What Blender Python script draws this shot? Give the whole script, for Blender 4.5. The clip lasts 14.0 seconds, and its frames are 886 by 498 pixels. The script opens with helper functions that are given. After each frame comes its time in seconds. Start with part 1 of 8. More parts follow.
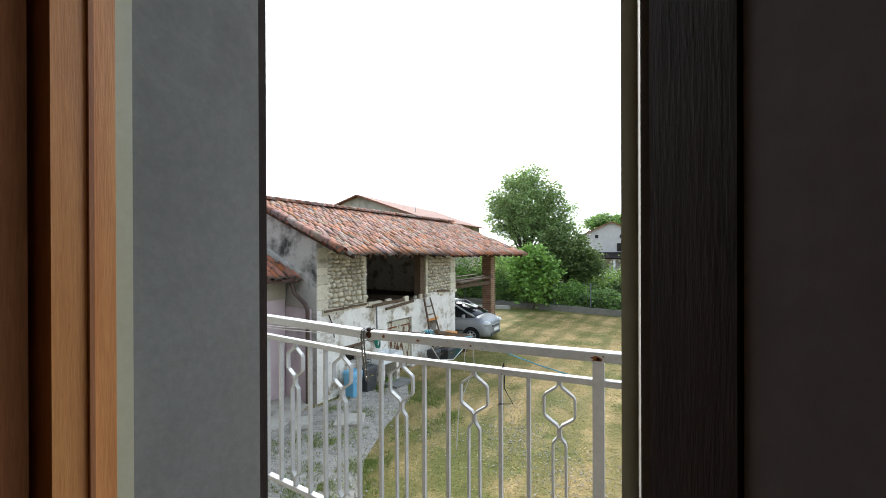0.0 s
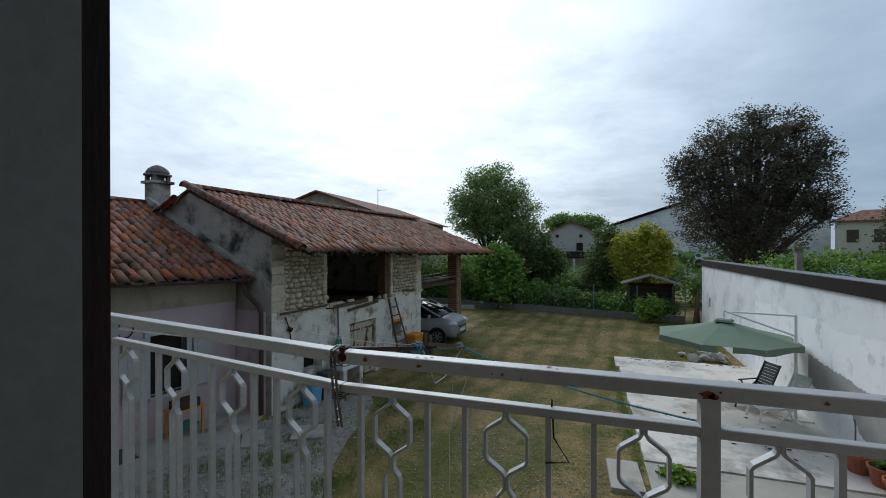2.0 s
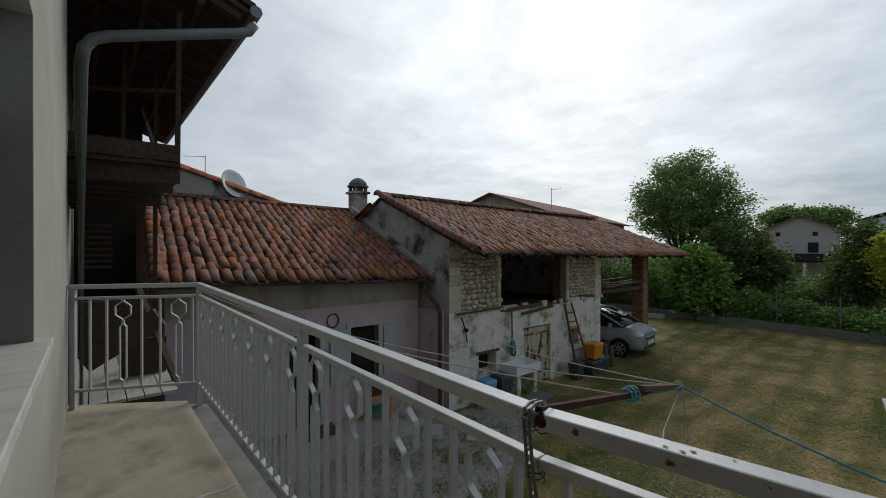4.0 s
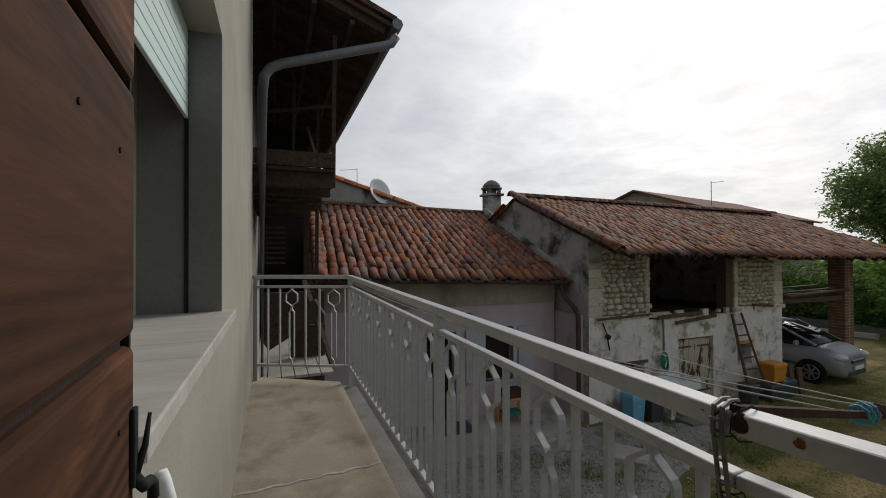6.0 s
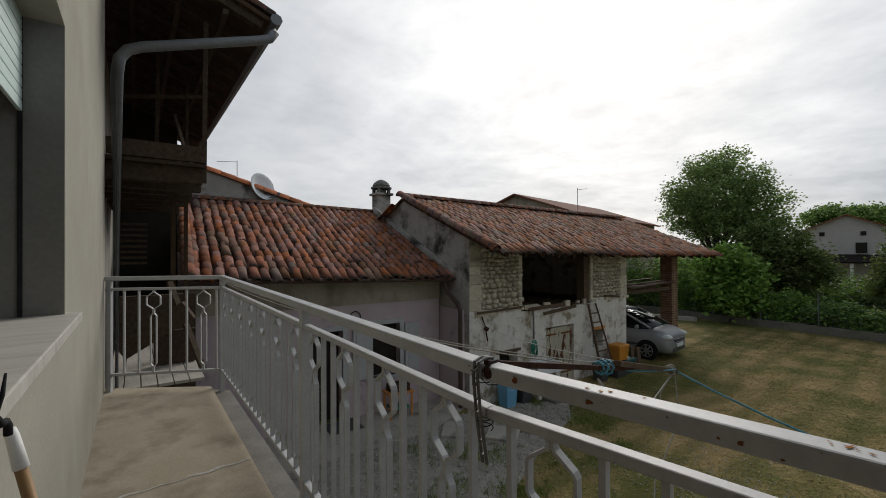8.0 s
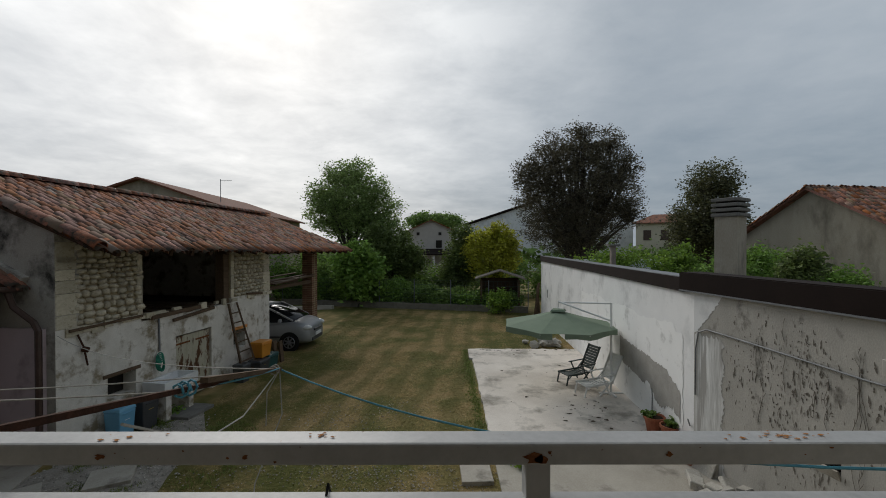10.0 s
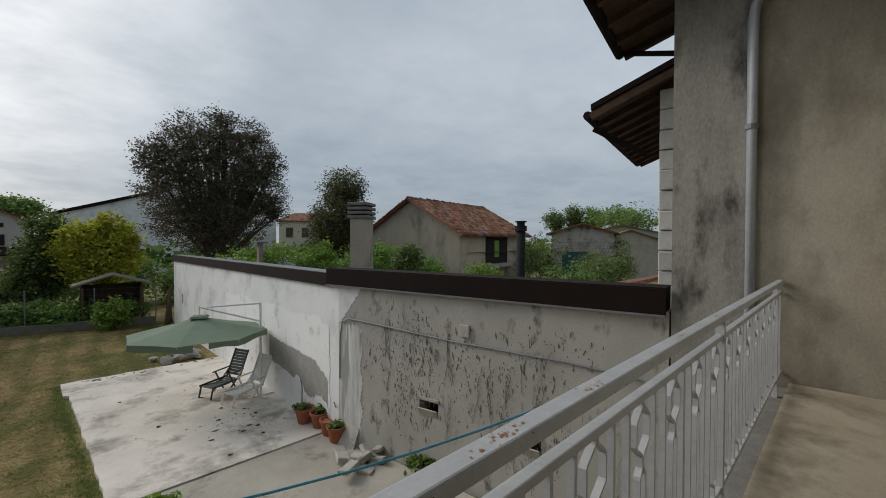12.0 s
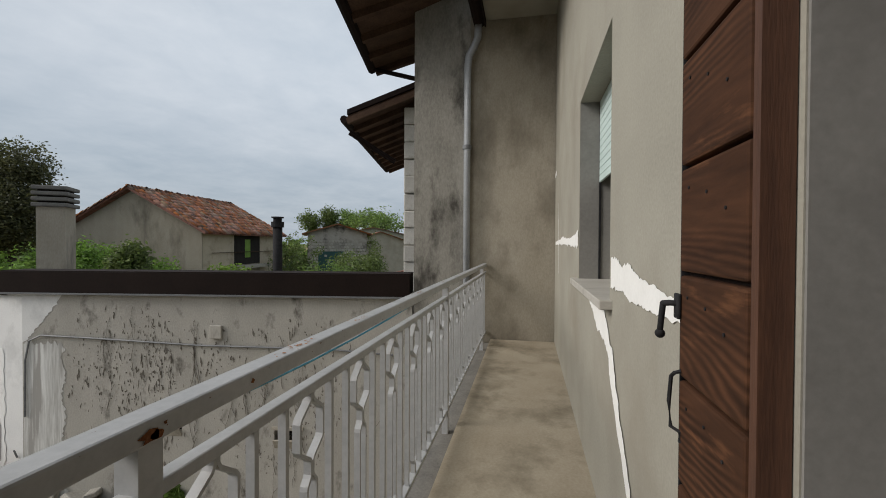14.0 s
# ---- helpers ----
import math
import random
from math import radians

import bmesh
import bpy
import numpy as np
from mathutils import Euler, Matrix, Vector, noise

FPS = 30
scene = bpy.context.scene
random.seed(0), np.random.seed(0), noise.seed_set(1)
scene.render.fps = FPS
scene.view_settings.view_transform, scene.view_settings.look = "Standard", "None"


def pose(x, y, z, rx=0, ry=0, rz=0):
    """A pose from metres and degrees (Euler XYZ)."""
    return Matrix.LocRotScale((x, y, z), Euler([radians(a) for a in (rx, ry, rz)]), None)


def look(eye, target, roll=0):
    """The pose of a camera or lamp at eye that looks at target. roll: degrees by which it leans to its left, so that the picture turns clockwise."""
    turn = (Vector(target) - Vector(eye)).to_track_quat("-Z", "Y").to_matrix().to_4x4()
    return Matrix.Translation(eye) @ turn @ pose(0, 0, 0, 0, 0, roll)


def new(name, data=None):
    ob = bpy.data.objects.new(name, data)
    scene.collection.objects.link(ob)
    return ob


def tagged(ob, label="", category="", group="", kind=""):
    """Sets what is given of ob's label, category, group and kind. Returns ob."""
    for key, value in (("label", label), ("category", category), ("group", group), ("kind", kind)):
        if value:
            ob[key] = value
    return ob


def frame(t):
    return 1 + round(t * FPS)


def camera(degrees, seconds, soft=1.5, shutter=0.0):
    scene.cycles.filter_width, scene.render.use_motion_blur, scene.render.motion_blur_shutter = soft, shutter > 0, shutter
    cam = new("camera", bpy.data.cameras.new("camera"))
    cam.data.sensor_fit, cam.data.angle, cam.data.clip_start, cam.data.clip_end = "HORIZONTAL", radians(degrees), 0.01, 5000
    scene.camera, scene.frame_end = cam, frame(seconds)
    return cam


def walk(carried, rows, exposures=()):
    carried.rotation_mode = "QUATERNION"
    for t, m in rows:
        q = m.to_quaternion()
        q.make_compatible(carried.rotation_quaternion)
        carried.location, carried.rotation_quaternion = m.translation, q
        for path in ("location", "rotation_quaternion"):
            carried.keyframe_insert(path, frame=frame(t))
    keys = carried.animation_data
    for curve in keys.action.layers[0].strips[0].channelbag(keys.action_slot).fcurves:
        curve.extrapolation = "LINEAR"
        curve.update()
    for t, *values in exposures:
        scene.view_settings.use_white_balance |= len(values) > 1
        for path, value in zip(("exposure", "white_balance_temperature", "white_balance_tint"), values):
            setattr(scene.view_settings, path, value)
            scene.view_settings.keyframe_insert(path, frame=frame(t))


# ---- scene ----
# ---------------------------------------------------------------- camera
cam = camera(93.0, 14.0, soft=0.95)
PATH = [
    (0, (1.441, -0.755, 1.36), (0.639, 1.077, 1.356), -0.2),
    (0.5, (1.356, -0.734, 1.355), (0.577, 1.108, 1.349), -0.1),
    (1, (1.285, -0.606, 1.344), (0.608, 1.276, 1.334), -0.3),
    (1.5, (1.183, -0.422, 1.325), (0.553, 1.477, 1.316), -0.0),
    (2, (1.062, -0.264, 1.302), (0.432, 1.634, 1.295), -0.0),
    (2.5, (0.974, -0.148, 1.280), (0.203, 1.698, 1.272), 0.0),
    (3, (0.916, -0.045, 1.319), (-0.012, 1.726, 1.311), 0.1),
    (3.5, (0.88, -0.012, 1.350), (-0.204, 1.669, 1.339), 0.2),
    (4, (0.807, 0.042, 1.338), (-0.517, 1.542, 1.334), -0.0),
    (6.5, (0.71, 0.103, 1.237), (-1.022, 1.103, 1.257), -0.2),
    (7, (0.81, 0.067, 1.243), (-0.893, 1.115, 1.262), -0.3),
    (9.5, (1.117, 0.125, 1.293), (0.707, 2.082, 1.281), 0.0),
    (10, (1.186, 0.158, 1.313), (1.188, 2.158, 1.293), -0.1),
    (10.5, (1.296, 0.313, 1.266), (1.723, 2.267, 1.247), -0.0),
    (11, (1.324, 0.328, 1.315), (2.103, 2.17, 1.287), -0.0),
    (11.5, (1.313, 0.439, 1.284), (2.432, 2.097, 1.259), 0.6),
    (12, (1.137, 0.423, 1.34), (2.579, 1.808, 1.304), 0.1),
    (12.5, (1.03, 0.411, 1.316), (2.657, 1.575, 1.287), 0.2),
    (13, (0.924, 0.4, 1.282), (2.701, 1.316, 1.258), 0.3),
    (13.5, (0.87, 0.388, 1.255), (2.758, 1.047, 1.232), 0.3),
    (14, (0.848, 0.336, 1.23), (2.809, 0.731, 1.205), 0.3),
]
EXPOSURES = [(0, 2.48, 5950, 9), (0.5, 1.86, 5750, 8), (1, 1.07, 5480, 7), (1.5, 0.68, 5550, 6), (3, 0.32, 5650, 6), (4, 0.23, 6050, 7), (6.5, 0.36, 6500, 11), (7, 0.38, 6550, 11), (9.5, 0.17, 6350, 9), (10.5, 0.12, 6400, 9.5), (11.5, 0.27, 6400, 10), (12.5, 0.58, 6400, 10), (14, 0.72, 6550, 11)]
walk(cam, [(t, look(e, g, r)) for t, e, g, r in PATH], EXPOSURES)

# ---------------------------------------------------------------- world and sun
SUN_EL, SUN_YAW = 33.0, 22.0   # degrees; yaw to the left of straight out from the house
world = bpy.data.worlds.new("overcast_sky")
scene.world = world
world.use_nodes = True
wn, wl = world.node_tree.nodes, world.node_tree.links
wn.clear()


def wnode(kind, **kw):
    nd = wn.new(kind)
    for k, v in kw.items():
        nd.inputs[k].default_value = v
    return nd


sky = wn.new("ShaderNodeTexSky")
sky.sky_type, sky.sun_disc = "NISHITA", False
sky.sun_elevation, sky.sun_rotation = radians(SUN_EL), radians(-SUN_YAW)
sky.air_density, sky.dust_density = 1.0, 3.0
tc = wn.new("ShaderNodeTexCoord")
sep = wn.new("ShaderNodeSeparateXYZ")
wl.new(tc.outputs["Generated"], sep.inputs[0])
zz = wn.new("ShaderNodeMath"); zz.operation = "ADD"; zz.inputs[1].default_value = 0.16
wl.new(sep.outputs["Z"], zz.inputs[0])
flat = wn.new("ShaderNodeVectorMath"); flat.operation = "DIVIDE"
wl.new(tc.outputs["Generated"], flat.inputs[0]); wl.new(zz.outputs[0], flat.inputs[1])
c1 = wnode("ShaderNodeTexNoise", Scale=0.55, Detail=8.0, Roughness=0.6, Distortion=0.4)
c2 = wnode("ShaderNodeTexNoise", Scale=3.0, Detail=6.0, Roughness=0.6, Distortion=0.2)
wl.new(flat.outputs[0], c1.inputs["Vector"]); wl.new(flat.outputs[0], c2.inputs["Vector"])
mixc = wn.new("ShaderNodeMix"); mixc.inputs[0].default_value = 0.40
wl.new(c1.outputs["Fac"], mixc.inputs[2]); wl.new(c2.outputs["Fac"], mixc.inputs[3])
cover = wn.new("ShaderNodeMapRange")
cover.inputs[1].default_value, cover.inputs[2].default_value = 0.35, 0.65
wl.new(mixc.outputs[0], cover.inputs[0])
# brighter cloud round the hidden sun
sd = Vector((-math.sin(radians(SUN_YAW)) * math.cos(radians(SUN_EL)), math.cos(radians(SUN_YAW)) * math.cos(radians(SUN_EL)), math.sin(radians(SUN_EL))))
dot = wn.new("ShaderNodeVectorMath"); dot.operation = "DOT_PRODUCT"; dot.inputs[1].default_value = sd
wl.new(tc.outputs["Generated"], dot.inputs[0])
near = wn.new("ShaderNodeMapRange"); near.interpolation_type = "SMOOTHSTEP"
near.inputs[1].default_value, near.inputs[2].default_value = 0.68, 1.03
near.inputs[3].default_value, near.inputs[4].default_value = 0.0, 1.0
wl.new(dot.outputs["Value"], near.inputs[0])
cl = wn.new("ShaderNodeMix"); cl.data_type = "RGBA"
cl.inputs[6].default_value, cl.inputs[7].default_value = (0.215, 0.262, 0.31, 1), (0.315, 0.355, 0.395, 1)
wl.new(cover.outputs[0], cl.inputs[0])
# the deck thins again towards the east
ce = wn.new("ShaderNodeMix"); ce.data_type = "RGBA"
ce.inputs[6].default_value, ce.inputs[7].default_value = (0.36, 0.41, 0.46, 1), (0.49, 0.525, 0.56, 1)
wl.new(cover.outputs[0], ce.inputs[0])
de = wn.new("ShaderNodeVectorMath"); de.operation = "DOT_PRODUCT"; de.inputs[1].default_value = (0.995, 0.10, 0.0)
wl.new(tc.outputs["Generated"], de.inputs[0])
east = wn.new("ShaderNodeMapRange"); east.interpolation_type = "SMOOTHSTEP"
east.inputs[1].default_value, east.inputs[2].default_value = 0.25, 0.95
wl.new(de.outputs["Value"], east.inputs[0])
high = wn.new("ShaderNodeMapRange"); high.interpolation_type = "SMOOTHSTEP"
high.inputs[1].default_value, high.inputs[2].default_value = 0.05, 0.42
high.inputs[3].default_value, high.inputs[4].default_value = 0.10, 1.0
wl.new(sep.outputs["Z"], high.inputs[0])
eh = wn.new("ShaderNodeMath"); eh.operation = "MULTIPLY"
wl.new(east.outputs[0], eh.inputs[0]); wl.new(high.outputs[0], eh.inputs[1])
cle = wn.new("ShaderNodeMix"); cle.data_type = "RGBA"
wl.new(eh.outputs[0], cle.inputs[0]); wl.new(cl.outputs[2], cle.inputs[6]); wl.new(ce.outputs[2], cle.inputs[7])
# thinner, lighter cloud towards the west, on the left
cw = wn.new("ShaderNodeMix"); cw.data_type = "RGBA"
cw.inputs[6].default_value, cw.inputs[7].default_value = (0.41, 0.435, 0.465, 1), (0.60, 0.61, 0.62, 1)
wl.new(cover.outputs[0], cw.inputs[0])
dw = wn.new("ShaderNodeVectorMath"); dw.operation = "DOT_PRODUCT"; dw.inputs[1].default_value = (-0.80, 0.60, 0.0)
wl.new(tc.outputs["Generated"], dw.inputs[0])
west = wn.new("ShaderNodeMapRange"); west.interpolation_type = "SMOOTHSTEP"
west.inputs[1].default_value, west.inputs[2].default_value = 0.2, 1.0
wl.new(dw.outputs["Value"], west.inputs[0])
clw = wn.new("ShaderNodeMix"); clw.data_type = "RGBA"
wl.new(west.outputs[0], clw.inputs[0]); wl.new(cle.outputs[2], clw.inputs[6]); wl.new(cw.outputs[2], clw.inputs[7])
glow = wn.new("ShaderNodeMix"); glow.data_type = "RGBA"; glow.blend_type = "ADD"
glow.inputs[7].default_value = (0.47, 0.45, 0.42, 1)
thick = wn.new("ShaderNodeMapRange")
thick.inputs[3].default_value, thick.inputs[4].default_value = 0.30, 1.0
wl.new(cover.outputs[0], thick.inputs[0])
shine = wn.new("ShaderNodeMath"); shine.operation = "MULTIPLY"
wl.new(near.outputs[0], shine.inputs[0]); wl.new(thick.outputs[0], shine.inputs[1])
wl.new(shine.outputs[0], glow.inputs[0]); wl.new(clw.outputs[2], glow.inputs[6])
bg1 = wnode("ShaderNodeBackground", Strength=0.05)
wl.new(sky.outputs[0], bg1.inputs[0])
bg2 = wnode("ShaderNodeBackground", Strength=1.0)
wl.new(glow.outputs[2], bg2.inputs[0])
addb = wn.new("ShaderNodeMixShader"); addb.inputs[0].default_value = 0.88   # the cloud deck hides most of the blue
wl.new(bg1.outputs[0], addb.inputs[1]); wl.new(bg2.outputs[0], addb.inputs[2])
wout = wn.new("ShaderNodeOutputWorld")
wl.new(addb.outputs[0], wout.inputs[0])

sun_data = bpy.data.lights.new("sun", "SUN")
sun_data.energy, sun_data.angle, sun_data.color = 1.35, radians(25), (1.0, 0.95, 0.88)
sun = new("sun", sun_data)
sun.matrix_world = look(tuple(sd * 40), (0, 0, 0))
# ---------------------------------------------------------------- building helpers
GZ = -2.45     # ground
rnd = random.Random(7)


def link_mesh(name, bm, mat, smooth=False):
    me = bpy.data.meshes.new(name)
    bm.to_mesh(me)
    bm.free()
    for m in (mat if isinstance(mat, (list, tuple)) else [mat]):
        me.materials.append(m)
    if smooth:
        for p in me.polygons:
            p.use_smooth = True
    return me


def part(name, bm, mat, parent=None, label="", smooth=False):
    """One mesh object out of a bmesh, under a thing or a part."""
    ob = new(name, link_mesh(name, bm, mat, smooth))
    if parent is not None:
        ob.parent = parent
    if label:
        ob["label"] = label
    return ob


def piece(name, me, parent, m):
    ob = new(name, me)
    ob.parent = parent
    ob.matrix_basis = m
    return ob


def thing(name, m, label, category, group="", kind=""):
    ob = new(name)
    ob.empty_display_size = 0.1
    ob.matrix_world = m
    return tagged(ob, label, category, group, kind)


def axes(origin, xdir):
    """A frame whose x axis lies level along xdir, z up."""
    x = Vector((xdir[0], xdir[1], 0)).normalized()
    z = Vector((0, 0, 1))
    y = z.cross(x)
    return Matrix.Translation(origin) @ Matrix((x, y, z)).transposed().to_4x4()


def box(bm, x0, x1, y0, y1, z0, z1, m=None, bevel=0.0):
    r = bmesh.ops.create_cube(bm, size=1.0, matrix=Matrix.Translation(((x0 + x1) / 2, (y0 + y1) / 2, (z0 + z1) / 2)) @ Matrix.Diagonal((abs(x1 - x0), abs(y1 - y0), abs(z1 - z0), 1)))
    vs = r["verts"]
    if bevel:
        es = list({e for v in vs for e in v.link_edges})
        out = bmesh.ops.bevel(bm, geom=es, offset=bevel, segments=2, affect="EDGES", profile=0.5)
        vs = list({v for f in out["faces"] for v in f.verts} | {v for v in vs if v.is_valid})
    if m is not None:
        bmesh.ops.transform(bm, matrix=m, verts=vs)
    return vs


def bbox(x0, x1, y0, y1, z0, z1, m=None, bevel=0.0):
    bm = bmesh.new()
    box(bm, x0, x1, y0, y1, z0, z1, m, bevel)
    return bm


def tube(bm, points, r, seg=8, r2=None, caps=True):
    """A round tube along points (straight pieces with shared rings)."""
    pts = [Vector(p) for p in points]
    n = len(pts)
    rings = []
    up = Vector((0, 0, 1))
    for i, p in enumerate(pts):
        a = pts[max(i - 1, 0)]
        b = pts[min(i + 1, n - 1)]
        t = (b - a).normalized()
        u = t.cross(up)
        if u.length < 1e-3:
            u = t.cross(Vector((1, 0, 0)))
        u.normalize()
        w = t.cross(u)
        rr = r if r2 is None else r + (r2 - r) * i / max(n - 1, 1)
        rings.append([bm.verts.new(p + (u * math.cos(k * 2 * math.pi / seg) + w * math.sin(k * 2 * math.pi / seg)) * rr) for k in range(seg)])
    for a, b in zip(rings, rings[1:]):
        for k in range(seg):
            bm.faces.new((a[k], a[(k + 1) % seg], b[(k + 1) % seg], b[k]))
    if caps:
        bm.faces.new(rings[0][::-1])
        bm.faces.new(rings[-1])


def bar(bm, a, b, w, h, roll=0.0):
    """A square bar of width w and height h from a to b."""
    a, b = Vector(a), Vector(b)
    d = b - a
    q = d.to_track_quat("X", "Z").to_matrix().to_4x4()
    m = Matrix.Translation(a) @ q @ pose(0, 0, 0, roll, 0, 0)
    box(bm, 0, d.length, -w / 2, w / 2, -h / 2, h / 2, m)


def poly(bm, pts):
    return bm.faces.new([bm.verts.new(p) for p in pts])


def slab(bm, pts, down):
    """A plate with the outline pts (level or tilted), thickened by the vector down."""
    top = [bm.verts.new(p) for p in pts]
    bot = [bm.verts.new(Vector(p) + Vector(down)) for p in pts]
    bm.faces.new(top)
    bm.faces.new(bot[::-1])
    k = len(pts)
    for i in range(k):
        bm.faces.new((top[i], bot[i], bot[(i + 1) % k], top[(i + 1) % k]))
    bmesh.ops.recalc_face_normals(bm, faces=bm.faces)


def wall_holes(bm, y0, y1, z0, z1, x0, x1, holes, m=None):
    """A wall of thickness x0..x1 along y, with rectangular openings (ya, yb, za, zb)."""
    ys = sorted({y0, y1, *[h[0] for h in holes], *[h[1] for h in holes]})
    zs = sorted({z0, z1, *[h[2] for h in holes], *[h[3] for h in holes]})
    solid = {}
    for i in range(len(ys) - 1):
        for j in range(len(zs) - 1):
            yc, zc = (ys[i] + ys[i + 1]) / 2, (zs[j] + zs[j + 1]) / 2
            solid[i, j] = not any(h[0] < yc < h[1] and h[2] < zc < h[3] for h in holes)
    vs = {}

    def v(x, i, j):
        if (x, i, j) not in vs:
            vs[x, i, j] = bm.verts.new((x, ys[i], zs[j]))
        return vs[x, i, j]
    for (i, j), s in solid.items():
        if not s:
            continue
        bm.faces.new((v(x1, i, j), v(x1, i + 1, j), v(x1, i + 1, j + 1), v(x1, i, j + 1)))
        bm.faces.new((v(x0, i, j), v(x0, i, j + 1), v(x0, i + 1, j + 1), v(x0, i + 1, j)))
        for di, dj, e in ((-1, 0, ((i, j), (i, j + 1))), (1, 0, ((i + 1, j + 1), (i + 1, j))), (0, -1, ((i + 1, j), (i, j))), (0, 1, ((i, j + 1), (i + 1, j + 1)))):
            if not solid.get((i + di, j + dj), False):
                (a, b), (c, d) = e
                bm.faces.new((v(x1, a, b), v(x1, c, d), v(x0, c, d), v(x0, a, b)))
    bmesh.ops.recalc_face_normals(bm, faces=bm.faces)
    if m is not None:
        bmesh.ops.transform(bm, matrix=m, verts=list(vs.values()))


# ---------------------------------------------------------------- materials
def material(name, a, b, rough=0.85, scale=6.0, fine=40.0, bump=0.25, stain=None, stain_scale=1.2, stain_at=(0.55, 0.7), metal=0.0, spread=0.0, island=False, object_space=True, stretch=(1, 1, 1), bump_dist=0.01, hue=0.0, alt=None):
    """A surface of two tones mixed by noise at two scales, with optional stains, relief and a spread of value from piece to piece."""
    mat = bpy.data.materials.new(name)
    mat.use_nodes = True
    nt = mat.node_tree
    N, L = nt.nodes, nt.links
    bs = N["Principled BSDF"]
    bs.inputs["Roughness"].default_value = rough
    bs.inputs["Metallic"].default_value = metal
    if rough >= 0.8:
        bs.inputs["Specular IOR Level"].default_value = 0.18
    tcn = N.new("ShaderNodeTexCoord")
    mp = N.new("ShaderNodeMapping")
    mp.inputs["Scale"].default_value = stretch
    L.new(tcn.outputs["Object"], mp.inputs[0])
    n1, n2 = N.new("ShaderNodeTexNoise"), N.new("ShaderNodeTexNoise")
    for nd, s, dt in ((n1, scale, 4.0), (n2, fine, 6.0)):
        nd.inputs["Scale"].default_value, nd.inputs["Detail"].default_value, nd.inputs["Roughness"].default_value = s, dt, 0.6
        L.new(mp.outputs[0], nd.inputs["Vector"])
    avg = N.new("ShaderNodeMix")
    avg.inputs[0].default_value = 0.45
    L.new(n1.outputs["Fac"], avg.inputs[2]); L.new(n2.outputs["Fac"], avg.inputs[3])
    ramp = N.new("ShaderNodeMapRange")
    ramp.inputs[1].default_value, ramp.inputs[2].default_value = 0.36, 0.64
    L.new(avg.outputs[0], ramp.inputs[0])
    col = N.new("ShaderNodeMix"); col.data_type = "RGBA"
    col.inputs[6].default_value, col.inputs[7].default_value = (*a, 1), (*b, 1)
    L.new(ramp.outputs[0], col.inputs[0])
    last = col.outputs[2]
    if stain is not None:
        st = N.new("ShaderNodeTexNoise")
        st.inputs["Scale"].default_value, st.inputs["Detail"].default_value, st.inputs["Roughness"].default_value = stain_scale, 6.0, 0.65
        L.new(mp.outputs[0], st.inputs["Vector"])
        sr = N.new("ShaderNodeMapRange")
        sr.inputs[1].default_value, sr.inputs[2].default_value = stain_at
        L.new(st.outputs["Fac"], sr.inputs[0])
        sm = N.new("ShaderNodeMix"); sm.data_type = "RGBA"
        sm.inputs[7].default_value = (*stain, 1)
        L.new(sr.outputs[0], sm.inputs[0]); L.new(last, sm.inputs[6])
        last = sm.outputs[2]
    if spread:
        if island:
            gi = N.new("ShaderNodeNewGeometry"); rv = gi.outputs["Random Per Island"]
        else:
            oi = N.new("ShaderNodeObjectInfo"); rv = oi.outputs["Random"]
        rr = N.new("ShaderNodeMapRange")
        rr.inputs[3].default_value, rr.inputs[4].default_value = 1 - spread, 1 + spread
        L.new(rv, rr.inputs[0])
        if alt:
            wa = N.new("ShaderNodeTexWhiteNoise"); wa.noise_dimensions = "1D"
            off = N.new("ShaderNodeMath"); off.inputs[1].default_value = 0.371
            L.new(rv, off.inputs[0]); L.new(off.outputs[0], wa.inputs["W"])
            lim = N.new("ShaderNodeMapRange")
            lim.inputs[1].default_value, lim.inputs[2].default_value = 1 - alt[1], 1.05
            L.new(wa.outputs["Value"], lim.inputs[0])
            ma = N.new("ShaderNodeMix"); ma.data_type = "RGBA"
            ma.inputs[7].default_value = (*alt[0], 1)
            L.new(lim.outputs[0], ma.inputs[0]); L.new(last, ma.inputs[6])
            last = ma.outputs[2]
        hs = N.new("ShaderNodeHueSaturation")
        L.new(rr.outputs[0], hs.inputs["Value"]); L.new(last, hs.inputs["Color"])
        if hue:
            wn1 = N.new("ShaderNodeTexWhiteNoise"); wn1.noise_dimensions = "1D"
            L.new(rv, wn1.inputs["W"])
            hr = N.new("ShaderNodeMapRange")
            hr.inputs[3].default_value, hr.inputs[4].default_value = 0.5 - hue, 0.5 + hue
            L.new(wn1.outputs["Value"], hr.inputs[0]); L.new(hr.outputs[0], hs.inputs["Hue"])
            sr2 = N.new("ShaderNodeMapRange")
            sr2.inputs[3].default_value, sr2.inputs[4].default_value = 0.7, 1.2
            L.new(wn1.outputs["Value"], sr2.inputs[0]); L.new(sr2.outputs[0], hs.inputs["Saturation"])
        last = hs.outputs[0]
    L.new(last, bs.inputs["Base Color"])
    if bump:
        bp = N.new("ShaderNodeBump")
        bp.inputs["Strength"].default_value, bp.inputs["Distance"].default_value = bump, bump_dist
        L.new(avg.outputs[0], bp.inputs["Height"]); L.new(bp.outputs[0], bs.inputs["Normal"])
    return mat


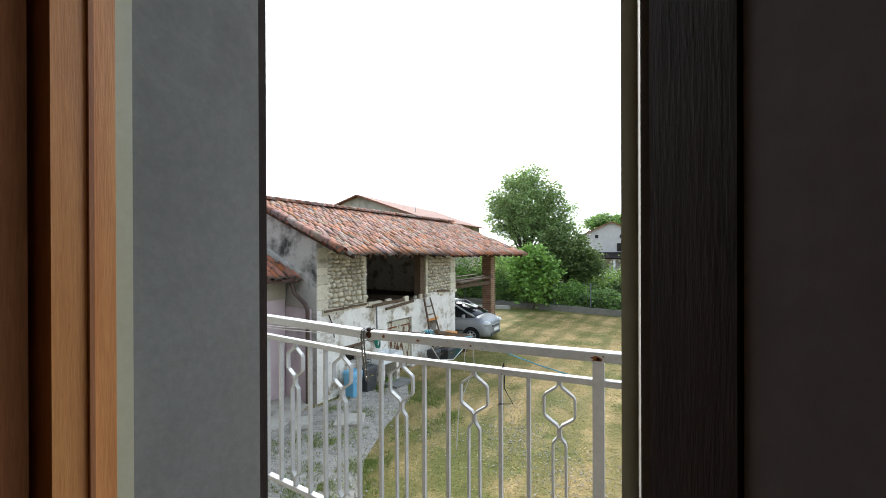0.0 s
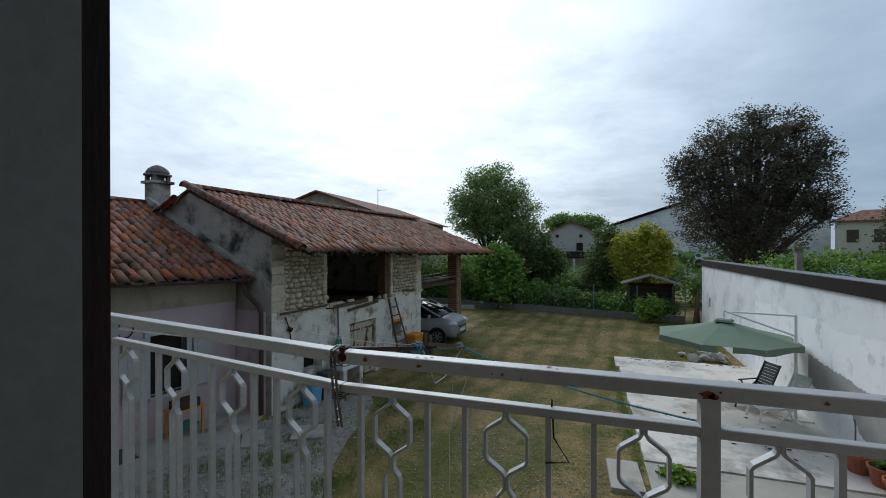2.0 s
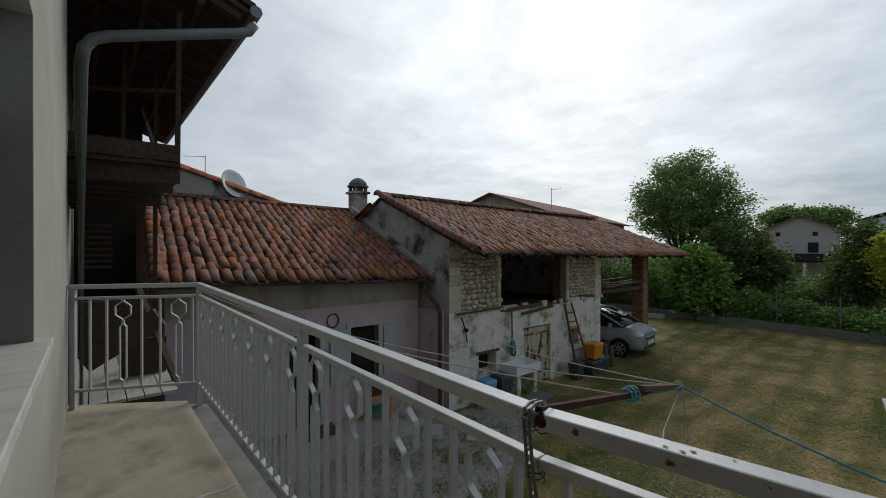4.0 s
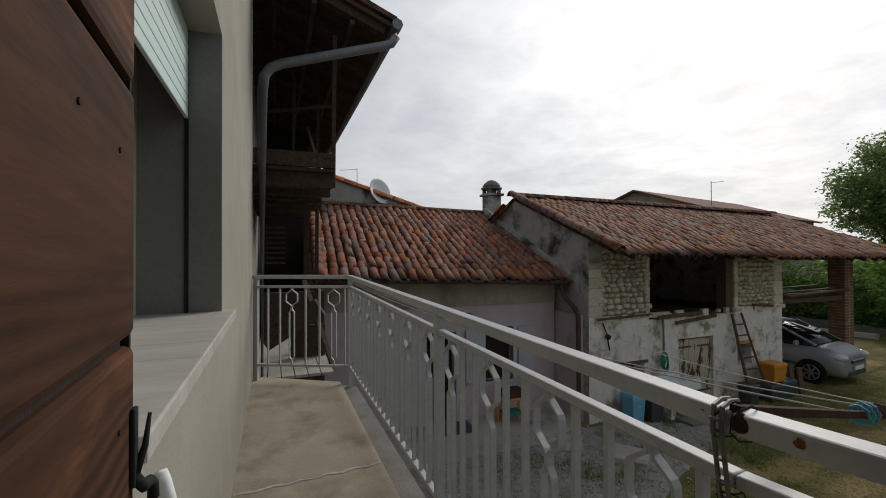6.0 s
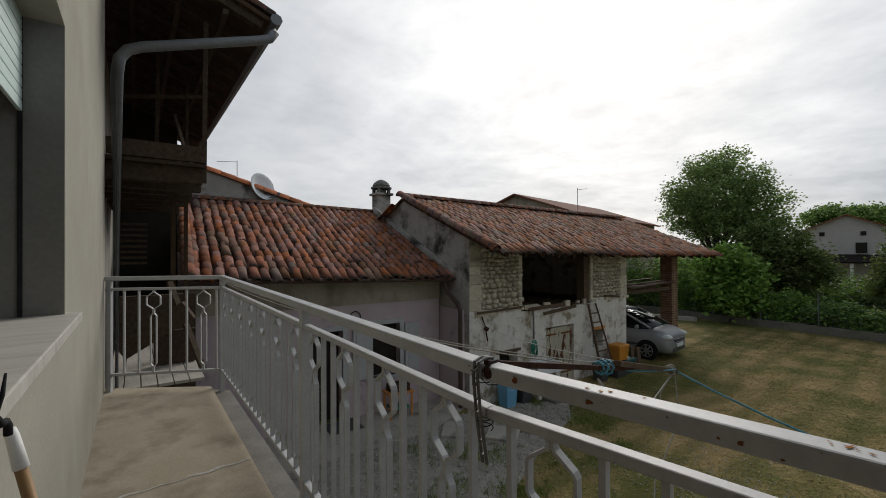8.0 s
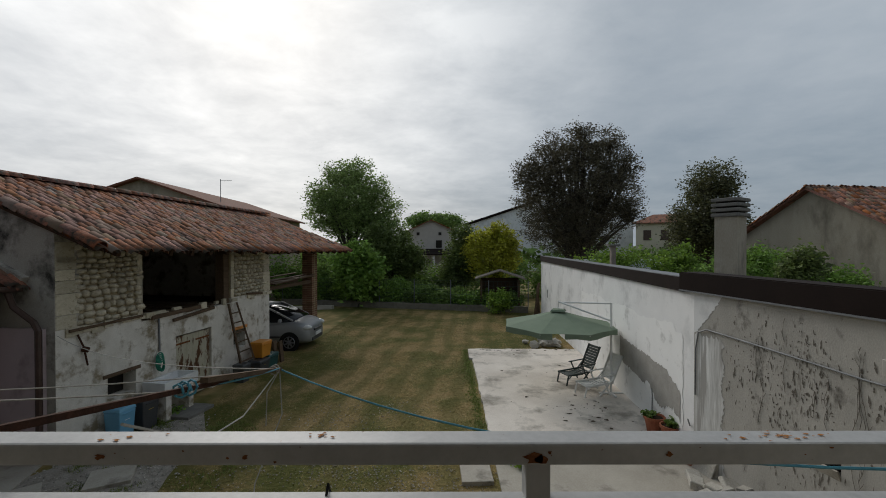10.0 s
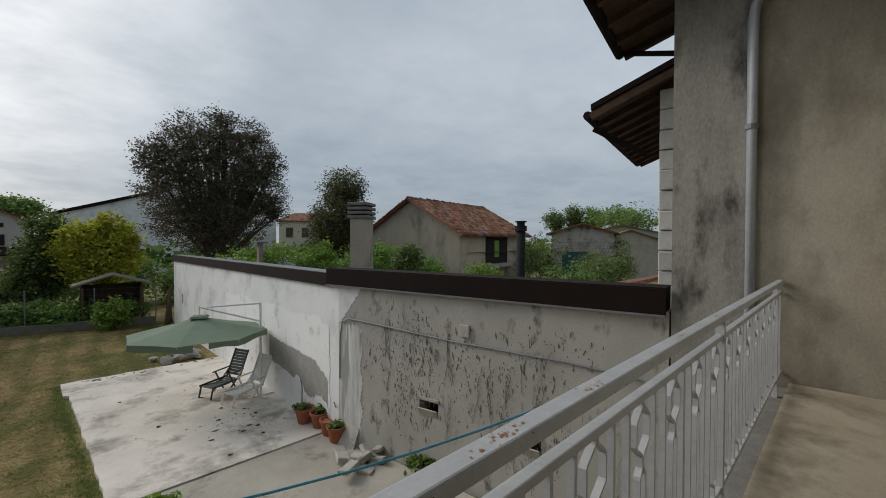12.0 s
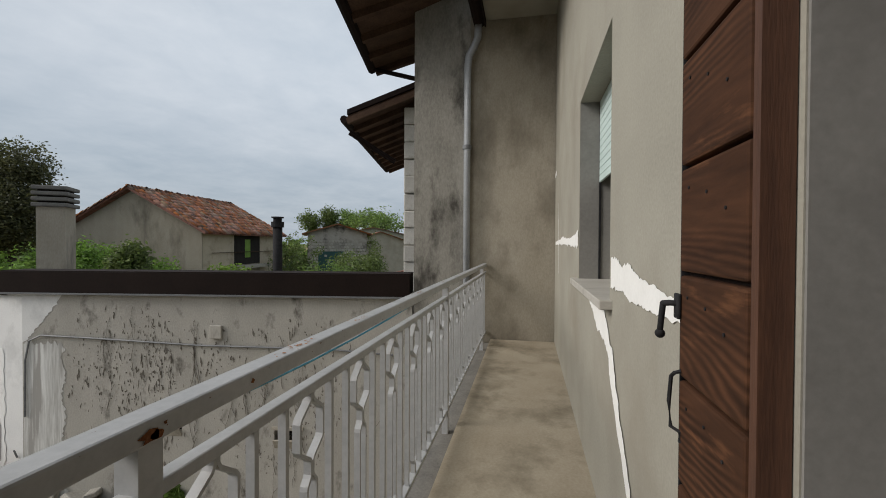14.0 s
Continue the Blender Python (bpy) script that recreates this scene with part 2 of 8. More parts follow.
M_FACADE = material("facade_render", (0.29, 0.277, 0.235), (0.37, 0.355, 0.303), 0.9, 1.5, 90, 0.18, (0.26, 0.235, 0.19), 0.8, (0.50, 0.75))
M_REVEAL = material("grey_smooth_plaster", (0.195, 0.190, 0.178), (0.25, 0.244, 0.23), 0.85, 2.0, 60, 0.15, (0.17, 0.165, 0.155), 1.5)
M_CEMENT = material("stained_cement_render", (0.19, 0.182, 0.162), (0.34, 0.326, 0.29), 0.92, 2.0, 50, 0.8, (0.075, 0.07, 0.062), 2.2, (0.52, 0.66), stretch=(1, 1, 0.45))
M_PLAST = material("water_stained_plaster", (0.30, 0.27, 0.215), (0.42, 0.385, 0.32), 0.9, 1.2, 60, 0.35, (0.165, 0.145, 0.115), 1.1, (0.47, 0.68), stretch=(1, 1, 0.6))
M_GABLEW = material("warm_old_render", (0.31, 0.275, 0.215), (0.42, 0.38, 0.31), 0.95, 1.5, 40, 0.4, (0.14, 0.125, 0.10), 0.9, (0.50, 0.70), stretch=(1, 1, 0.4))
M_PATCH = material("white_filler", (0.78, 0.78, 0.76), (0.85, 0.85, 0.83), 0.9, 8, 60, 0.3)
M_BALC = material("balcony_screed", (0.33, 0.282, 0.21), (0.43, 0.378, 0.295), 0.85, 2.2, 60, 0.3, (0.20, 0.172, 0.125), 2.1, (0.48, 0.70))
M_SLABEDGE = material("slab_edge_concrete", (0.13, 0.125, 0.115), (0.22, 0.21, 0.19), 0.9, 6, 60, 0.4)
M_RAIL = material("grey_rail_paint", (0.345, 0.353, 0.36), (0.44, 0.448, 0.455), 0.5, 6, 60, 0.15, (0.12, 0.055, 0.03), 34.0, (0.70, 0.735))
M_RUST = material("rust", (0.10, 0.035, 0.015), (0.24, 0.10, 0.04), 0.95, 20, 120, 0.5)
M_RUSTL = material("orange_rust", (0.30, 0.12, 0.035), (0.42, 0.22, 0.09), 0.95, 30, 120, 0.4)
M_WOODB = material("brown_stained_wood", (0.038, 0.0165, 0.0082), (0.074, 0.032, 0.0155), 0.8, 2.2, 9, 0.25, (0.15, 0.065, 0.03), 2.0, (0.56, 0.68), stretch=(1.0, 1.0, 6.0))
M_WOODO = material("varnished_orange_wood", (0.56, 0.215, 0.055), (0.70, 0.31, 0.09), 0.4, 5, 40, 0.15, stretch=(9, 9, 0.6))
M_WOODM = material("brown_varnished_wood", (0.30, 0.105, 0.032), (0.42, 0.165, 0.055), 0.5, 5, 40, 0.1, stretch=(9, 9, 0.6))
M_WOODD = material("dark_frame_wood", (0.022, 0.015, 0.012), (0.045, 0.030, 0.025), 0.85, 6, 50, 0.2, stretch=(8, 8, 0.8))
M_CREAM = material("cream_window_paint", (0.45, 0.43, 0.29), (0.52, 0.50, 0.36), 0.5, 5, 50, 0.08)
M_AQUA = material("pale_aqua_slats", (0.52, 0.64, 0.62), (0.58, 0.70, 0.68), 0.5, 5, 50, 0.05)
M_SILL = material("pale_marble", (0.40, 0.38, 0.34), (0.52, 0.50, 0.46), 0.5, 3, 40, 0.12, (0.30, 0.28, 0.25), 4, (0.55, 0.7), stretch=(0.4, 2.5, 1))
M_IRON = material("black_iron", (0.014, 0.014, 0.015), (0.03, 0.03, 0.032), 0.85, 20, 80, 0.2)
M_PIPE = material("galvanised_pipe", (0.30, 0.32, 0.34), (0.40, 0.42, 0.44), 0.5, 5, 50, 0.1, metal=0.25)
M_PIPED = material("dull_grey_pipe", (0.15, 0.16, 0.17), (0.22, 0.23, 0.24), 0.55, 5, 50, 0.1, metal=0.25)
M_PIPEB = material("brown_pipe", (0.05, 0.028, 0.02), (0.085, 0.05, 0.04), 0.5, 5, 50, 0.1)
M_FASCIA = material("dark_brown_sheet", (0.011, 0.0065, 0.0055), (0.018, 0.011, 0.009), 0.9, 2, 30, 0.1)
M_OLDW = material("old_grey_timber", (0.075, 0.05, 0.032), (0.15, 0.105, 0.07), 0.9, 4, 40, 0.5, stretch=(6, 1, 6))
M_DARKW = material("dark_rafter_wood", (0.04, 0.024, 0.015), (0.09, 0.055, 0.035), 0.9, 4, 40, 0.4)
M_STONEW = material("pale_rubble_stone", (0.45, 0.40, 0.295), (0.62, 0.57, 0.455), 0.92, 5, 60, 0.5, (0.25, 0.205, 0.125), 3.5, (0.54, 0.75), spread=0.22)
M_MORTAR = material("ochre_mortar", (0.25, 0.205, 0.125), (0.37, 0.31, 0.20), 0.95, 5, 60, 0.5)
M_LIME = material("peeling_limewash", (0.58, 0.545, 0.485), (0.77, 0.74, 0.685), 0.92, 3, 50, 0.45, (0.27, 0.225, 0.155), 2.3, (0.51, 0.64))
M_GABLE = material("blackened_render", (0.33, 0.308, 0.268), (0.46, 0.43, 0.385), 0.95, 2.5, 40, 0.45, (0.055, 0.052, 0.046), 1.1, (0.49, 0.63))
M_PINK = material("pink_plaster", (0.47, 0.385, 0.405), (0.56, 0.465, 0.485), 0.9, 2, 50, 0.15, (0.28, 0.22, 0.23), 1.2)
M_TILE = material("terracotta_tile", (0.155, 0.056, 0.034), (0.315, 0.125, 0.074), 0.9, 7, 45, 0.4, (0.065, 0.053, 0.043), 4.0, (0.52, 0.66), spread=0.34, hue=0.006, alt=((0.135, 0.098, 0.070), 0.34))
M_TILEJ = material("terracotta_tile_bed", (0.155, 0.056, 0.034), (0.315, 0.125, 0.074), 0.9, 7, 45, 0.4, (0.065, 0.053, 0.043), 4.0, (0.52, 0.66), spread=0.34, island=True, hue=0.006, alt=((0.135, 0.098, 0.070), 0.34))
M_TILEBR = material("brown_roof_tiles", (0.13, 0.052, 0.033), (0.21, 0.092, 0.058), 0.9, 3, 20, 0.5)
M_TILEO = material("grey_lichen_tile", (0.165, 0.062, 0.036), (0.345, 0.148, 0.085), 0.92, 7, 45, 0.4, (0.065, 0.054, 0.043), 3.4, (0.50, 0.62), spread=0.36, hue=0.006, alt=((0.205, 0.155, 0.108), 0.38))
M_TILEOJ = material("grey_lichen_tile_bed", (0.165, 0.062, 0.036), (0.345, 0.148, 0.085), 0.92, 7, 45, 0.4, (0.065, 0.054, 0.043), 3.4, (0.50, 0.62), spread=0.36, island=True, hue=0.006, alt=((0.205, 0.155, 0.108), 0.38))
M_WHITEW = material("white_wall_paint", (0.71, 0.715, 0.715), (0.81, 0.815, 0.81), 0.9, 1.4, 50, 0.3, (0.47, 0.475, 0.475), 1.1, (0.50, 0.72))
M_WHITE2 = material("fresh_white_paint", (0.80, 0.805, 0.795), (0.86, 0.865, 0.855), 0.85, 2, 50, 0.25, (0.50, 0.50, 0.49), 2.2, (0.56, 0.72))
M_GREYW = material("raw_grey_cement", (0.36, 0.345, 0.312), (0.485, 0.466, 0.425), 0.95, 1.6, 60, 0.6, (0.13, 0.122, 0.105), 3.6, (0.56, 0.72), stretch=(1, 1, 0.6))
M_PATCHG = material("grey_bare_patch", (0.29, 0.282, 0.262), (0.40, 0.388, 0.36), 0.95, 4, 60, 0.4)
M_SLAB = material("pale_concrete_slab", (0.59, 0.535, 0.47), (0.76, 0.705, 0.635), 0.9, 1.3, 40, 0.35, (0.30, 0.275, 0.235), 1.15, (0.50, 0.66))
M_PATH = material("worn_concrete", (0.34, 0.312, 0.262), (0.47, 0.437, 0.377), 0.92, 1.5, 50, 0.35, (0.16, 0.145, 0.12), 1.3)
M_GRAVEL = material("grey_gravel", (0.21, 0.19, 0.16), (0.38, 0.35, 0.305), 0.95, 8, 60, 0.8, spread=0.0)
M_BRICK = material("old_brick", (0.14, 0.075, 0.048), (0.24, 0.135, 0.09), 0.92, 6, 50, 0.5, spread=0.25)
# near-black that paints the shade inside rooms, windows and gaps
M_BLACK = material("painted_shade_black", (0.02, 0.018, 0.015), (0.035, 0.03, 0.026), 0.95, 3, 30, 0.3)
M_ROOM = material("room_plaster", (0.30, 0.29, 0.27), (0.34, 0.33, 0.31), 0.9, 2, 40, 0.1)

# arched growth rings on the stained shutter planks, set anew for each plank
nt = M_WOODB.node_tree
wd_in = nt.nodes["Principled BSDF"].inputs["Base Color"]
wd_src = wd_in.links[0].from_socket
wtc0 = nt.nodes.new("ShaderNodeTexCoord"); wmp0 = nt.nodes.new("ShaderNodeMapping"); wmp0.inputs["Scale"].default_value = (0.0, 1.5, 7.0)
wob = nt.nodes.new("ShaderNodeObjectInfo")
wof = nt.nodes.new("ShaderNodeCombineXYZ")
for sock, lo, hi in (("Y", -0.75, 0.35), ("Z", -10.2, -6.6)):
    wrg = nt.nodes.new("ShaderNodeMapRange")
    wrg.inputs[3].default_value, wrg.inputs[4].default_value = lo, hi
    nt.links.new(wob.outputs["Random"], wrg.inputs[0]); nt.links.new(wrg.outputs[0], wof.inputs[sock])
nt.links.new(wtc0.outputs["Object"], wmp0.inputs[0]); nt.links.new(wof.outputs[0], wmp0.inputs["Location"])
wtx = nt.nodes.new("ShaderNodeTexWave"); wtx.wave_type = "RINGS"; wtx.rings_direction = "X"
for kk, vv0 in (("Scale", 3.2), ("Distortion", 6.0), ("Detail", 3.0), ("Detail Scale", 0.8)):
    wtx.inputs[kk].default_value = vv0
nt.links.new(wmp0.outputs[0], wtx.inputs["Vector"])
wpn = nt.nodes.new("ShaderNodeTexNoise"); wpn.inputs["Scale"].default_value = 0.9
nt.links.new(wmp0.outputs[0], wpn.inputs["Vector"])
wpm = nt.nodes.new("ShaderNodeMapRange")
wpm.inputs[1].default_value, wpm.inputs[2].default_value = 0.38, 0.56
nt.links.new(wpn.outputs["Fac"], wpm.inputs[0])
wr0 = nt.nodes.new("ShaderNodeMapRange")
wr0.inputs[3].default_value, wr0.inputs[4].default_value = 0.60, 1.42
nt.links.new(wtx.outputs["Fac"], wr0.inputs[0])
wmx = nt.nodes.new("ShaderNodeMix"); wmx.inputs[2].default_value = 1.0
nt.links.new(wpm.outputs[0], wmx.inputs[0]); nt.links.new(wr0.outputs[0], wmx.inputs[3])
wh0 = nt.nodes.new("ShaderNodeHueSaturation")
nt.links.new(wmx.outputs[0], wh0.inputs["Value"]); nt.links.new(wd_src, wh0.inputs["Color"]); nt.links.new(wh0.outputs[0], wd_in)
# ---------------------------------------------------------------- our house: facade, balcony
BEND = 8.7
uL = Vector((-math.cos(radians(BEND)), math.sin(radians(BEND)), 0))      # along the left facade, away from the door
nL = Vector((math.sin(radians(BEND)), math.cos(radians(BEND)), 0))       # outwards from the left facade
B0 = Vector((0.02, 0, 0))                                               # where the facade bends
XR = 6.29
WT = 0.42                                                               # wall thickness
TOP = 4.1
# frames: x outwards, y along
FR = axes((0, 0, 0), (0, 1, 0))              # y runs to -x
FL = axes(B0, nL)                            # y runs along uL

facade_r = thing("wall_south", Matrix(), "grey-beige rendered house wall with balcony door and window", "wall", kind="structure")
bm = bmesh.new()
wall_holes(bm, -XR, -B0.x, -2.6, TOP, -WT, 0, [(-1.45, -0.62, 0.0, 2.32), (-3.78, -2.70, 1.0, 2.17)], FR)
part("render", bm, [M_FACADE], facade_r)
facade_l = thing("wall_southwest", Matrix(), "grey-beige rendered house wall with a window over the balcony", "wall", kind="structure")
bm = bmesh.new()
wall_holes(bm, -0.03, 4.05, -2.6, TOP, -WT, 0, [(0.06, 1.33, 1.0, 2.17)], FL)
part("render", bm, M_FACADE, facade_l)

end_wall = thing("wall_east", Matrix(), "tall stained grey cement wall closing the balcony's end", "wall", kind="structure")
part("render", bbox(XR, XR + 0.35, 1.08, 1.83, -2.6, 5.2), M_CEMENT, end_wall, "rough grey cement strip")
part("plaster", bbox(XR + 0.02, XR + 0.34, -0.2, 1.08, -2.6, 5.2), M_PLAST, end_wall, "water-stained beige plaster")

# floor of the balcony, bent with the house
bm = bmesh.new()
W = 0.80
bendi = B0 + Vector((W * math.tan(radians(BEND / 2)), W, 0))
endL_in = B0 + uL * 4.02
endL_out = B0 + uL * 3.50 + nL * W
slab(bm, [(XR, 0, 0), (XR, W, 0), tuple(bendi), tuple(endL_out), tuple(endL_in), tuple(B0)], (0, 0, -0.16))
floor = part("floor", bm, M_BALC)
tagged(floor, "worn beige cement balcony floor with dark stains", "floor", kind="structure")
bm = bmesh.new()
W2 = 0.95
bendo = B0 + Vector((W2 * math.tan(radians(BEND / 2)), W2, 0))
slab(bm, [(XR, W - 0.05, -0.05), (XR, W2, -0.05), tuple(bendo + Vector((0, 0, -.05))), tuple(B0 + uL * 3.44 + nL * W2 + Vector((0, 0, -.05))), tuple(B0 + uL * 3.64 + nL * (W - 0.05) + Vector((0, 0, -.05))), tuple(bendi + Vector((0, -.05, -.05)))], (0, 0, -0.13))
tagged(part("balcony_edge", bm, M_SLABEDGE), "dark concrete edge of the balcony slab", "slab", kind="structure")

# ground: one sheet to the horizon
bm = bmesh.new()
NG = 60
grid = [[bm.verts.new((math.copysign(abs(i / NG * 2 - 1) ** 3, i - NG / 2) * 900, 12 + math.copysign(abs(j / NG * 2 - 1) ** 3, j - NG / 2) * 900, GZ)) for j in range(NG + 1)] for i in range(NG + 1)]
for i in range(NG):
    for j in range(NG):
        bm.faces.new((grid[i][j], grid[i + 1][j], grid[i + 1][j + 1], grid[i][j + 1]))
M_GRASS = material("dry_lawn", (0.190, 0.142, 0.050), (0.345, 0.25, 0.118), 0.95, 1.1, 16, 0.6, (0.096, 0.108, 0.028), 0.5, (0.42, 0.57))
for nd in M_GRASS.node_tree.nodes:
    if nd.type == "MAP_RANGE" and abs(nd.inputs[1].default_value - 0.36) < 0.01:
        nd.inputs[1].default_value, nd.inputs[2].default_value = 0.40, 0.60     # crisper tufts
ground = part("ground", bm, M_GRASS)
tagged(ground, "dry mown lawn with bare and green patches", "ground", kind="structure")



def mowing_stripes(mat):
    """Greener stripes left by the mower, over the material's own colour."""
    nt = mat.node_tree
    bsn = nt.nodes["Principled BSDF"]
    src = bsn.inputs["Base Color"].links[0].from_socket
    wv = nt.nodes.new("ShaderNodeTexWave")
    wv.bands_direction = "X"
    wv.inputs["Scale"].default_value, wv.inputs["Distortion"].default_value, wv.inputs["Detail"].default_value = 0.36, 4.5, 6.0
    wtc = nt.nodes.new("ShaderNodeTexCoord")
    wmp = nt.nodes.new("ShaderNodeMapping")
    wmp.inputs["Rotation"].default_value = (0, 0, radians(6))
    nt.links.new(wtc.outputs["Object"], wmp.inputs[0]); nt.links.new(wmp.outputs[0], wv.inputs["Vector"])
    wmr = nt.nodes.new("ShaderNodeMapRange")
    wmr.inputs[1].default_value, wmr.inputs[2].default_value = 0.35, 0.90
    wmr.inputs[3].default_value, wmr.inputs[4].default_value = 0.0, 0.48
    nt.links.new(wv.outputs["Fac"], wmr.inputs[0])
    wgr = nt.nodes.new("ShaderNodeMix"); wgr.data_type = "RGBA"
    wgr.inputs[7].default_value = (0.098, 0.103, 0.026, 1)
    nt.links.new(wmr.outputs[0], wgr.inputs[0]); nt.links.new(src, wgr.inputs[6]); nt.links.new(wgr.outputs[2], bsn.inputs["Base Color"])


mowing_stripes(M_GRASS)
# ---------------------------------------------------------------- roof tiles
def tile_mesh(name, mat, w=0.19, length=0.42, rise=0.075, seg=6):
    """A tapered half-round roof tile, laid along -x (down the slope), with thickness."""
    bm = bmesh.new()
    rings = []
    for x, k in ((0.0, 0.86), (length, 1.0)):
        for off in (0.0, -0.014):
            rings.append([bm.verts.new((x, math.cos(math.pi * i / seg) * (w / 2 + off) * k, math.sin(math.pi * i / seg) * (rise + off) * k)) for i in range(seg + 1)])
    a, ai, b, bi = rings
    for i in range(seg):
        bm.faces.new((a[i], b[i], b[i + 1], a[i + 1]))
        bm.faces.new((b[i], bi[i], bi[i + 1], b[i + 1]))
        bm.faces.new((ai[i], a[i], a[i + 1], ai[i + 1]))
    bmesh.ops.recalc_face_normals(bm, faces=bm.faces)
    return link_mesh(name, bm, mat, True)


def tiled_roof(parent, m, along, slope_len, mat, matj, near, step=0.205, row=0.33, seed=1, keep=None, rough=1.0):
    """Rows of half-round tiles on a slope. m: frame with its origin at the eave's corner, x down the slope... y along the eave, z off the roof.
    near: (y0, y1, rows): the stretch whose tiles are pieces of their own."""
    r = random.Random(seed)
    me = tile_mesh("roof_tile", mat)
    meu = [v.co.copy() for v in me.vertices]
    faces = [tuple(p.vertices) for p in me.polygons]
    V, F = [], []
    ny, nr = int(along / step), int(slope_len / row)
    made = 0
    for k in range(nr + 1):
        for j in range(ny + 1):
            y = j * step + 0.1
            x = -k * row
            if keep and not keep(x, y):
                continue
            q = m @ pose(x - row + r.uniform(-0.05, 0.05), y + r.uniform(-0.02, 0.02) * rough, 0.012 + r.uniform(0, 0.03) * rough, r.uniform(-6, 6) * rough, 8.0 + r.uniform(-3, 3) * rough, r.uniform(-5, 5) * rough)
            if near[0] <= y <= near[1] and k <= near[2] and made < 300:
                piece("roof_tile", me, parent, q)
                made += 1
            else:
                o = len(V)
                V += [q @ c for c in meu]
                F += [tuple(o + i for i in f) for f in faces]
            # the channel between two tiles
    jm = bpy.data.meshes.new("tile_field")
    jm.from_pydata([tuple(v) for v in V], [], F)
    jm.materials.append(matj)
    for p in jm.polygons:
        p.use_smooth = True
    ob = new("tile_field", jm)
    ob.parent = parent
    tagged(ob, kind="stuff")
    return ob


def slope_frame(eave_a, eave_b, up):
    """Frame of a roof slope: y from eave_a to eave_b, x down the slope, z off it. up: a point up the slope."""
    a, b, u = Vector(eave_a), Vector(eave_b), Vector(up)
    y = (b - a).normalized()
    x = -((u - a) - (u - a).dot(y) * y).normalized()
    z = x.cross(y)
    return Matrix.Translation(a) @ Matrix((x, y, z)).transposed().to_4x4()


# ---------------------------------------------------------------- the barn
BA = radians(9)
dB = Vector((math.sin(BA), math.cos(BA), 0))
nB = Vector((math.cos(BA), -math.sin(BA), 0))
MB = axes((-5.5, 7.4, GZ), nB)          # x outwards to the yard, y along the front, z above the ground
barn = thing("barn", MB, "old stone and limewashed barn with a sagging clay tile roof", "barn")
H1 = 2.28                                # top of the plastered lower storey
HE = 3.66                                # eave height
SL = 6.55                                # length of the front wall
LEN = 11.4                               # length of the roof
OV, RO, HR = 0.86, -2.98, 5.23            # overhang, ridge offset and height
bm = bmesh.new()
wall_holes(bm, 0.004, SL, 0, H1, -0.45, 0, [(0.95, 1.58, 0.72, 1.17), (2.66, 3.85, 0.0, 1.62), (4.74, 5.28, 0.80, 1.33), (1.72, 4.64, H1 - 0.14, H1)])
part("lower_wall", bm, M_LIME, barn, "white limewash peeling from stone")
bm = bmesh.new()
wall_holes(bm, 0.004, SL, H1, HE + 0.17, -0.45, -0.04, [(1.72, 4.64, H1, HE + 0.08)])
part("upper_wall", bm, M_MORTAR, barn, "rubble stone bedded in ochre mortar")
# rubble stones of the upper storey
smesh = []
for k in range(7):
    r2 = random.Random(k)
    bm = bmesh.new()
    bmesh.ops.create_uvsphere(bm, u_segments=8, v_segments=6, radius=1.0)
    for v in bm.verts:
        c = v.co
        c.y, c.z = math.copysign(abs(c.y) ** 0.6, c.y), math.copysign(abs(c.z) ** 0.6, c.z)
        v.co = Vector((c.x * 0.062, c.y * 0.5 + r2.uniform(-.05, .05), c.z * 0.5 + r2.uniform(-.05, .05)))
    smesh.append(link_mesh("stone", bm, M_STONEW, True))
rs = random.Random(3)
for (ya, yb) in ((0.36, 1.62), (4.78, 6.2)):
    z = H1 + 0.02
    while z < HE + 0.06:
        hh = rs.uniform(0.09, 0.155)
        y = ya + rs.uniform(-0.05, 0.02)
        while y < yb:
            ww = rs.uniform(0.11, 0.24)
            piece("stone", rs.choice(smesh), barn, pose(-0.03, y + ww / 2, z + hh / 2 + rs.uniform(-.02, .02), rs.uniform(-12, 12), 0, 0) @ Matrix.Diagonal((1, ww * 0.96, hh * rs.uniform(0.85, 1.05), 1)))
            y += ww
        z += hh
# quoins at both ends and by the opening
bm = bmesh.new(); box(bm, -0.45, 0.006, -0.5, 0.5, -0.5, 0.5, None, 0.035); qme = link_mesh("quoin", bm, M_STONEW)
z = H1
while z < HE + 0.08:
    hh = rs.uniform(0.16, 0.40)
    for y, w in ((0.0, rs.uniform(0.26, 0.44)), (1.69, 0.13), (SL - 0.16, rs.uniform(0.30, 0.42)), (4.71, 0.13)):
        piece("quoin", qme, barn, pose(0, y if y else w / 2 + 0.006, min(z, HE + 0.17 - hh) + hh / 2, 0, 0, 0) @ Matrix.Diagonal((1, w, hh * 0.995, 1)))
    z += hh
# gable wall towards the house
bm = bmesh.new()
prof = [(0.0, 0), (0.0, HE + 0.33), (RO, HR - 0.06), (-6.6, HE + 0.0), (-6.6, 0)]
va = [bm.verts.new((x, 0.0, z)) for x, z in prof]
vb = [bm.verts.new((x, 0.42, z)) for x, z in prof]
bm.faces.new(va); bm.faces.new(vb[::-1])
for i in range(5):
    bm.faces.new((va[i], vb[i], vb[(i + 1) % 5], va[(i + 1) % 5]))
bmesh.ops.recalc_face_normals(bm, faces=bm.faces)
bmesh.ops.translate(bm, verts=bm.verts, vec=(-0.003, 0, 0))
part("gable_wall", bm, M_GABLE, barn, "grey render blackened by damp")
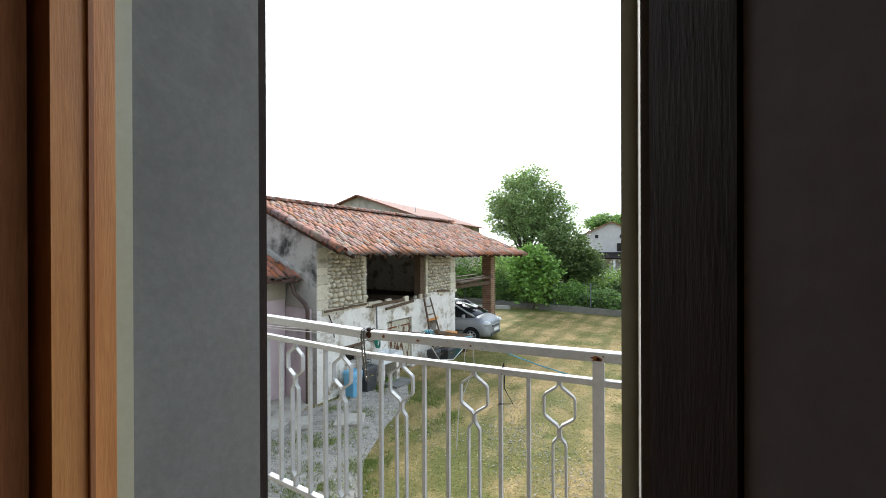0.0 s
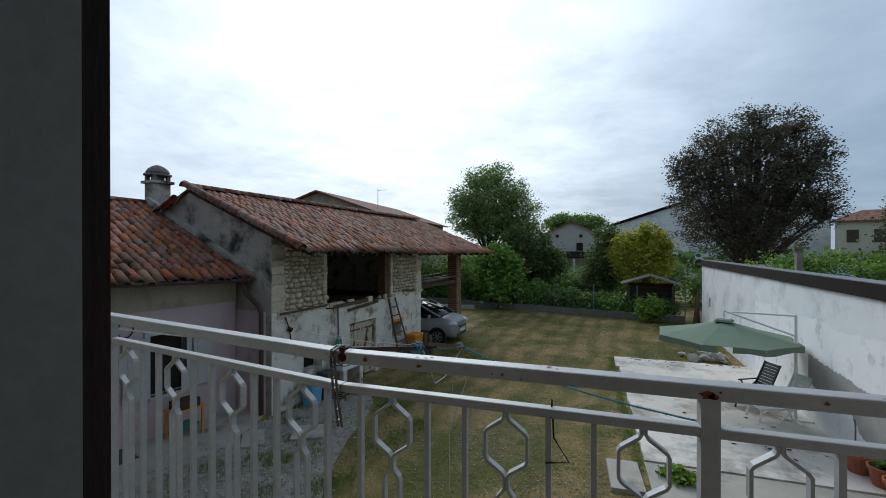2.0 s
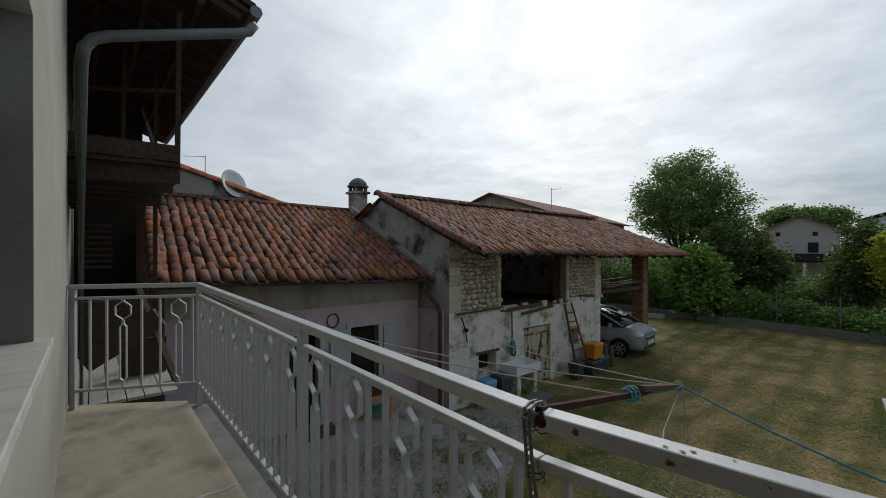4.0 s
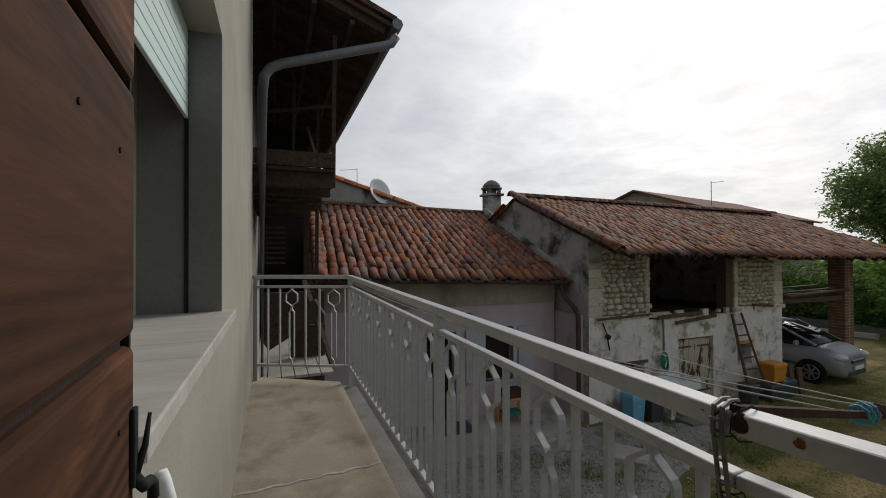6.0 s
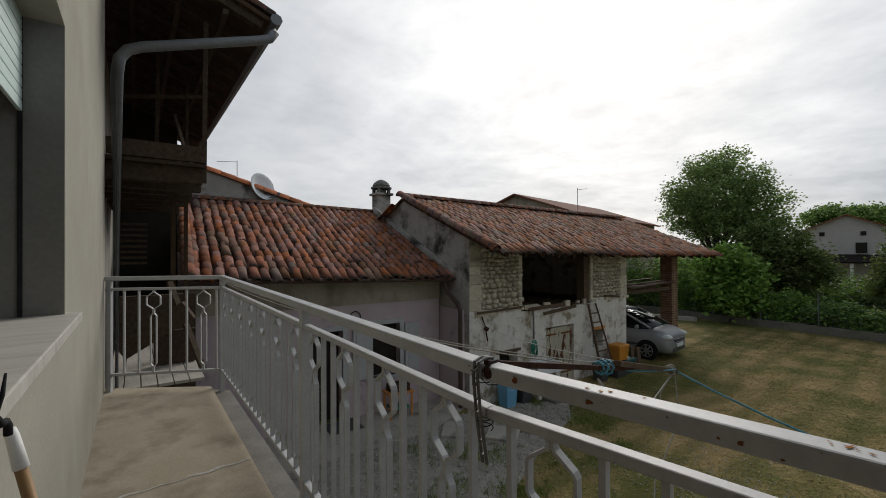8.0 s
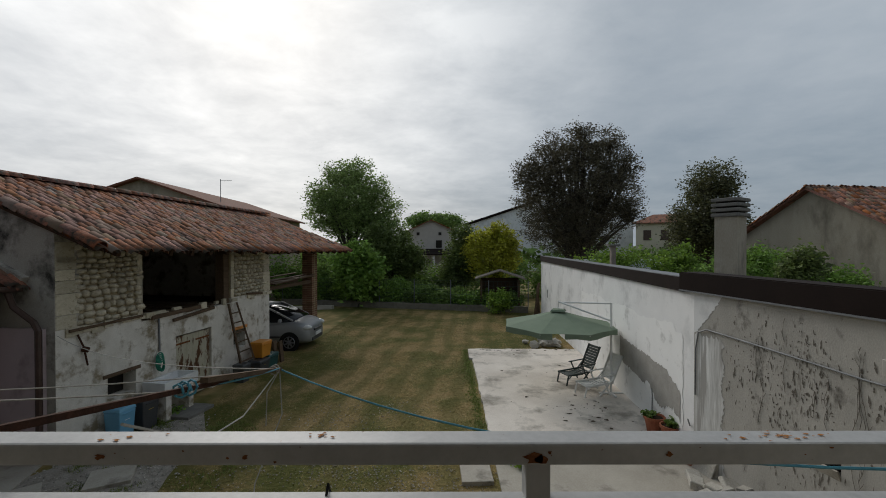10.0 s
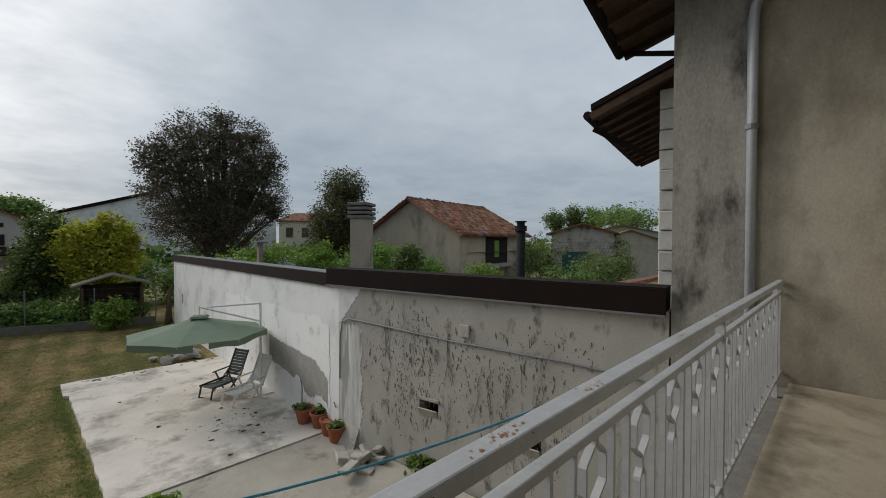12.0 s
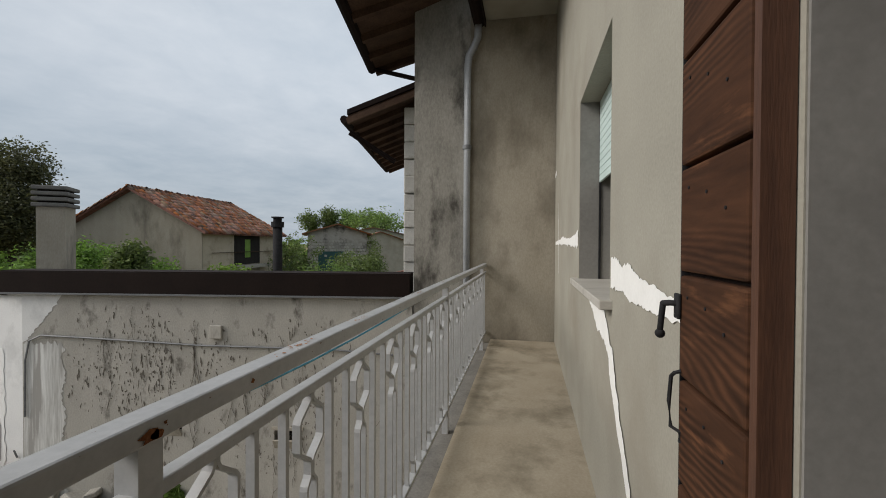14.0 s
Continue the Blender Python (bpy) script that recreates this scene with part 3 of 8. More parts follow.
# back and far walls, floors
part("back_wall", bbox(-6.6, -6.2, 0.42, SL, 0, HE - 0.05), M_GABLE, barn)
part("far_wall", bbox(-6.2, -0.45, SL - 0.4, SL - 0.004, 0, HE - 0.05), M_LIME, barn)
part("loft_floor", bbox(-6.2, -0.01, 0.43, SL - 0.41, H1 - 0.30, H1 - 0.16), M_DARKW, barn)
for k in range(9):
    y = 1.8 + k * 0.33
    bm = bmesh.new()
    bar(bm, (-2.5 + rs.uniform(-0.3, 0.3), y, H1 - 0.13), (-0.02 + rs.uniform(-0.2, 0.06), y + rs.uniform(-0.2, 0.2), H1 - 0.12), 0.16, 0.04)
    part("loft_board", bm, M_OLDW, barn)
part("lintel", bbox(-0.40, 0.0, 1.55, 4.95, HE + 0.03, HE + 0.12), M_DARKW, barn)
part("opening_post", bbox(-0.32, -0.06, 4.42, 4.63, H1 - 0.14, HE + 0.03), M_OLDW, barn)
bm = bmesh.new(); tube(bm, [(-2.2, 3.6, H1), (-2.2, 3.62, HE + 0.6)], 0.09, 8)
part("inner_post", bm, M_OLDW, barn)
# beam ends and laths in the step of the wall
for pa, pb, w1, h1 in (((0.03, 1.95, H1 - 0.10), (0.03, 3.4, H1 - 0.06), 0.07, 0.09), ((0.035, 2.55, H1 - 0.26), (0.035, 3.9, H1 - 0.16), 0.06, 0.07), ((0.04, 0.2, H1 - 0.04), (0.04, 1.7, H1 - 0.01), 0.05, 0.05), ((0.04, 5.3, H1 + 0.04), (0.10, 6.0, H1 - 0.02), 0.05, 0.06)):
    bm = bmesh.new()
    bar(bm, pa, pb, w1, h1)
    part("embedded_beam", bm, M_OLDW, barn)
# broken ledge of stones where the upper wall begins
for k in range(30):
    y = rs.uniform(0.1, SL - 0.1)
    bm = bmesh.new()
    box(bm, -0.05, rs.uniform(0.01, 0.05), y, y + rs.uniform(0.1, 0.3), H1 - rs.uniform(0.05, 0.16), H1 + rs.uniform(-0.03, 0.03))
    part("ledge_stone", bm, M_STONEW, barn)

# roof: boards, rafters, tiles
roof = new("roof"); roof.parent = barn
roof["label"] = "weathered clay barrel tiles with grey lichen"
bm = bmesh.new()
E0, E1 = (OV, -0.07, HE + 0.06), (OV - 0.12, LEN, HE - 0.12)
R0, R1 = (RO, -0.07, HR), (RO, LEN, HR - 0.16)
K0, K1 = (-7.2, -0.07, HE - 0.2), (-7.2, LEN, HE - 0.2)
slab(bm, [E0, E1, R1, R0], (0, 0, -0.05))
slab(bm, [R0, R1, K1, K0], (0, 0, -0.05))
part("roof_deck", bm, M_DARKW, roof)
dirn = Vector(R0) - Vector(E0)
for k in range(19):
    y = 0.5 + k * 0.6
    bm = bmesh.new()
    bar(bm, (OV - 0.10, y, HE - 0.04 - 0.016 * y), (RO, y, HR - 0.17 - 0.014 * y), 0.08, 0.11)
    part("rafter", bm, M_DARKW, roof)
bm = bmesh.new()
bar(bm, (RO, 0.2, HR - 0.3), (RO, LEN - 0.1, HR - 0.35), 0.2, 0.22)
part("ridge_beam", bm, M_OLDW, roof)
bm = bmesh.new()
bar(bm, (-0.2, 5.9, HE - 0.1), (-0.2, LEN - 0.1, HE - 0.1), 0.2, 0.2)
part("purlin", bm, M_OLDW, roof)
fm = slope_frame(E0, E1, R0)
sl = dirn.length
tiled_roof(roof, fm, LEN + 0.28, sl - 0.1, M_TILEO, M_TILEOJ, (0, 4.6, 11), step=0.188, row=0.285, seed=4, rough=1.0)
fm2 = slope_frame(K1, K0, R1)
tiled_roof(roof, fm2, LEN + 0.28, sl - 0.1, M_TILEO, M_TILEOJ, (99, 99, 0), step=0.21, row=0.36, seed=5)
# ridge and verge tiles
vt = tile_mesh("verge_tile", M_TILE, 0.27, 0.46, 0.12)
for k in range(13):
    f = k / 12.6
    p = Vector(E0).lerp(Vector(R0), f)
    piece("verge_tile", vt, roof, fm @ pose(-sl * f - 0.36, 0.03, 0.085, 0, 5, rs.uniform(-3, 3)))
for k in range(31):
    y = -0.2 + k * 0.37
    piece("ridge_tile", vt, roof, Matrix.Translation((RO, y, HR + 0.07 - 0.16 * k / 31)) @ pose(0, 0, 0, 0, 3, 90 + rs.uniform(-3, 3)))
# brick pier under the far corner of the roof
bm = bmesh.new(); box(bm, -0.15, 0.15, -0.11, 0.11, -0.04, 0.04, None, 0.01); bme = link_mesh("brick", bm, M_BRICK)
pier = new("brick_pier"); pier.parent = barn
pier["label"] = "square pier of worn red brick"
part("core", bbox(-0.85, -0.41, 10.42, 10.86, 0, HE - 0.2), M_MORTAR, pier)
for k in range(38):
    for sx in (-1, 1):
        yy = 10.64
        piece("brick", bme, pier, pose(-0.63 + sx * 0.11, yy - 0.125, 0.05 + k * 0.092, 0, 0, rs.uniform(-2, 2)) @ Matrix.Diagonal((0.75, 1, 1, 1)))
        piece("brick", bme, pier, pose(-0.63 + sx * 0.11, yy + 0.125, 0.05 + k * 0.092, 0, 0, rs.uniform(-2, 2)) @ Matrix.Diagonal((0.75, 1, 1, 1)))
# timber rack between the wall and the pier
bm = bmesh.new()
bar(bm, (-0.3, 6.5, 2.30), (-0.55, 11.0, 2.22), 0.10, 0.13)
part("rack_beam", bm, M_OLDW, barn)
bm = bmesh.new()
bar(bm, (-1.3, 6.5, 2.32), (-1.4, 11.0, 2.24), 0.10, 0.13)
part("rack_beam", bm, M_OLDW, barn)
for k in range(6):
    bm = bmesh.new()
    bar(bm, (-0.2 - 0.2 * k, 6.6 + rs.uniform(0, 0.6), 2.42 + 0.02 * k), (-0.25 - 0.22 * k, 10.9 + rs.uniform(-.8, 0.5), 2.40 + rs.uniform(-.02, 0.22)), 0.14, 0.035)
    part("rack_plank", bm, M_OLDW, barn)

# the chimney at the gable
bm = bmesh.new()
box(bm, -5.0, -4.56, 0.0, 0.44, 4.2, 5.52)
box(bm, -5.07, -4.49, -0.07, 0.51, 5.52, 5.59)
part("chimney", bm, M_GABLE, barn, "grey rendered chimney stack")
bm = bmesh.new()
for sx in (-5.0, -4.65):
    for sy in (0.0, 0.35):
        box(bm, sx, sx + 0.09, sy, sy + 0.09, 5.59, 5.74)
box(bm, -4.90, -4.66, 0.10, 0.34, 5.59, 5.74)
for zc, ra, rb2, dp in ((5.765, 0.34, 0.34, 0.05), (5.82, 0.26, 0.29, 0.06), (5.89, 0.29, 0.24, 0.08), (5.965, 0.24, 0.15, 0.07), (6.02, 0.15, 0.06, 0.04)):
    bmesh.ops.create_cone(bm, cap_ends=True, segments=10, radius1=ra, radius2=rb2, depth=dp, matrix=Matrix.Translation((-4.78, 0.22, zc)))
part("chimney_cap", bm, M_SLABEDGE, barn, "weathered grey-brown chimney cap")

# doors of the barn
M_DOORP = material("flaking_cream_paint", (0.40, 0.37, 0.28), (0.50, 0.47, 0.37), 0.85, 5, 50, 0.4, (0.11, 0.055, 0.03), 4.5, (0.53, 0.58), stretch=(1, 1.4, 0.5))
door = new("door"); door.parent = barn
door["label"] = "double plank door with flaking cream paint"
for k in range(6):
    y0 = 2.68 + k * 0.195
    part("plank", bbox(-0.10 - 0.004 * (k % 2), -0.06, y0, y0 + 0.188, 0.05, 1.58), M_DOORP, door)
for z in (0.3, 1.4):
    part("hinge", bbox(-0.058, -0.045, 2.70, 3.15, z - 0.02, z + 0.02), M_RUST, door, "rusty strap hinge")
    part("hinge", bbox(-0.058, -0.045, 3.35, 3.82, z - 0.02, z + 0.02), M_RUST, door, "rusty strap hinge")
# solid black blocks paint the shade deep in the window and the niche
part("window_shade_block", bbox(-0.44, -0.30, 0.96, 1.57, 0.73, 1.16), M_BLACK, barn)
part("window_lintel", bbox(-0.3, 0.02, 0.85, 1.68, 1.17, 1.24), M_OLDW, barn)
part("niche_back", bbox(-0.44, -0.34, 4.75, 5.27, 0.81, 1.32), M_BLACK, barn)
part("niche_lintel", bbox(-0.2, 0.03, 4.68, 5.34, 1.33, 1.41), M_WOODO, barn, "orange wooden lintel")
# ---------------------------------------------------------------- the pink house
mP = Vector((0.982, -0.191, 0)).normalized()
MP = axes((-6.61, 7.385, GZ), mP)          # x outwards, y towards the barn (negative y: towards us)
pink = thing("pink_house", MP, "low pink plastered house with a red clay tile roof", "house")
LP = 5.32
HPE = 3.07
RISE = 0.14                                # the eave climbs this much towards us
OP = 0.5
PR, PH = -3.7, 4.90
bm = bmesh.new()
wall_holes(bm, -LP, 0.1, 0, HPE, -0.4, 0, [(-3.1, -2.42, 0.0, 1.98), (-1.72, -1.02, 0.82, 2.02)])
part("wall", bm, M_PINK, pink)
part("eave_wall", bbox(0.004, 0.03, -LP, 0.1, HPE - 0.55, HPE), M_GABLEW, pink, "bare brownish band under the eave")
# back and floor are coloured black to paint the unlit room
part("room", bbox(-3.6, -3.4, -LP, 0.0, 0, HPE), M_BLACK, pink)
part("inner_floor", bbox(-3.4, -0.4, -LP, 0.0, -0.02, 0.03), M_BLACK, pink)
part("side_wall", bbox(-3.4, -0.4, -LP, -LP + 0.3, 0.03, HPE), M_CEMENT, pink)
bm = bmesh.new()
slab(bm, [(OP, -LP, HPE + 0.03 + RISE), (OP, 0.12, HPE + 0.03), (PR, -0.05, PH), (PR, -LP, PH + RISE)], (0, 0, -0.06))
slab(bm, [(PR, -LP, PH + RISE), (PR, -0.05, PH), (-8.2, -0.2, HPE), (-8.2, -LP, HPE + RISE)], (0, 0, -0.06))
part("roof_deck", bm, M_DARKW, pink)
fp = slope_frame((OP, -LP, HPE + 0.05 + RISE), (OP, 0.1, HPE + 0.05), (PR, 0, PH + 0.02))
slp = math.hypot(OP - PR, PH - HPE)
tiled_roof(pink, fp, LP + 0.1, slp - 0.1, M_TILE, M_TILEJ, (0.4, LP + 1, 10), step=0.190, row=0.262, seed=9, keep=lambda x, y: y < LP + 0.12 + x * 0.03, rough=1.0)
vtp = tile_mesh("ridge_tile", M_TILE, 0.24, 0.45, 0.1)
for k in range(14):
    piece("ridge_tile", vtp, pink, Matrix.Translation((PR, -LP + k * 0.37, PH + 0.07 + RISE * (1 - k / 14))) @ pose(0, 0, 0, 0, 3, 90))
for k in range(13):
    piece("verge_tile", vtp, pink, fp @ pose(-0.36 - 0.355 * k, 0.0, 0.05, 0, 5, 0))
# cement strip where this roof meets the barn's gable
bm = bmesh.new()
bar(bm, MP.inverted() @ MB @ Vector((-0.55, -0.05, 3.14)), MP.inverted() @ MB @ Vector((-4.75, -0.05, 5.06)), 0.12, 0.16)
part("flashing", bm, M_GABLE, pink, "cement flashing along the gable")
bm = bmesh.new()
tube(bm, [(OP + 0.05, -LP, HPE - 0.02 + RISE), (OP + 0.05, 0.1, HPE - 0.05)], 0.05, 8)
part("gutter", bm, M_PIPEB, pink, "thin brown gutter")
# pink return wall on the barn's gable, with a brown downpipe
part("return_wall", bbox(-1.75, -0.18, -0.06, -0.002, 0, 2.32), M_PINK, barn, "pink plaster low on the gable")
bm = bmesh.new()
tube(bm, [(-0.62, -0.26, 2.98), (-0.55, -0.22, 2.72), (-0.28, -0.12, 2.45), (-0.20, -0.11, 2.3), (-0.20, -0.11, 0.0)], 0.05, 8)
part("downpipe", bm, M_PIPEB, barn, "brown downpipe")


def shutter_leaf(parent, name, m, w, h, mat):
    lf = new(name); lf.parent = parent; lf.matrix_basis = m
    part("frame", bbox(0, 0.04, 0, w, 0, h), mat, lf)
    bm = bmesh.new()
    for a, b in ((0.08, h * 0.46), (h * 0.54, h - 0.08)):
        box(bm, 0.041, 0.05, 0.07, w - 0.07, a, b, None, 0.003)
    part("panel", bm, mat, lf)
    return lf


M_GREYP = material("grey_white_paint", (0.40, 0.41, 0.41), (0.48, 0.49, 0.49), 0.6, 4, 40, 0.1)
win = new("window"); win.parent = pink
bm = bmesh.new()
for y0, y1, z0, z1 in ((-1.82, -1.72, 0.76, 2.12), (-1.02, -0.92, 0.76, 2.12), (-1.72, -1.02, 2.02, 2.12), (-1.87, -0.87, 0.74, 0.82)):
    box(bm, -0.1, 0.035, y0, y1, z0, z1)
part("surround", bm, M_GREYP, win)
# opaque black pane, painting the darkness behind the window
part("pane", bbox(-0.2, -0.18, -1.72, -1.02, 0.82, 2.02), M_BLACK, win)
shutter_leaf(win, "shutter", pose(0.03, -2.20, 0.84, 0, 0, 0), 0.37, 1.16, M_GREYP)
shutter_leaf(win, "shutter", pose(0.03, -0.90, 0.84, 0, 0, 0), 0.37, 1.16, M_GREYP)
dr = new("doorway"); dr.parent = pink
bm = bmesh.new()
for y0, y1, z0, z1 in ((-3.2, -3.1, 0, 2.08), (-2.42, -2.32, 0, 2.08), (-3.1, -2.42, 1.98, 2.08)):
    box(bm, -0.1, 0.035, y0, y1, z0, z1)
part("surround", bm, M_GREYP, dr)
# black leaf, painting the shade within the doorway
part("leaf", bbox(-0.30, -0.26, -3.1, -2.42, 0.0, 1.98), M_BLACK, dr)

# gable wall rising behind the pink roof, capped with orange tiles
bm = bmesh.new()
pts = [(-3.9, -6.6, 4.0), (-3.9, -6.6, 6.45), (-3.9, -2.06, 5.04), (-3.9, -2.06, 4.0)]
slab(bm, pts, (-0.3, 0, 0))
part("rear_wall", bm, M_GABLE, pink, "grey rendered wall behind the ridge")
M_COPE = material("bright_orange_tile", (0.34, 0.11, 0.05), (0.46, 0.17, 0.08), 0.9, 7, 45, 0.3, spread=0.25)
bm2 = tile_mesh("coping_tile", M_COPE, 0.36, 0.46, 0.15)
rw0, rw1 = Vector((-3.98, -6.6, 6.47)), Vector((-3.98, -2.0, 5.02))
q = (rw1 - rw0).to_track_quat("X", "Z").to_matrix().to_4x4()
for k in range(13):
    piece("coping_tile", bm2, pink, Matrix.Translation(rw0.lerp(rw1, k / 13)) @ q)
bm = bmesh.new()
slab(bm, [(-4.0, -6.65, 6.4), (-4.0, -2.0, 4.97), (-8.0, -2.0, 4.2), (-8.0, -6.65, 5.4)], (0, 0, -0.06))
part("rear_roof", bm, M_TILE, pink)

# ---------------------------------------------------------------- the long wall on the right
BW = Vector((5.5, 7.35, GZ))
gw = Vector((6.29, 1.87, 0)) - Vector((5.5, 7.35, 0)); gw.z = 0
MG = axes(BW, Vector((gw.y, -gw.x, 0)))           # x outwards to the yard (-x side), y along towards us
if (MG.to_3x3() @ Vector((1, 0, 0))).x > 0:
    MG = axes(BW, Vector((-gw.y, gw.x, 0)))
ysg = 1 if (MG.inverted().to_3x3() @ gw).y > 0 else -1
GLEN = gw.length
grey = thing("outbuilding_grey_wall", MG, "long raw cement wall with dead ivy stems and a dark sheet fascia", "wall")
HW = 2.45 + 0.55
def gy(a, b):
    return (a, b) if ysg > 0 else (-b, -a)
def gY(s):
    return s * ysg
bm = bmesh.new()
holes = [(*gy(1.96, 2.34), 0.98, 1.24), (*gy(3.66, 4.05), 0.86, 1.12)]
y0, y1 = gy(0, GLEN + 0.02)
wall_holes(bm, y0, y1, 0, HW, -0.35, 0, holes)
part("render", bm, M_GREYW, grey)
a, b = gy(-0.28, GLEN - 0.01)
part("fascia", bbox(-0.33, 0.07, a, b, HW - 0.03, HW + 0.26), M_FASCIA, grey, "dark brown metal fascia")
part("fascia_lip", bbox(-0.35, 0.082, a, b, HW - 0.055, HW - 0.031), M_PIPED, grey)
part("flat_roof", bbox(-9.0, -0.36, a, b, HW - 1.2, HW - 1.1), M_PIPED, grey)
part("parapet_cap", bbox(-0.36, 0.05, a, b, HW + 0.261, HW + 0.275), M_FASCIA, grey)
for s0 in (1.96, 3.66):
    wv = new("vent_window"); wv.parent = grey
    w0, w1 = gy(s0, s0 + 0.38)
    zb = 0.98 if s0 < 3 else 0.86
    # black block for the shade inside the vent
    part("void", bbox(-0.3, -0.22, w0, w1, zb, zb + 0.26), M_BLACK, wv)
    part("surround", bbox(-0.1, 0.03, w0 - 0.03, w1 + 0.03, zb + 0.26, zb + 0.30), M_PATH, wv)
    part("flap", bbox(-0.02, 0.0, w0, w1, 0, 0.14, pose(0.0, 0, zb, 0, 25, 0)), M_PATH, wv, "tilted pale flap")
part("junction_box", bbox(0.0, 0.04, *gy(2.76, 2.93), 2.36, 2.54, None, 0.008), M_SILL, grey, "small square cover plate")
bm = bmesh.new()
tube(bm, [(0.02, gY(0.05), 1.2), (0.02, gY(0.06), 2.0), (0.02, gY(0.12), 2.28), (0.02, gY(0.3), 2.36), (0.02, gY(1.1), 2.33), (0.02, gY(2.6), 2.26), (0.02, gY(4.4), 2.24), (0.02, gY(5.3), 2.18)], 0.012, 6)
part("cable", bm, M_PIPED, grey, "grey cable run")
# dead stems of ivy on the wall
M_STEM = material("dead_ivy_stem", (0.125, 0.113, 0.096), (0.21, 0.19, 0.163), 0.95, 20, 80, 0.3)
bm = bmesh.new()
ri = random.Random(12)
for k in range(30):
    s = ri.choice([ri.uniform(2.4, 4.2), ri.uniform(0.9, 5.2)])
    z = ri.uniform(0.1, 1.8)
    pts = [(0.008, gY(s), z)]
    for i in range(ri.randint(4, 9)):
        s += ri.uniform(-0.035, 0.035); z += ri.uniform(0.06, 0.14)
        if z > HW - 0.08:
            break
        pts.append((0.008, gY(s), z))
        if ri.random() < 0.45:
            tube(bm, [pts[-1], (0.008, gY(s + ri.uniform(-0.07, 0.07)), min(z + ri.uniform(0.04, 0.14), HW - 0.06))], 0.0025, 4)
    if len(pts) > 1:
        tube(bm, pts, 0.0036, 4, 0.0015)
part("dead_ivy", bm, M_STEM, grey, "dead dark ivy stems")
# torn render and dark root marks left by the ivy, in clusters
bm = bmesh.new()


def root_mark(s0, z0, length, width):
    n = 7
    lean, ring_l, ring_r, drift = ri.uniform(-0.25, 0.25), [], [], 0.0
    for i in range(n + 1):
        f = i / n
        drift += ri.uniform(-0.35, 0.35) * width
        w = width * (0.15 + math.sin(math.pi * f) * ri.uniform(0.4, 1.2))
        c = s0 + lean * length * f + drift
        ring_l.append((0.004, gY(c - w), z0 + length * f)); ring_r.append((0.004, gY(c + w), z0 + length * f))
    poly(bm, ring_l + ring_r[::-1])


for k in range(130):
    cs = ri.choice((ri.uniform(0.7, 2.3), ri.uniform(0.7, 2.3), ri.uniform(2.2, 4.6), ri.uniform(0.8, 5.0)))
    cz = ri.uniform(0.7, 2.5)
    for q in range(ri.randint(4, 13)):
        z = cz + ri.gauss(0, 0.22)
        if 0.1 < z < HW - 0.25 and 0.68 < cs < 5.3:
            root_mark(max(cs + ri.gauss(0, 0.12), 0.68), z, ri.choice((0.02, 0.03, 0.045, 0.07, 0.11)) * ri.uniform(0.7, 1.3), ri.choice((0.003, 0.005, 0.008, 0.012)))
part("root_marks", bm, M_STEM, grey, "dark root marks torn in the render")
# painted end by the corner
M_STREAK = material("streaked_white_paint", (0.44, 0.435, 0.415), (0.80, 0.805, 0.79), 0.9, 1.3, 14, 0.3, (0.40, 0.39, 0.37), 1.6, (0.52, 0.60), stretch=(4, 4, 0.30))
a, b = gy(0.0, 0.62)
bm = bmesh.new()
rp = random.Random(14)
ring = [(0.02 + 0.62 * i / 9, 0.03) for i in range(10)] + [(0.62 + rp.uniform(-.03, .03) + 0.03 * math.sin(i * 0.37), 0.03 + 2.2 * i / 70) for i in range(1, 70)] + [(0.60 - 0.58 * i / 24, 2.26 + rp.uniform(-.05, .03)) for i in range(25)]
poly(bm, [(0.005, gY(s), z) for s, z in ring])
part("painted_strip", bm, M_STREAK, grey, "white paint streaked over cement")
bm = bmesh.new()
ring = [(0.0, 2.25), (0.0, HW - 0.06)] + [(0.05 + 0.55 * i / 10, HW - 0.06) for i in range(11)] + [(0.60 - 0.022 * i + rp.uniform(-.03, .03), HW - 0.10 - 0.025 * i) for i in range(25)]
poly(bm, [(0.004, gY(s), z) for s, z in ring])
part("pale_band", bm, M_WHITEW, grey, "dirty white wash at the corner")

# white wall
wd = Vector((0.055, 1.0, 0)).normalized()
MWW = axes(BW, Vector((-wd.y, wd.x, 0)))          # x outwards to the yard, y towards us, so -y runs away
white = thing("outbuilding_white_wall", MWW, "long whitewashed wall with patched paint and a dark metal fascia", "wall")
WL = 14.6
bm = bmesh.new()
wall_holes(bm, -WL, 0.0, 0, HW, -0.35, 0, [(-13.1, -12.85, 1.2, 1.6)])
part("render", bm, M_WHITEW, white)
part("end_return", bbox(-6, -0.36, -WL, -WL + 0.3, 0, HW), M_WHITEW, white)
part("fascia", bbox(-0.33, 0.05, -WL - 0.05, -0.29, HW - 0.08, HW + 0.17), M_FASCIA, white, "dark brown metal fascia")
part("flat_roof", bbox(-9.0, -0.36, -WL + 0.3, -0.29, HW - 1.2, HW - 1.1), M_PIPED, white)
part("parapet_cap", bbox(-0.36, 0.03, -WL - 0.05, -0.29, HW + 0.171, HW + 0.185), M_PIPED, white)
bm = bmesh.new()
pf = random.Random(15)
ring = [(-7.0 + 6.64 * i / 40, 0.02) for i in range(41)] + [(-0.36 + pf.uniform(-.03, .03), 0.05 + 2.05 * i / 30) for i in range(1, 30)]
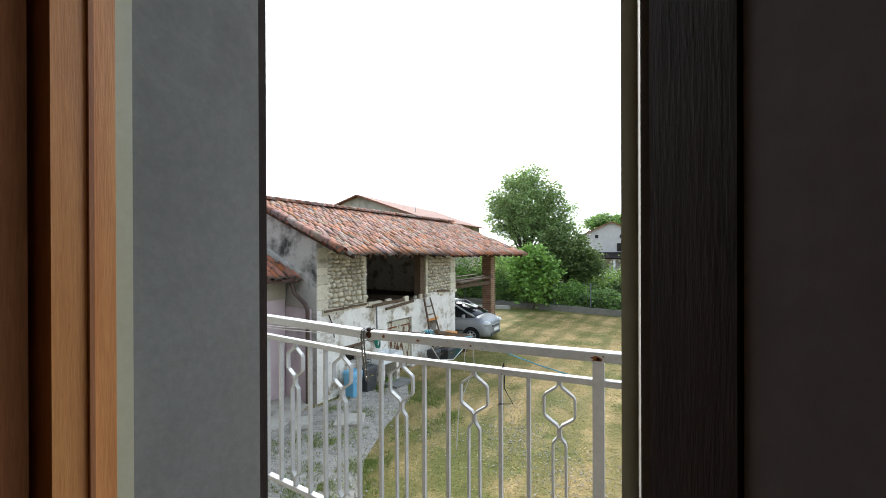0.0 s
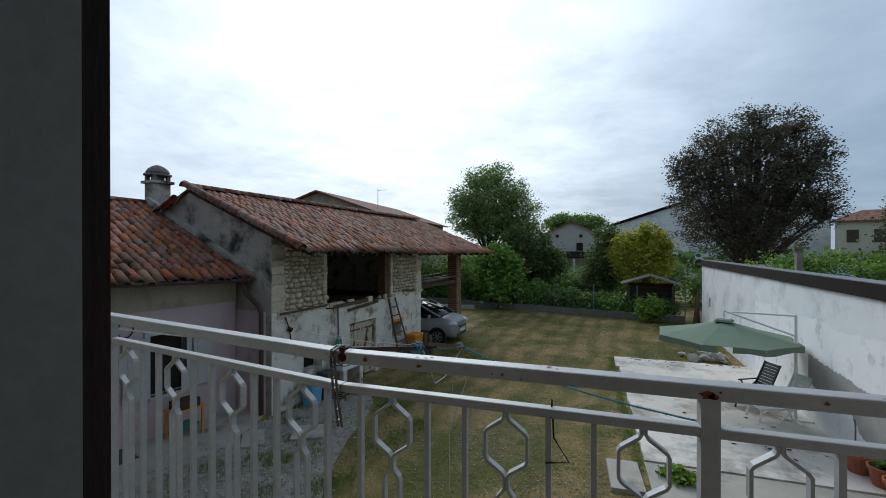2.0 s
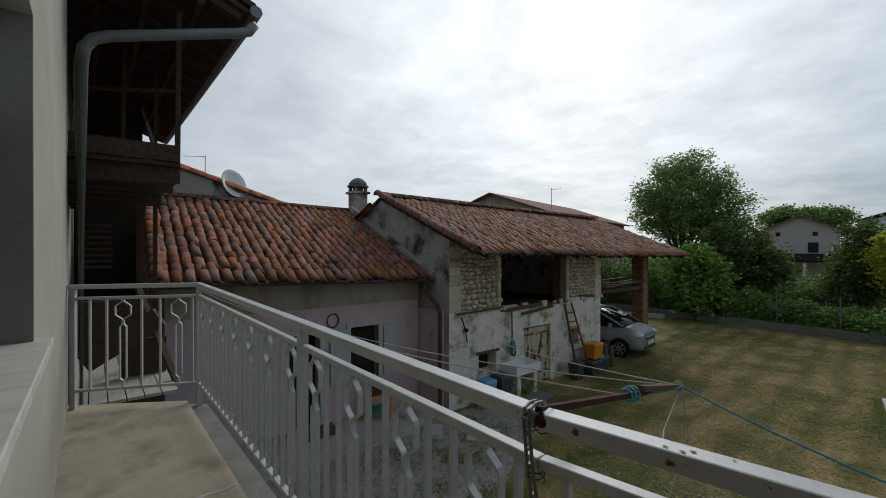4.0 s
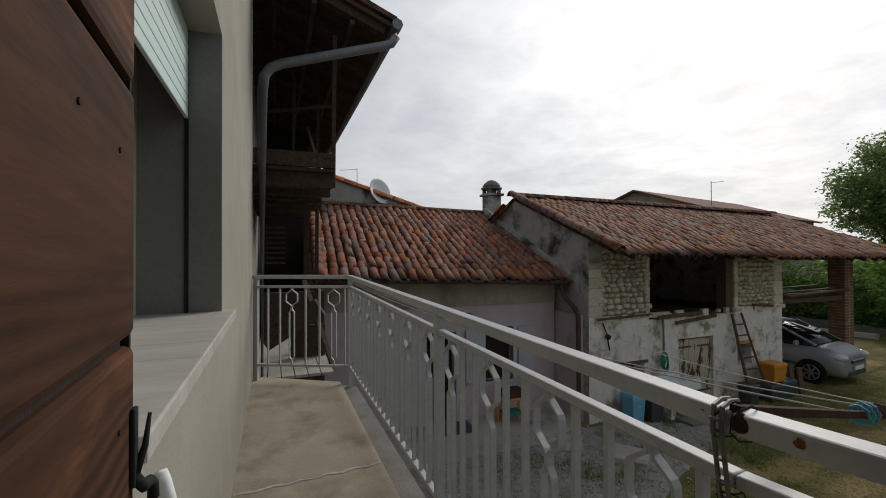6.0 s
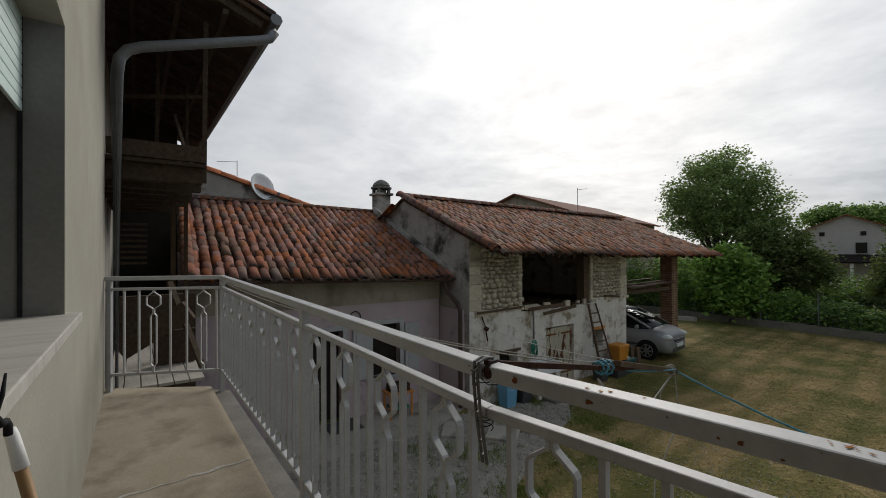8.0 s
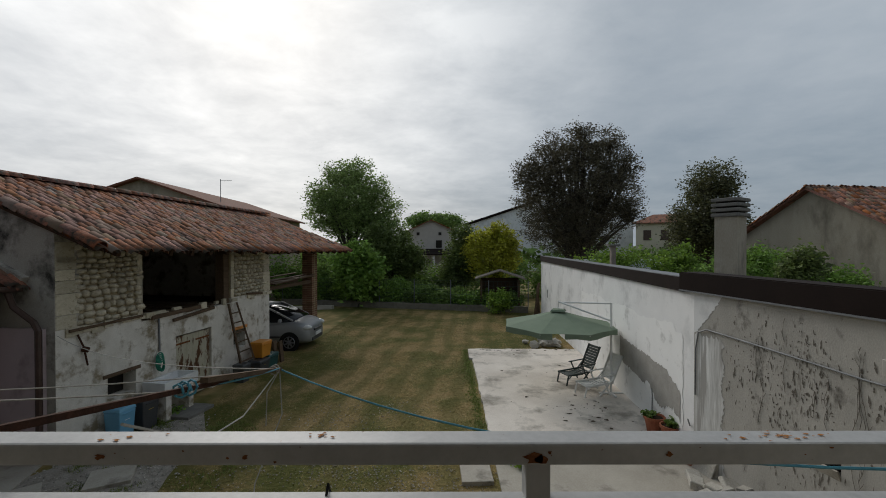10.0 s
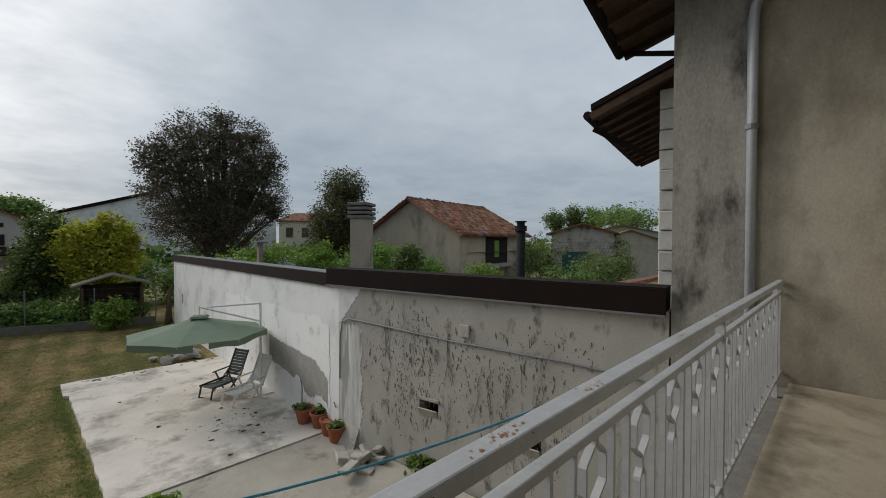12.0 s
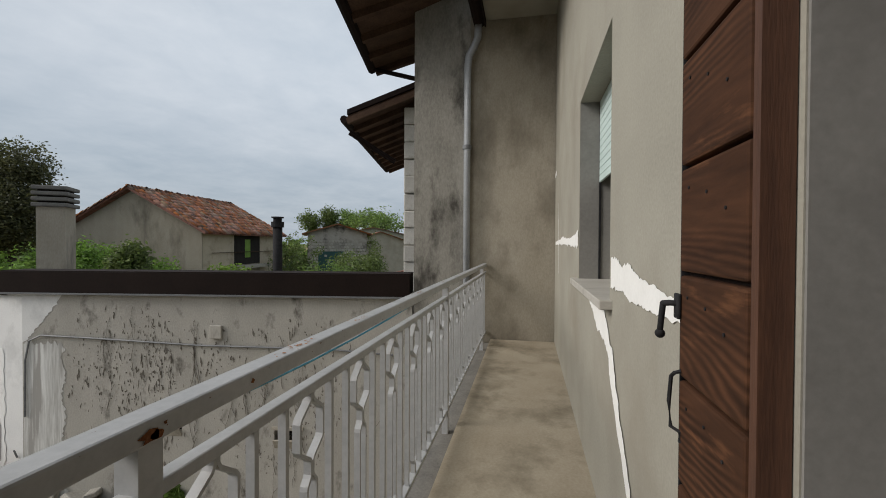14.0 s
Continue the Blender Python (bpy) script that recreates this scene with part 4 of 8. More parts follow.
ring += [(-0.40 - 6.58 * i / 60, 2.22 + pf.uniform(-.03, .03) + 0.04 * math.sin(i * 0.31) - (0.10 if i < 3 else 0)) for i in range(61)] + [(-7.0 + pf.uniform(-.01, .01), 2.2 - 2.15 * i / 12) for i in range(12)]
poly(bm, [(0.006, y, z) for y, z in ring])
bmesh.ops.recalc_face_normals(bm, faces=bm.faces)
part("fresh_patch", bm, M_WHITE2, white, "bright fresh white paint")
bm = bmesh.new()
pr = random.Random(5)
outline = []
for i in range(70):
    f = i / 69
    outline.append((0.011, -3.45 + f * 3.02, 1.46 - 0.16 * f + pr.uniform(-0.025, 0.025) - (0.22 * (f - 0.8) * 5 * pr.uniform(0.6, 1.2) if f > 0.8 else 0)))
for i in range(70):
    f = i / 69
    outline.append((0.011, -0.43 - f * 3.02 + pr.uniform(-.012, .012), 0.50 + 0.40 * f + pr.uniform(-0.04, 0.04) + (0.12 * math.sin(f * 17) if f < 0.5 else 0)))
poly(bm, outline)
bmesh.ops.recalc_face_normals(bm, faces=bm.faces)
part("bare_patch", bm, M_PATCHG, white, "patch of bare grey cement")
# the slit's inner shade, painted as a black block
part("slit", bbox(-0.3, -0.2, -13.1, -12.85, 1.2, 1.6), M_BLACK, white)
bm = bmesh.new()
tube(bm, [(0.012, -1.6, 0.0), (0.014, -1.58, 0.6), (0.016, -1.6, 0.75)], 0.012, 5)
tube(bm, [(0.012, -0.1, 0.6), (0.05, -0.1, 0.72)], 0.012, 5)
part("wall_hook", bm, M_PIPED, white)

# patio slab, path
MSL = [(2.1, 6.2), (2.1, 15.0), (5.95, 15.0), (5.55, 7.4), (5.55, 6.2)]
rsl = random.Random(8)
edge = [(5.52, 7.75), (5.9, 14.95)] + [(5.9 - 3.76 * i / 22, 14.98 + 0.1 * i / 22 + rsl.uniform(-.05, .05)) for i in range(1, 22)] + [(2.08, 15.05), (2.05, 13.9), (2.16, 13.8)] + [(2.15 - 0.06 * i / 30 + rsl.uniform(-.018, .018), 13.8 - 6.0 * i / 30) for i in range(1, 30)] + [(2.08, 7.75)]
bm = bmesh.new(); slab(bm, [(x, y, GZ + 0.07) for x, y in edge], (0, 0, -0.12))
tagged(part("patio_slab", bm, M_SLAB), "pale stained concrete patio slab", "patio", kind="structure")
bm = bmesh.new(); slab(bm, [(2.06, 1.0, GZ + 0.045), (6.2, 1.0, GZ + 0.045), (5.5, 7.74, GZ + 0.045), (2.08, 7.74, GZ + 0.045)], (0, 0, -0.1))
tagged(part("pavement", bm, M_PATH), "worn grey concrete strip beside the house", "pavement", kind="structure")

# litter and dark blots on the slab
M_LITTER = material("dead_leaf_litter", (0.035, 0.026, 0.018), (0.10, 0.07, 0.045), 0.95, 20, 80, 0.2)
bm = bmesh.new()
for k in range(120):
    cx, cy = rsl.choice(((rsl.uniform(2.3, 5.4), rsl.uniform(8.0, 14.6)), (rsl.gauss(4.3, 0.5), rsl.gauss(9.4, 0.5)), (rsl.uniform(2.3, 5.8), 14.85 + rsl.uniform(-.12, .1))))
    rad = rsl.choice((0.012, 0.018, 0.025, 0.05))
    n0 = rsl.randint(5, 8)
    poly(bm, [(cx + math.cos(i * 6.283 / n0) * rad * rsl.uniform(0.4, 1.5), cy + math.sin(i * 6.283 / n0) * rad * rsl.uniform(0.4, 1.2), GZ + 0.0735 + rsl.uniform(0, 0.006)) for i in range(n0)])
tagged(part("leaf_litter", bm, M_LITTER), "dead leaves and dark crumbs scattered on the patio", "litter", kind="stuff")
# ---------------------------------------------------------------- railing
def hex_mesh():
    """A baluster of two bent flat strips: a hexagon above, a narrow pair below."""
    bm = bmesh.new()
    pts = [(0.0045, 0.875), (0.0045, 0.848), (0.010, 0.838), (0.051, 0.808), (0.057, 0.799), (0.057, 0.732), (0.051, 0.722), (0.010, 0.694), (0.0045, 0.685), (0.0045, 0.652), (0.010, 0.642), (0.022, 0.628), (0.024, 0.620), (0.024, 0.19), (0.0045, 0.165), (0.0045, 0.11)]
    for sg in (-1, 1):
        rings = []
        for i, (w, z) in enumerate(pts):
            (w0, z0), (w1, z1) = pts[max(i - 1, 0)], pts[min(i + 1, len(pts) - 1)]
            d = Vector((w1 - w0, z1 - z0)).normalized()
            nx, nz = -d.y * 0.004, d.x * 0.004
            rings.append([bm.verts.new((x, sg * (w + k * nx), z + k * nz)) for x, k in ((-0.0105, -1), (0.0105, -1), (0.0105, 1), (-0.0105, 1))])
        for q, r in zip(rings, rings[1:]):
            for i in range(4):
                bm.faces.new((q[i], q[(i + 1) % 4], r[(i + 1) % 4], r[i]))
        bm.faces.new(rings[0]); bm.faces.new(rings[-1][::-1])
    bmesh.ops.recalc_face_normals(bm, faces=bm.faces)
    return link_mesh("baluster", bm, M_RAIL)


def plain_mesh():
    return link_mesh("baluster", bbox(-0.010, 0.010, -0.007, 0.007, 0.10, 0.88), M_RAIL)


HEXM, PLAINM = hex_mesh(), plain_mesh()
POSTM = link_mesh("rail_post", bbox(-0.02, 0.02, -0.02, 0.02, -0.14, 0.955), M_RAIL)


def railing(name, a, b, posts, bays, label, za=0.0, zb=0.0, extra=()):
    """A railing from a to b (in plan): posts at distances from a; bays (y0, y1, n) of n + 1 hexagon balusters with two plain ones between each pair; extra plain ones; its ends stand za and zb off the nominal height."""
    a, b = Vector((*a, 0)), Vector((*b, 0))
    d = b - a
    L = d.length
    m = axes(a, Vector((d.y, -d.x, 0)))       # y runs from a to b
    rl = thing(name, m, label, "railing", "balcony railing")

    def rise(y):
        return za + (zb - za) * y / L
    for nm, hw, z0, z1, bev in (("handrail", 0.026, 0.952, 0.989, 0.005), ("middle_rail", 0.017, 0.862, 0.886, 0.004), ("bottom_rail", 0.017, 0.095, 0.118, 0.004)):
        bm = bmesh.new()
        for v in box(bm, -hw, hw, 0, L, z0, z1, None, bev):
            v.co.z += rise(v.co.y)
        part(nm, bm, M_RAIL, rl)
    for p in posts:
        piece("post", POSTM, rl, pose(0, p, rise(p)))
    plain = list(extra)
    for y0, y1, n in bays:
        g = (y1 - y0) / n
        for k in range(n + 1):
            piece("baluster", HEXM, rl, pose(0, y0 + g * k, rise(y0 + g * k)))
            if k < n:
                plain += [y0 + g * (k + 0.34), y0 + g * (k + 0.67)]
    for y in plain:
        piece("baluster", PLAINM, rl, pose(0, y, rise(y)))
    return rl


RB = (0.36, 0.875)
RC = (-3.27, 1.40)
RE = (-3.82, 0.60)
rail_r = railing("railing", (XR, 0.875), RB, [XR - 5.9, XR - 3.63, XR - 1.345], [(0.53, 2.52, 6), (2.80, 4.805, 6), (5.085, 5.765, 2)], "light grey painted iron railing with rust spots", -0.010, -0.004, (0.10, 0.21, 5.87))
rail_l = railing("railing", RB, RC, [1.335, 3.66], [(0.175, 1.195, 3), (1.475, 3.52, 6)], "light grey painted iron railing beside the clothes line", -0.004, 0.045, (0.065,))
rail_e = railing("railing", RC, RE, [0.94], [(0.16, 0.58, 1)], "short light grey iron end railing against the neighbour", 0.045, 0.045, (0.05, 0.70, 0.82))


def rail_dz(x):
    """How far the house-side stretch of the handrail lies off the nominal height."""
    return -0.010 + 0.006 * (XR - x) / (XR - RB[0])


# rust on the handrail: clusters of flecks on its top, torn patches on its face
def ragged(bm, cx, cz, rad, face, rr):
    n = rr.randint(7, 11)
    ring = [(cx + math.cos(i * 6.283 / n) * rad * 1.5 * rr.uniform(.35, 1.3), math.sin(i * 6.283 / n) * rad * rr.uniform(.35, 1.3)) for i in range(n)]
    if face == "top":
        poly(bm, [(x, min(max(cz + d, 0.852), 0.898), 0.9906 + rail_dz(x)) for x, d in ring])
    else:
        poly(bm, [(x, 0.8474, min(max(cz + d, 0.957), 0.984) + rail_dz(x)) for x, d in ring])


bm = bmesh.new()
rr = random.Random(2)
for x, n0 in ((1.76, 9), (2.15, 7), (2.9, 9), (4.2, 8), (0.98, 3), (0.66, 2), (3.5, 6), (5.0, 8)):
    for q in range(n0 * 3):
        ragged(bm, x + rr.gauss(0, 0.032), 0.875 + rr.gauss(0, 0.009), rr.choice((0.0012, 0.0015, 0.002, 0.002, 0.003, 0.004)), "top", rr)
rust = part("rust_spots", bm, M_RUSTL)
rust.parent = rail_r
rust.matrix_parent_inverse = rail_r.matrix_world.inverted()
rust["label"] = "orange rust bleeding through the paint"
tagged(rust, kind="stuff")
bm = bmesh.new()
for cx, cz, rad in ((1.335, 0.966, 0.011), (1.352, 0.962, 0.009), (1.362, 0.975, 0.004), (1.56, 0.972, 0.005), (0.86, 0.968, 0.004), (0.45, 0.975, 0.007), (0.62, 0.970, 0.006)):
    ragged(bm, cx, cz, rad, "face", rr)
for k in range(44):
    ragged(bm, rr.uniform(0.3, 3.4), rr.uniform(0.958, 0.994), rr.choice((0.0008, 0.0012, 0.0016, 0.0025)), "face", rr)
rs2 = part("rust_bloom", bm, M_RUST)
rs2.parent = rail_r
rs2.matrix_parent_inverse = rail_r.matrix_world.inverted()
tagged(rs2, kind="stuff")

# clothes-line arm tied to the bend of the rail, with wires and lines
M_ROPEB = material("blue_cord", (0.05, 0.22, 0.31), (0.09, 0.33, 0.44), 0.6, 20, 100, 0.2)
M_ROPEW = material("pale_cord", (0.30, 0.29, 0.26), (0.42, 0.41, 0.38), 0.8, 20, 100, 0.2)
M_RUSTD = material("dark_rust", (0.034, 0.017, 0.011), (0.078, 0.034, 0.021), 0.9, 20, 120, 0.5)
M_STRAP = material("dull_steel_strap", (0.10, 0.10, 0.095), (0.17, 0.165, 0.155), 0.55, 20, 90, 0.3, metal=0.3)
arm = thing("clothes_airer", Matrix.Translation((0, 0, -0.013)), "rusty iron arm wired to the railing, holding clothes lines", "clothes line")
A0, A1 = Vector((0.36, 0.86, 1.0)), Vector((0.31, 2.41, 0.66))
bm = bmesh.new(); bar(bm, A0, A0.lerp(A1, 0.62), 0.016, 0.016); part("rusty_bar", bm, M_RUSTD, arm, "rusted square iron bar")
bm = bmesh.new(); bar(bm, A0.lerp(A1, 0.5) + Vector((0.01, 0, .02)), A1, 0.028, 0.02); part("wooden_end", bm, M_OLDW, arm, "grey wooden tip")
for k in range(2):
    bm = bmesh.new()
    x = 0.345 + 0.024 * k
    tube(bm, [(x + 0.008 * math.sin(i), 0.875 + math.cos(i * 0.7) * 0.036, 0.978 + math.sin(i * 0.7) * 0.030) for i in range(10)], 0.0014, 5)
    part("wire", bm, M_IRON, arm)
# a perforated steel strap looped over the rail and hanging down
for k in range(2):
    bm = bmesh.new()
    x = 0.334 + 0.013 * k
    tube(bm, [(x, 0.90, 1.004), (x, 0.872, 1.008), (x + 0.001, 0.846, 1.003), (x + 0.002, 0.840, 0.97), (x + 0.010, 0.843, 0.87), (x + 0.022, 0.850, 0.77)], 0.0042, 6)
    part("strap_edge", bm, M_STRAP, arm, "dull grey steel strap")
for k in range(7):
    f = k / 6.5
    bm = bmesh.new(); bar(bm, (0.334 + 0.022 * f, 0.838 + 0.010 * f, 0.985 - 0.21 * f), (0.348 + 0.022 * f, 0.838 + 0.010 * f, 0.985 - 0.21 * f), 0.012, 0.004)
    part("strap_web", bm, M_STRAP, arm)
bm = bmesh.new(); tube(bm, [(0.352 + 0.02 * math.cos(i * 0.7), 0.862 + 0.022 * math.sin(i * 0.7), 0.845 + 0.0015 * i) for i in range(20)], 0.0014, 5)
part("wire", bm, M_IRON, arm)
bm = bmesh.new(); bmesh.ops.create_icosphere(bm, subdivisions=2, radius=1, matrix=Matrix.Translation((0.372, 0.856, 0.982)) @ Matrix.Diagonal((0.017, 0.012, 0.018, 1)))
part("rusted_joint", bm, M_RUSTD, arm)
for k, f in enumerate((0.42, 0.45, 0.95)):
    bm = bmesh.new()
    c = A0.lerp(A1, f)
    tube(bm, [c + Vector((math.cos(i * 0.8) * 0.022, 0.004 * i - 0.02, math.sin(i * 0.8) * 0.024)) for i in range(14)], 0.004, 5)
    part("cord_knot", bm, M_ROPEB if k < 2 else M_ROPEW, arm)


A0, A1 = A0 + Vector((0, 0, -0.013)), A1 + Vector((0, 0, -0.013))


def sag(a, b, drop, n=14):
    a, b = Vector(a), Vector(b)
    return [a.lerp(b, i / n) + Vector((0, 0, -4 * drop * (i / n) * (1 - i / n))) for i in range(n + 1)]


def cord(name, pts, r, mat, label, cat="clothes line"):
    bm = bmesh.new()
    tube(bm, pts, r, 5)
    return tagged(part(name, bm, mat), label, cat)


cord("clothes_line", sag(A1, (3.05, 0.90, 0.93), 0.20), 0.0045, M_ROPEB, "blue plastic clothes line strung to the railing")
cord("clothes_line", sag(A0.lerp(A1, 0.44), A1 + Vector((0.02, -.05, .02)), 0.01), 0.004, M_ROPEB, "blue cord knotted along the iron arm")
cord("clothes_line", sag(A1, MB @ Vector((0.05, 0.0, 2.2)), 0.14), 0.004, M_ROPEW, "thin pale line running to the barn")
cord("clothes_line", sag(A1, RC + (0.98,), 0.12), 0.0035, M_ROPEW, "thin pale line running along the railing")
cord("clothes_line", sag(A0.lerp(A1, 0.4), RC + (0.97,), 0.08), 0.003, M_ROPEW, "thin pale line running along the railing")
cord("loose_cord", [A1 + Vector(p) for p in ((0, 0, 0), (0.05, -.1, -.2), (0.02, -.35, -.42), (0.10, -.6, -.62))], 0.003, M_ROPEW, "loose cord hanging from the arm", "cord")
cord("loose_cord", [A1 + Vector(p) for p in ((0, 0, 0), (-0.06, -.02, -.12), (-0.05, -.06, -.28))], 0.003, M_ROPEW, "loose cord hanging from the arm", "cord")
cord("loose_cord", [A1 + Vector(p) for p in ((0, 0, 0), (0.04, -.5, -.05), (0.16, -1.0, 0.08), (0.30, -1.5, 0.345))], 0.003, M_ROPEW, "loose cord led back over the handrail", "cord")
cord("wire_tie", [(0.985, 0.858, 0.86), (0.985, 0.89, 0.895), (0.985, 0.905, 0.87), (0.99, 0.88, 0.80), (1.03, 0.86, 0.75), (0.97, 0.86, 0.74)], 0.0025, M_IRON, "thin wire tied on the middle rail", "wire")

# ---------------------------------------------------------------- eaves, pipes, end of the balcony
eave = thing("roof_eave", Matrix(), "plastered soffit and dark gutter of the house roof", "roof", kind="structure")
part("soffit", bbox(B0.x - 4.2, XR, -0.42, 0.88, TOP, TOP + 0.12, None), M_FACADE, eave)
bm = bmesh.new()
tube(bm, [(XR - 0.01, 0.97, TOP - 0.02), (-4.0, 0.97, TOP + 0.03)], 0.075, 10)
part("gutter", bm, M_FASCIA, eave, "dark brown gutter")
part("fascia", bbox(-4.0, XR, 0.88, 0.90, TOP - 0.08, TOP + 0.2), M_FASCIA, eave)
dp = thing("downpipe", Matrix(), "grey zinc downpipe in the corner by the end wall", "downpipe")
bm = bmesh.new()
tube(bm, [(XR - 0.07, 0.97, TOP - 0.06), (XR - 0.07, 0.98, TOP - 0.24), (XR - 0.07, 1.03, TOP - 0.36), (XR - 0.065, 1.09, TOP - 0.46), (XR - 0.065, 1.11, TOP - 0.60), (XR - 0.065, 1.11, -2.4)], 0.048, 12)
part("pipe", bm, M_PIPE, dp, smooth=True)
for z in (2.47, 0.6):
    bm = bmesh.new(); tube(bm, [(XR - 0.065, 1.11, z - 0.025), (XR - 0.065, 1.11, z + 0.025)], 0.058, 12)
    part("collar", bm, M_PIPED, dp)

# upper roof over the end wall and the stone house behind it
M_SOFF = material("brown_roof_boards", (0.05, 0.028, 0.018), (0.10, 0.06, 0.04), 0.8, 4, 40, 0.3)
vH = Vector((0.983, 0.184, 0)).normalized()


def eave_roof(name, tip, length, depth, rise, label):
    """A roof edge: boards, rafters, fascia and gutter, its far eave corner at tip, running back along vH."""
    back = Vector((vH.y, -vH.x, 0))
    t = Vector(tip)
    up = back * depth + Vector((0, 0, rise))
    ob = thing(name, Matrix(), label, "roof", kind="structure")
    bm = bmesh.new(); slab(bm, [t, t + vH * length, t + vH * length + up, t + up], (0, 0, -0.06)); part("boards", bm, M_SOFF, ob)
    bm = bmesh.new(); slab(bm, [t + Vector((0, 0, .10)) - vH * 0.03, t + Vector((0, 0, .10)) + vH * length, t + vH * length + up + Vector((0, 0, .1)), t + up + Vector((0, 0, .1)) - vH * 0.03], (0, 0, -0.09)); part("covering", bm, M_FASCIA, ob)
    n = max(2, int(abs(length) / 0.5))
    for k in range(n + 1):
        bm = bmesh.new()
        o = t + vH * (length * k / n) + Vector((0, 0, -.10))
        bar(bm, o - back * 0.0, o + up, 0.09, 0.10)
        part("rafter", bm, M_SOFF, ob)
    bm = bmesh.new(); tube(bm, [t - back * 0.06 + Vector((0, 0, -0.06)), t - back * 0.06 + vH * length + Vector((0, 0, -0.06))], 0.07, 8); part("gutter", bm, M_FASCIA, ob)
    return ob


eave_roof("upper_eave", (7.36, 2.78, 4.11), -2.2, 1.6, 0.55, "dark timber eave of the roof above the end wall")
bm = bmesh.new(); tube(bm, [(7.340000000000001, 2.76, 4.04), (7.0, 1.84, 3.66)], 0.035, 8)
tagged(part("gutter_pipe", bm, M_FASCIA), "dark pipe slanting from the eave to the wall", "pipe")
h2 = eave_roof("stone_house_eave", (7.63, 3.39, 3.42), 5.0, 2.6, 1.05, "dark timber eave of the neighbouring stone house")
stone = thing("stone_house", Matrix(), "pale squared stone corner of the house next door", "house")
MH2 = axes((8.05, 2.50, GZ), vH)
part("wall", bbox(0.25, 6.0, -4.0, -0.03, 0, 6.0, MH2), M_STONEW, stone)
M_QUOIN = material("pale_corner_stone", (0.56, 0.54, 0.49), (0.72, 0.70, 0.65), 0.92, 5, 50, 0.5, (0.34, 0.32, 0.27), 3.0, (0.55, 0.72), spread=0.15)
bm = bmesh.new(); box(bm, 0, 0.5, -0.55, 0, 0, 0.3, None, 0.015); qm2 = link_mesh("quoin", bm, M_QUOIN)
for k in range(20):
    piece("quoin", qm2, stone, MH2 @ pose(-0.02 * (k % 2), 0.0, k * 0.305) @ Matrix.Diagonal((1, 1 if k % 2 else 0.7, 1 - 0.02 * (k % 3), 1)))
bm = bmesh.new(); tube(bm, [(7.70, 3.38, 3.15), (7.9, 3.0, 2.9), (8.02, 2.66, 2.68)], 0.045, 8)
part("downpipe", bm, M_FASCIA, stone, "dark downpipe")

# ---------------------------------------------------------------- the door and its shutters
dframe = thing("door_frame", Matrix(), "cream and varnished wooden balcony door frame", "door frame", kind="structure")
part("cream_jamb", bbox(0.62, 0.66, -0.332, -0.305, 0, 2.32), M_CREAM, dframe)
part("cream_jamb", bbox(1.436, 1.45, -0.332, -0.305, 0, 2.32), M_CREAM, dframe)
part("wooden_jamb", bbox(0.60, 0.665, -0.42, -0.334, 0, 2.32), M_WOODO, dframe, "varnished orange wood")
part("head", bbox(0.62, 1.45, -0.42, -0.305, 2.28, 2.32), M_WOODO, dframe)
part("rebate_strip", bbox(0.60, 0.672, -0.375, -0.368, 0, 2.32), M_WOODM, dframe)
part("reveal_left", bbox(0.621, 0.626, -0.304, -0.002, 0.001, 2.32), M_REVEAL, dframe, "smooth grey plastered reveal")
part("reveal_right", bbox(1.444, 1.449, -0.304, -0.002, 0.001, 2.32), M_REVEAL, dframe, "smooth grey plastered reveal")
part("threshold", bbox(0.62, 1.45, -0.42, 0.0, -0.02, 0.012), M_SILL, dframe)
inner = thing("inner_door", pose(0.60, -0.43, 0, 0, 0, 78), "open varnished wooden balcony door, folded into the room", "door")
part("leaf", bbox(-0.46, 0.0, -0.022, 0.022, 0.03, 2.26), M_WOODO, inner)
part("stile", bbox(-0.09, 0.004, -0.03, 0.03, 0.03, 2.26), M_WOODM, inner)
inner2 = thing("inner_door", pose(1.475, -0.425, 0, 0, 0, 124), "open dark wooden balcony door, folded into the room", "door")
# this leaf's dim grey carries the shade of the room
M_DOORG = material("shaded_grey_door_panel", (0.13, 0.115, 0.11), (0.17, 0.15, 0.145), 0.8, 4, 40, 0.1)
part("leaf", bbox(-0.42, -0.07, -0.022, 0.022, 0.03, 2.26), M_DOORG, inner2, "door panel with the room's shade in its grey")
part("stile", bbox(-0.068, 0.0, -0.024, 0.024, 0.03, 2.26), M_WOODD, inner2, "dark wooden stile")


M_POLE = material("tan_pole", (0.24, 0.135, 0.05), (0.34, 0.20, 0.08), 0.55, 6, 50, 0.1, stretch=(4, 4, 0.5))
M_POST = material("red_brown_post", (0.055, 0.022, 0.011), (0.10, 0.042, 0.021), 0.7, 4, 40, 0.2, stretch=(8, 8, 0.7))


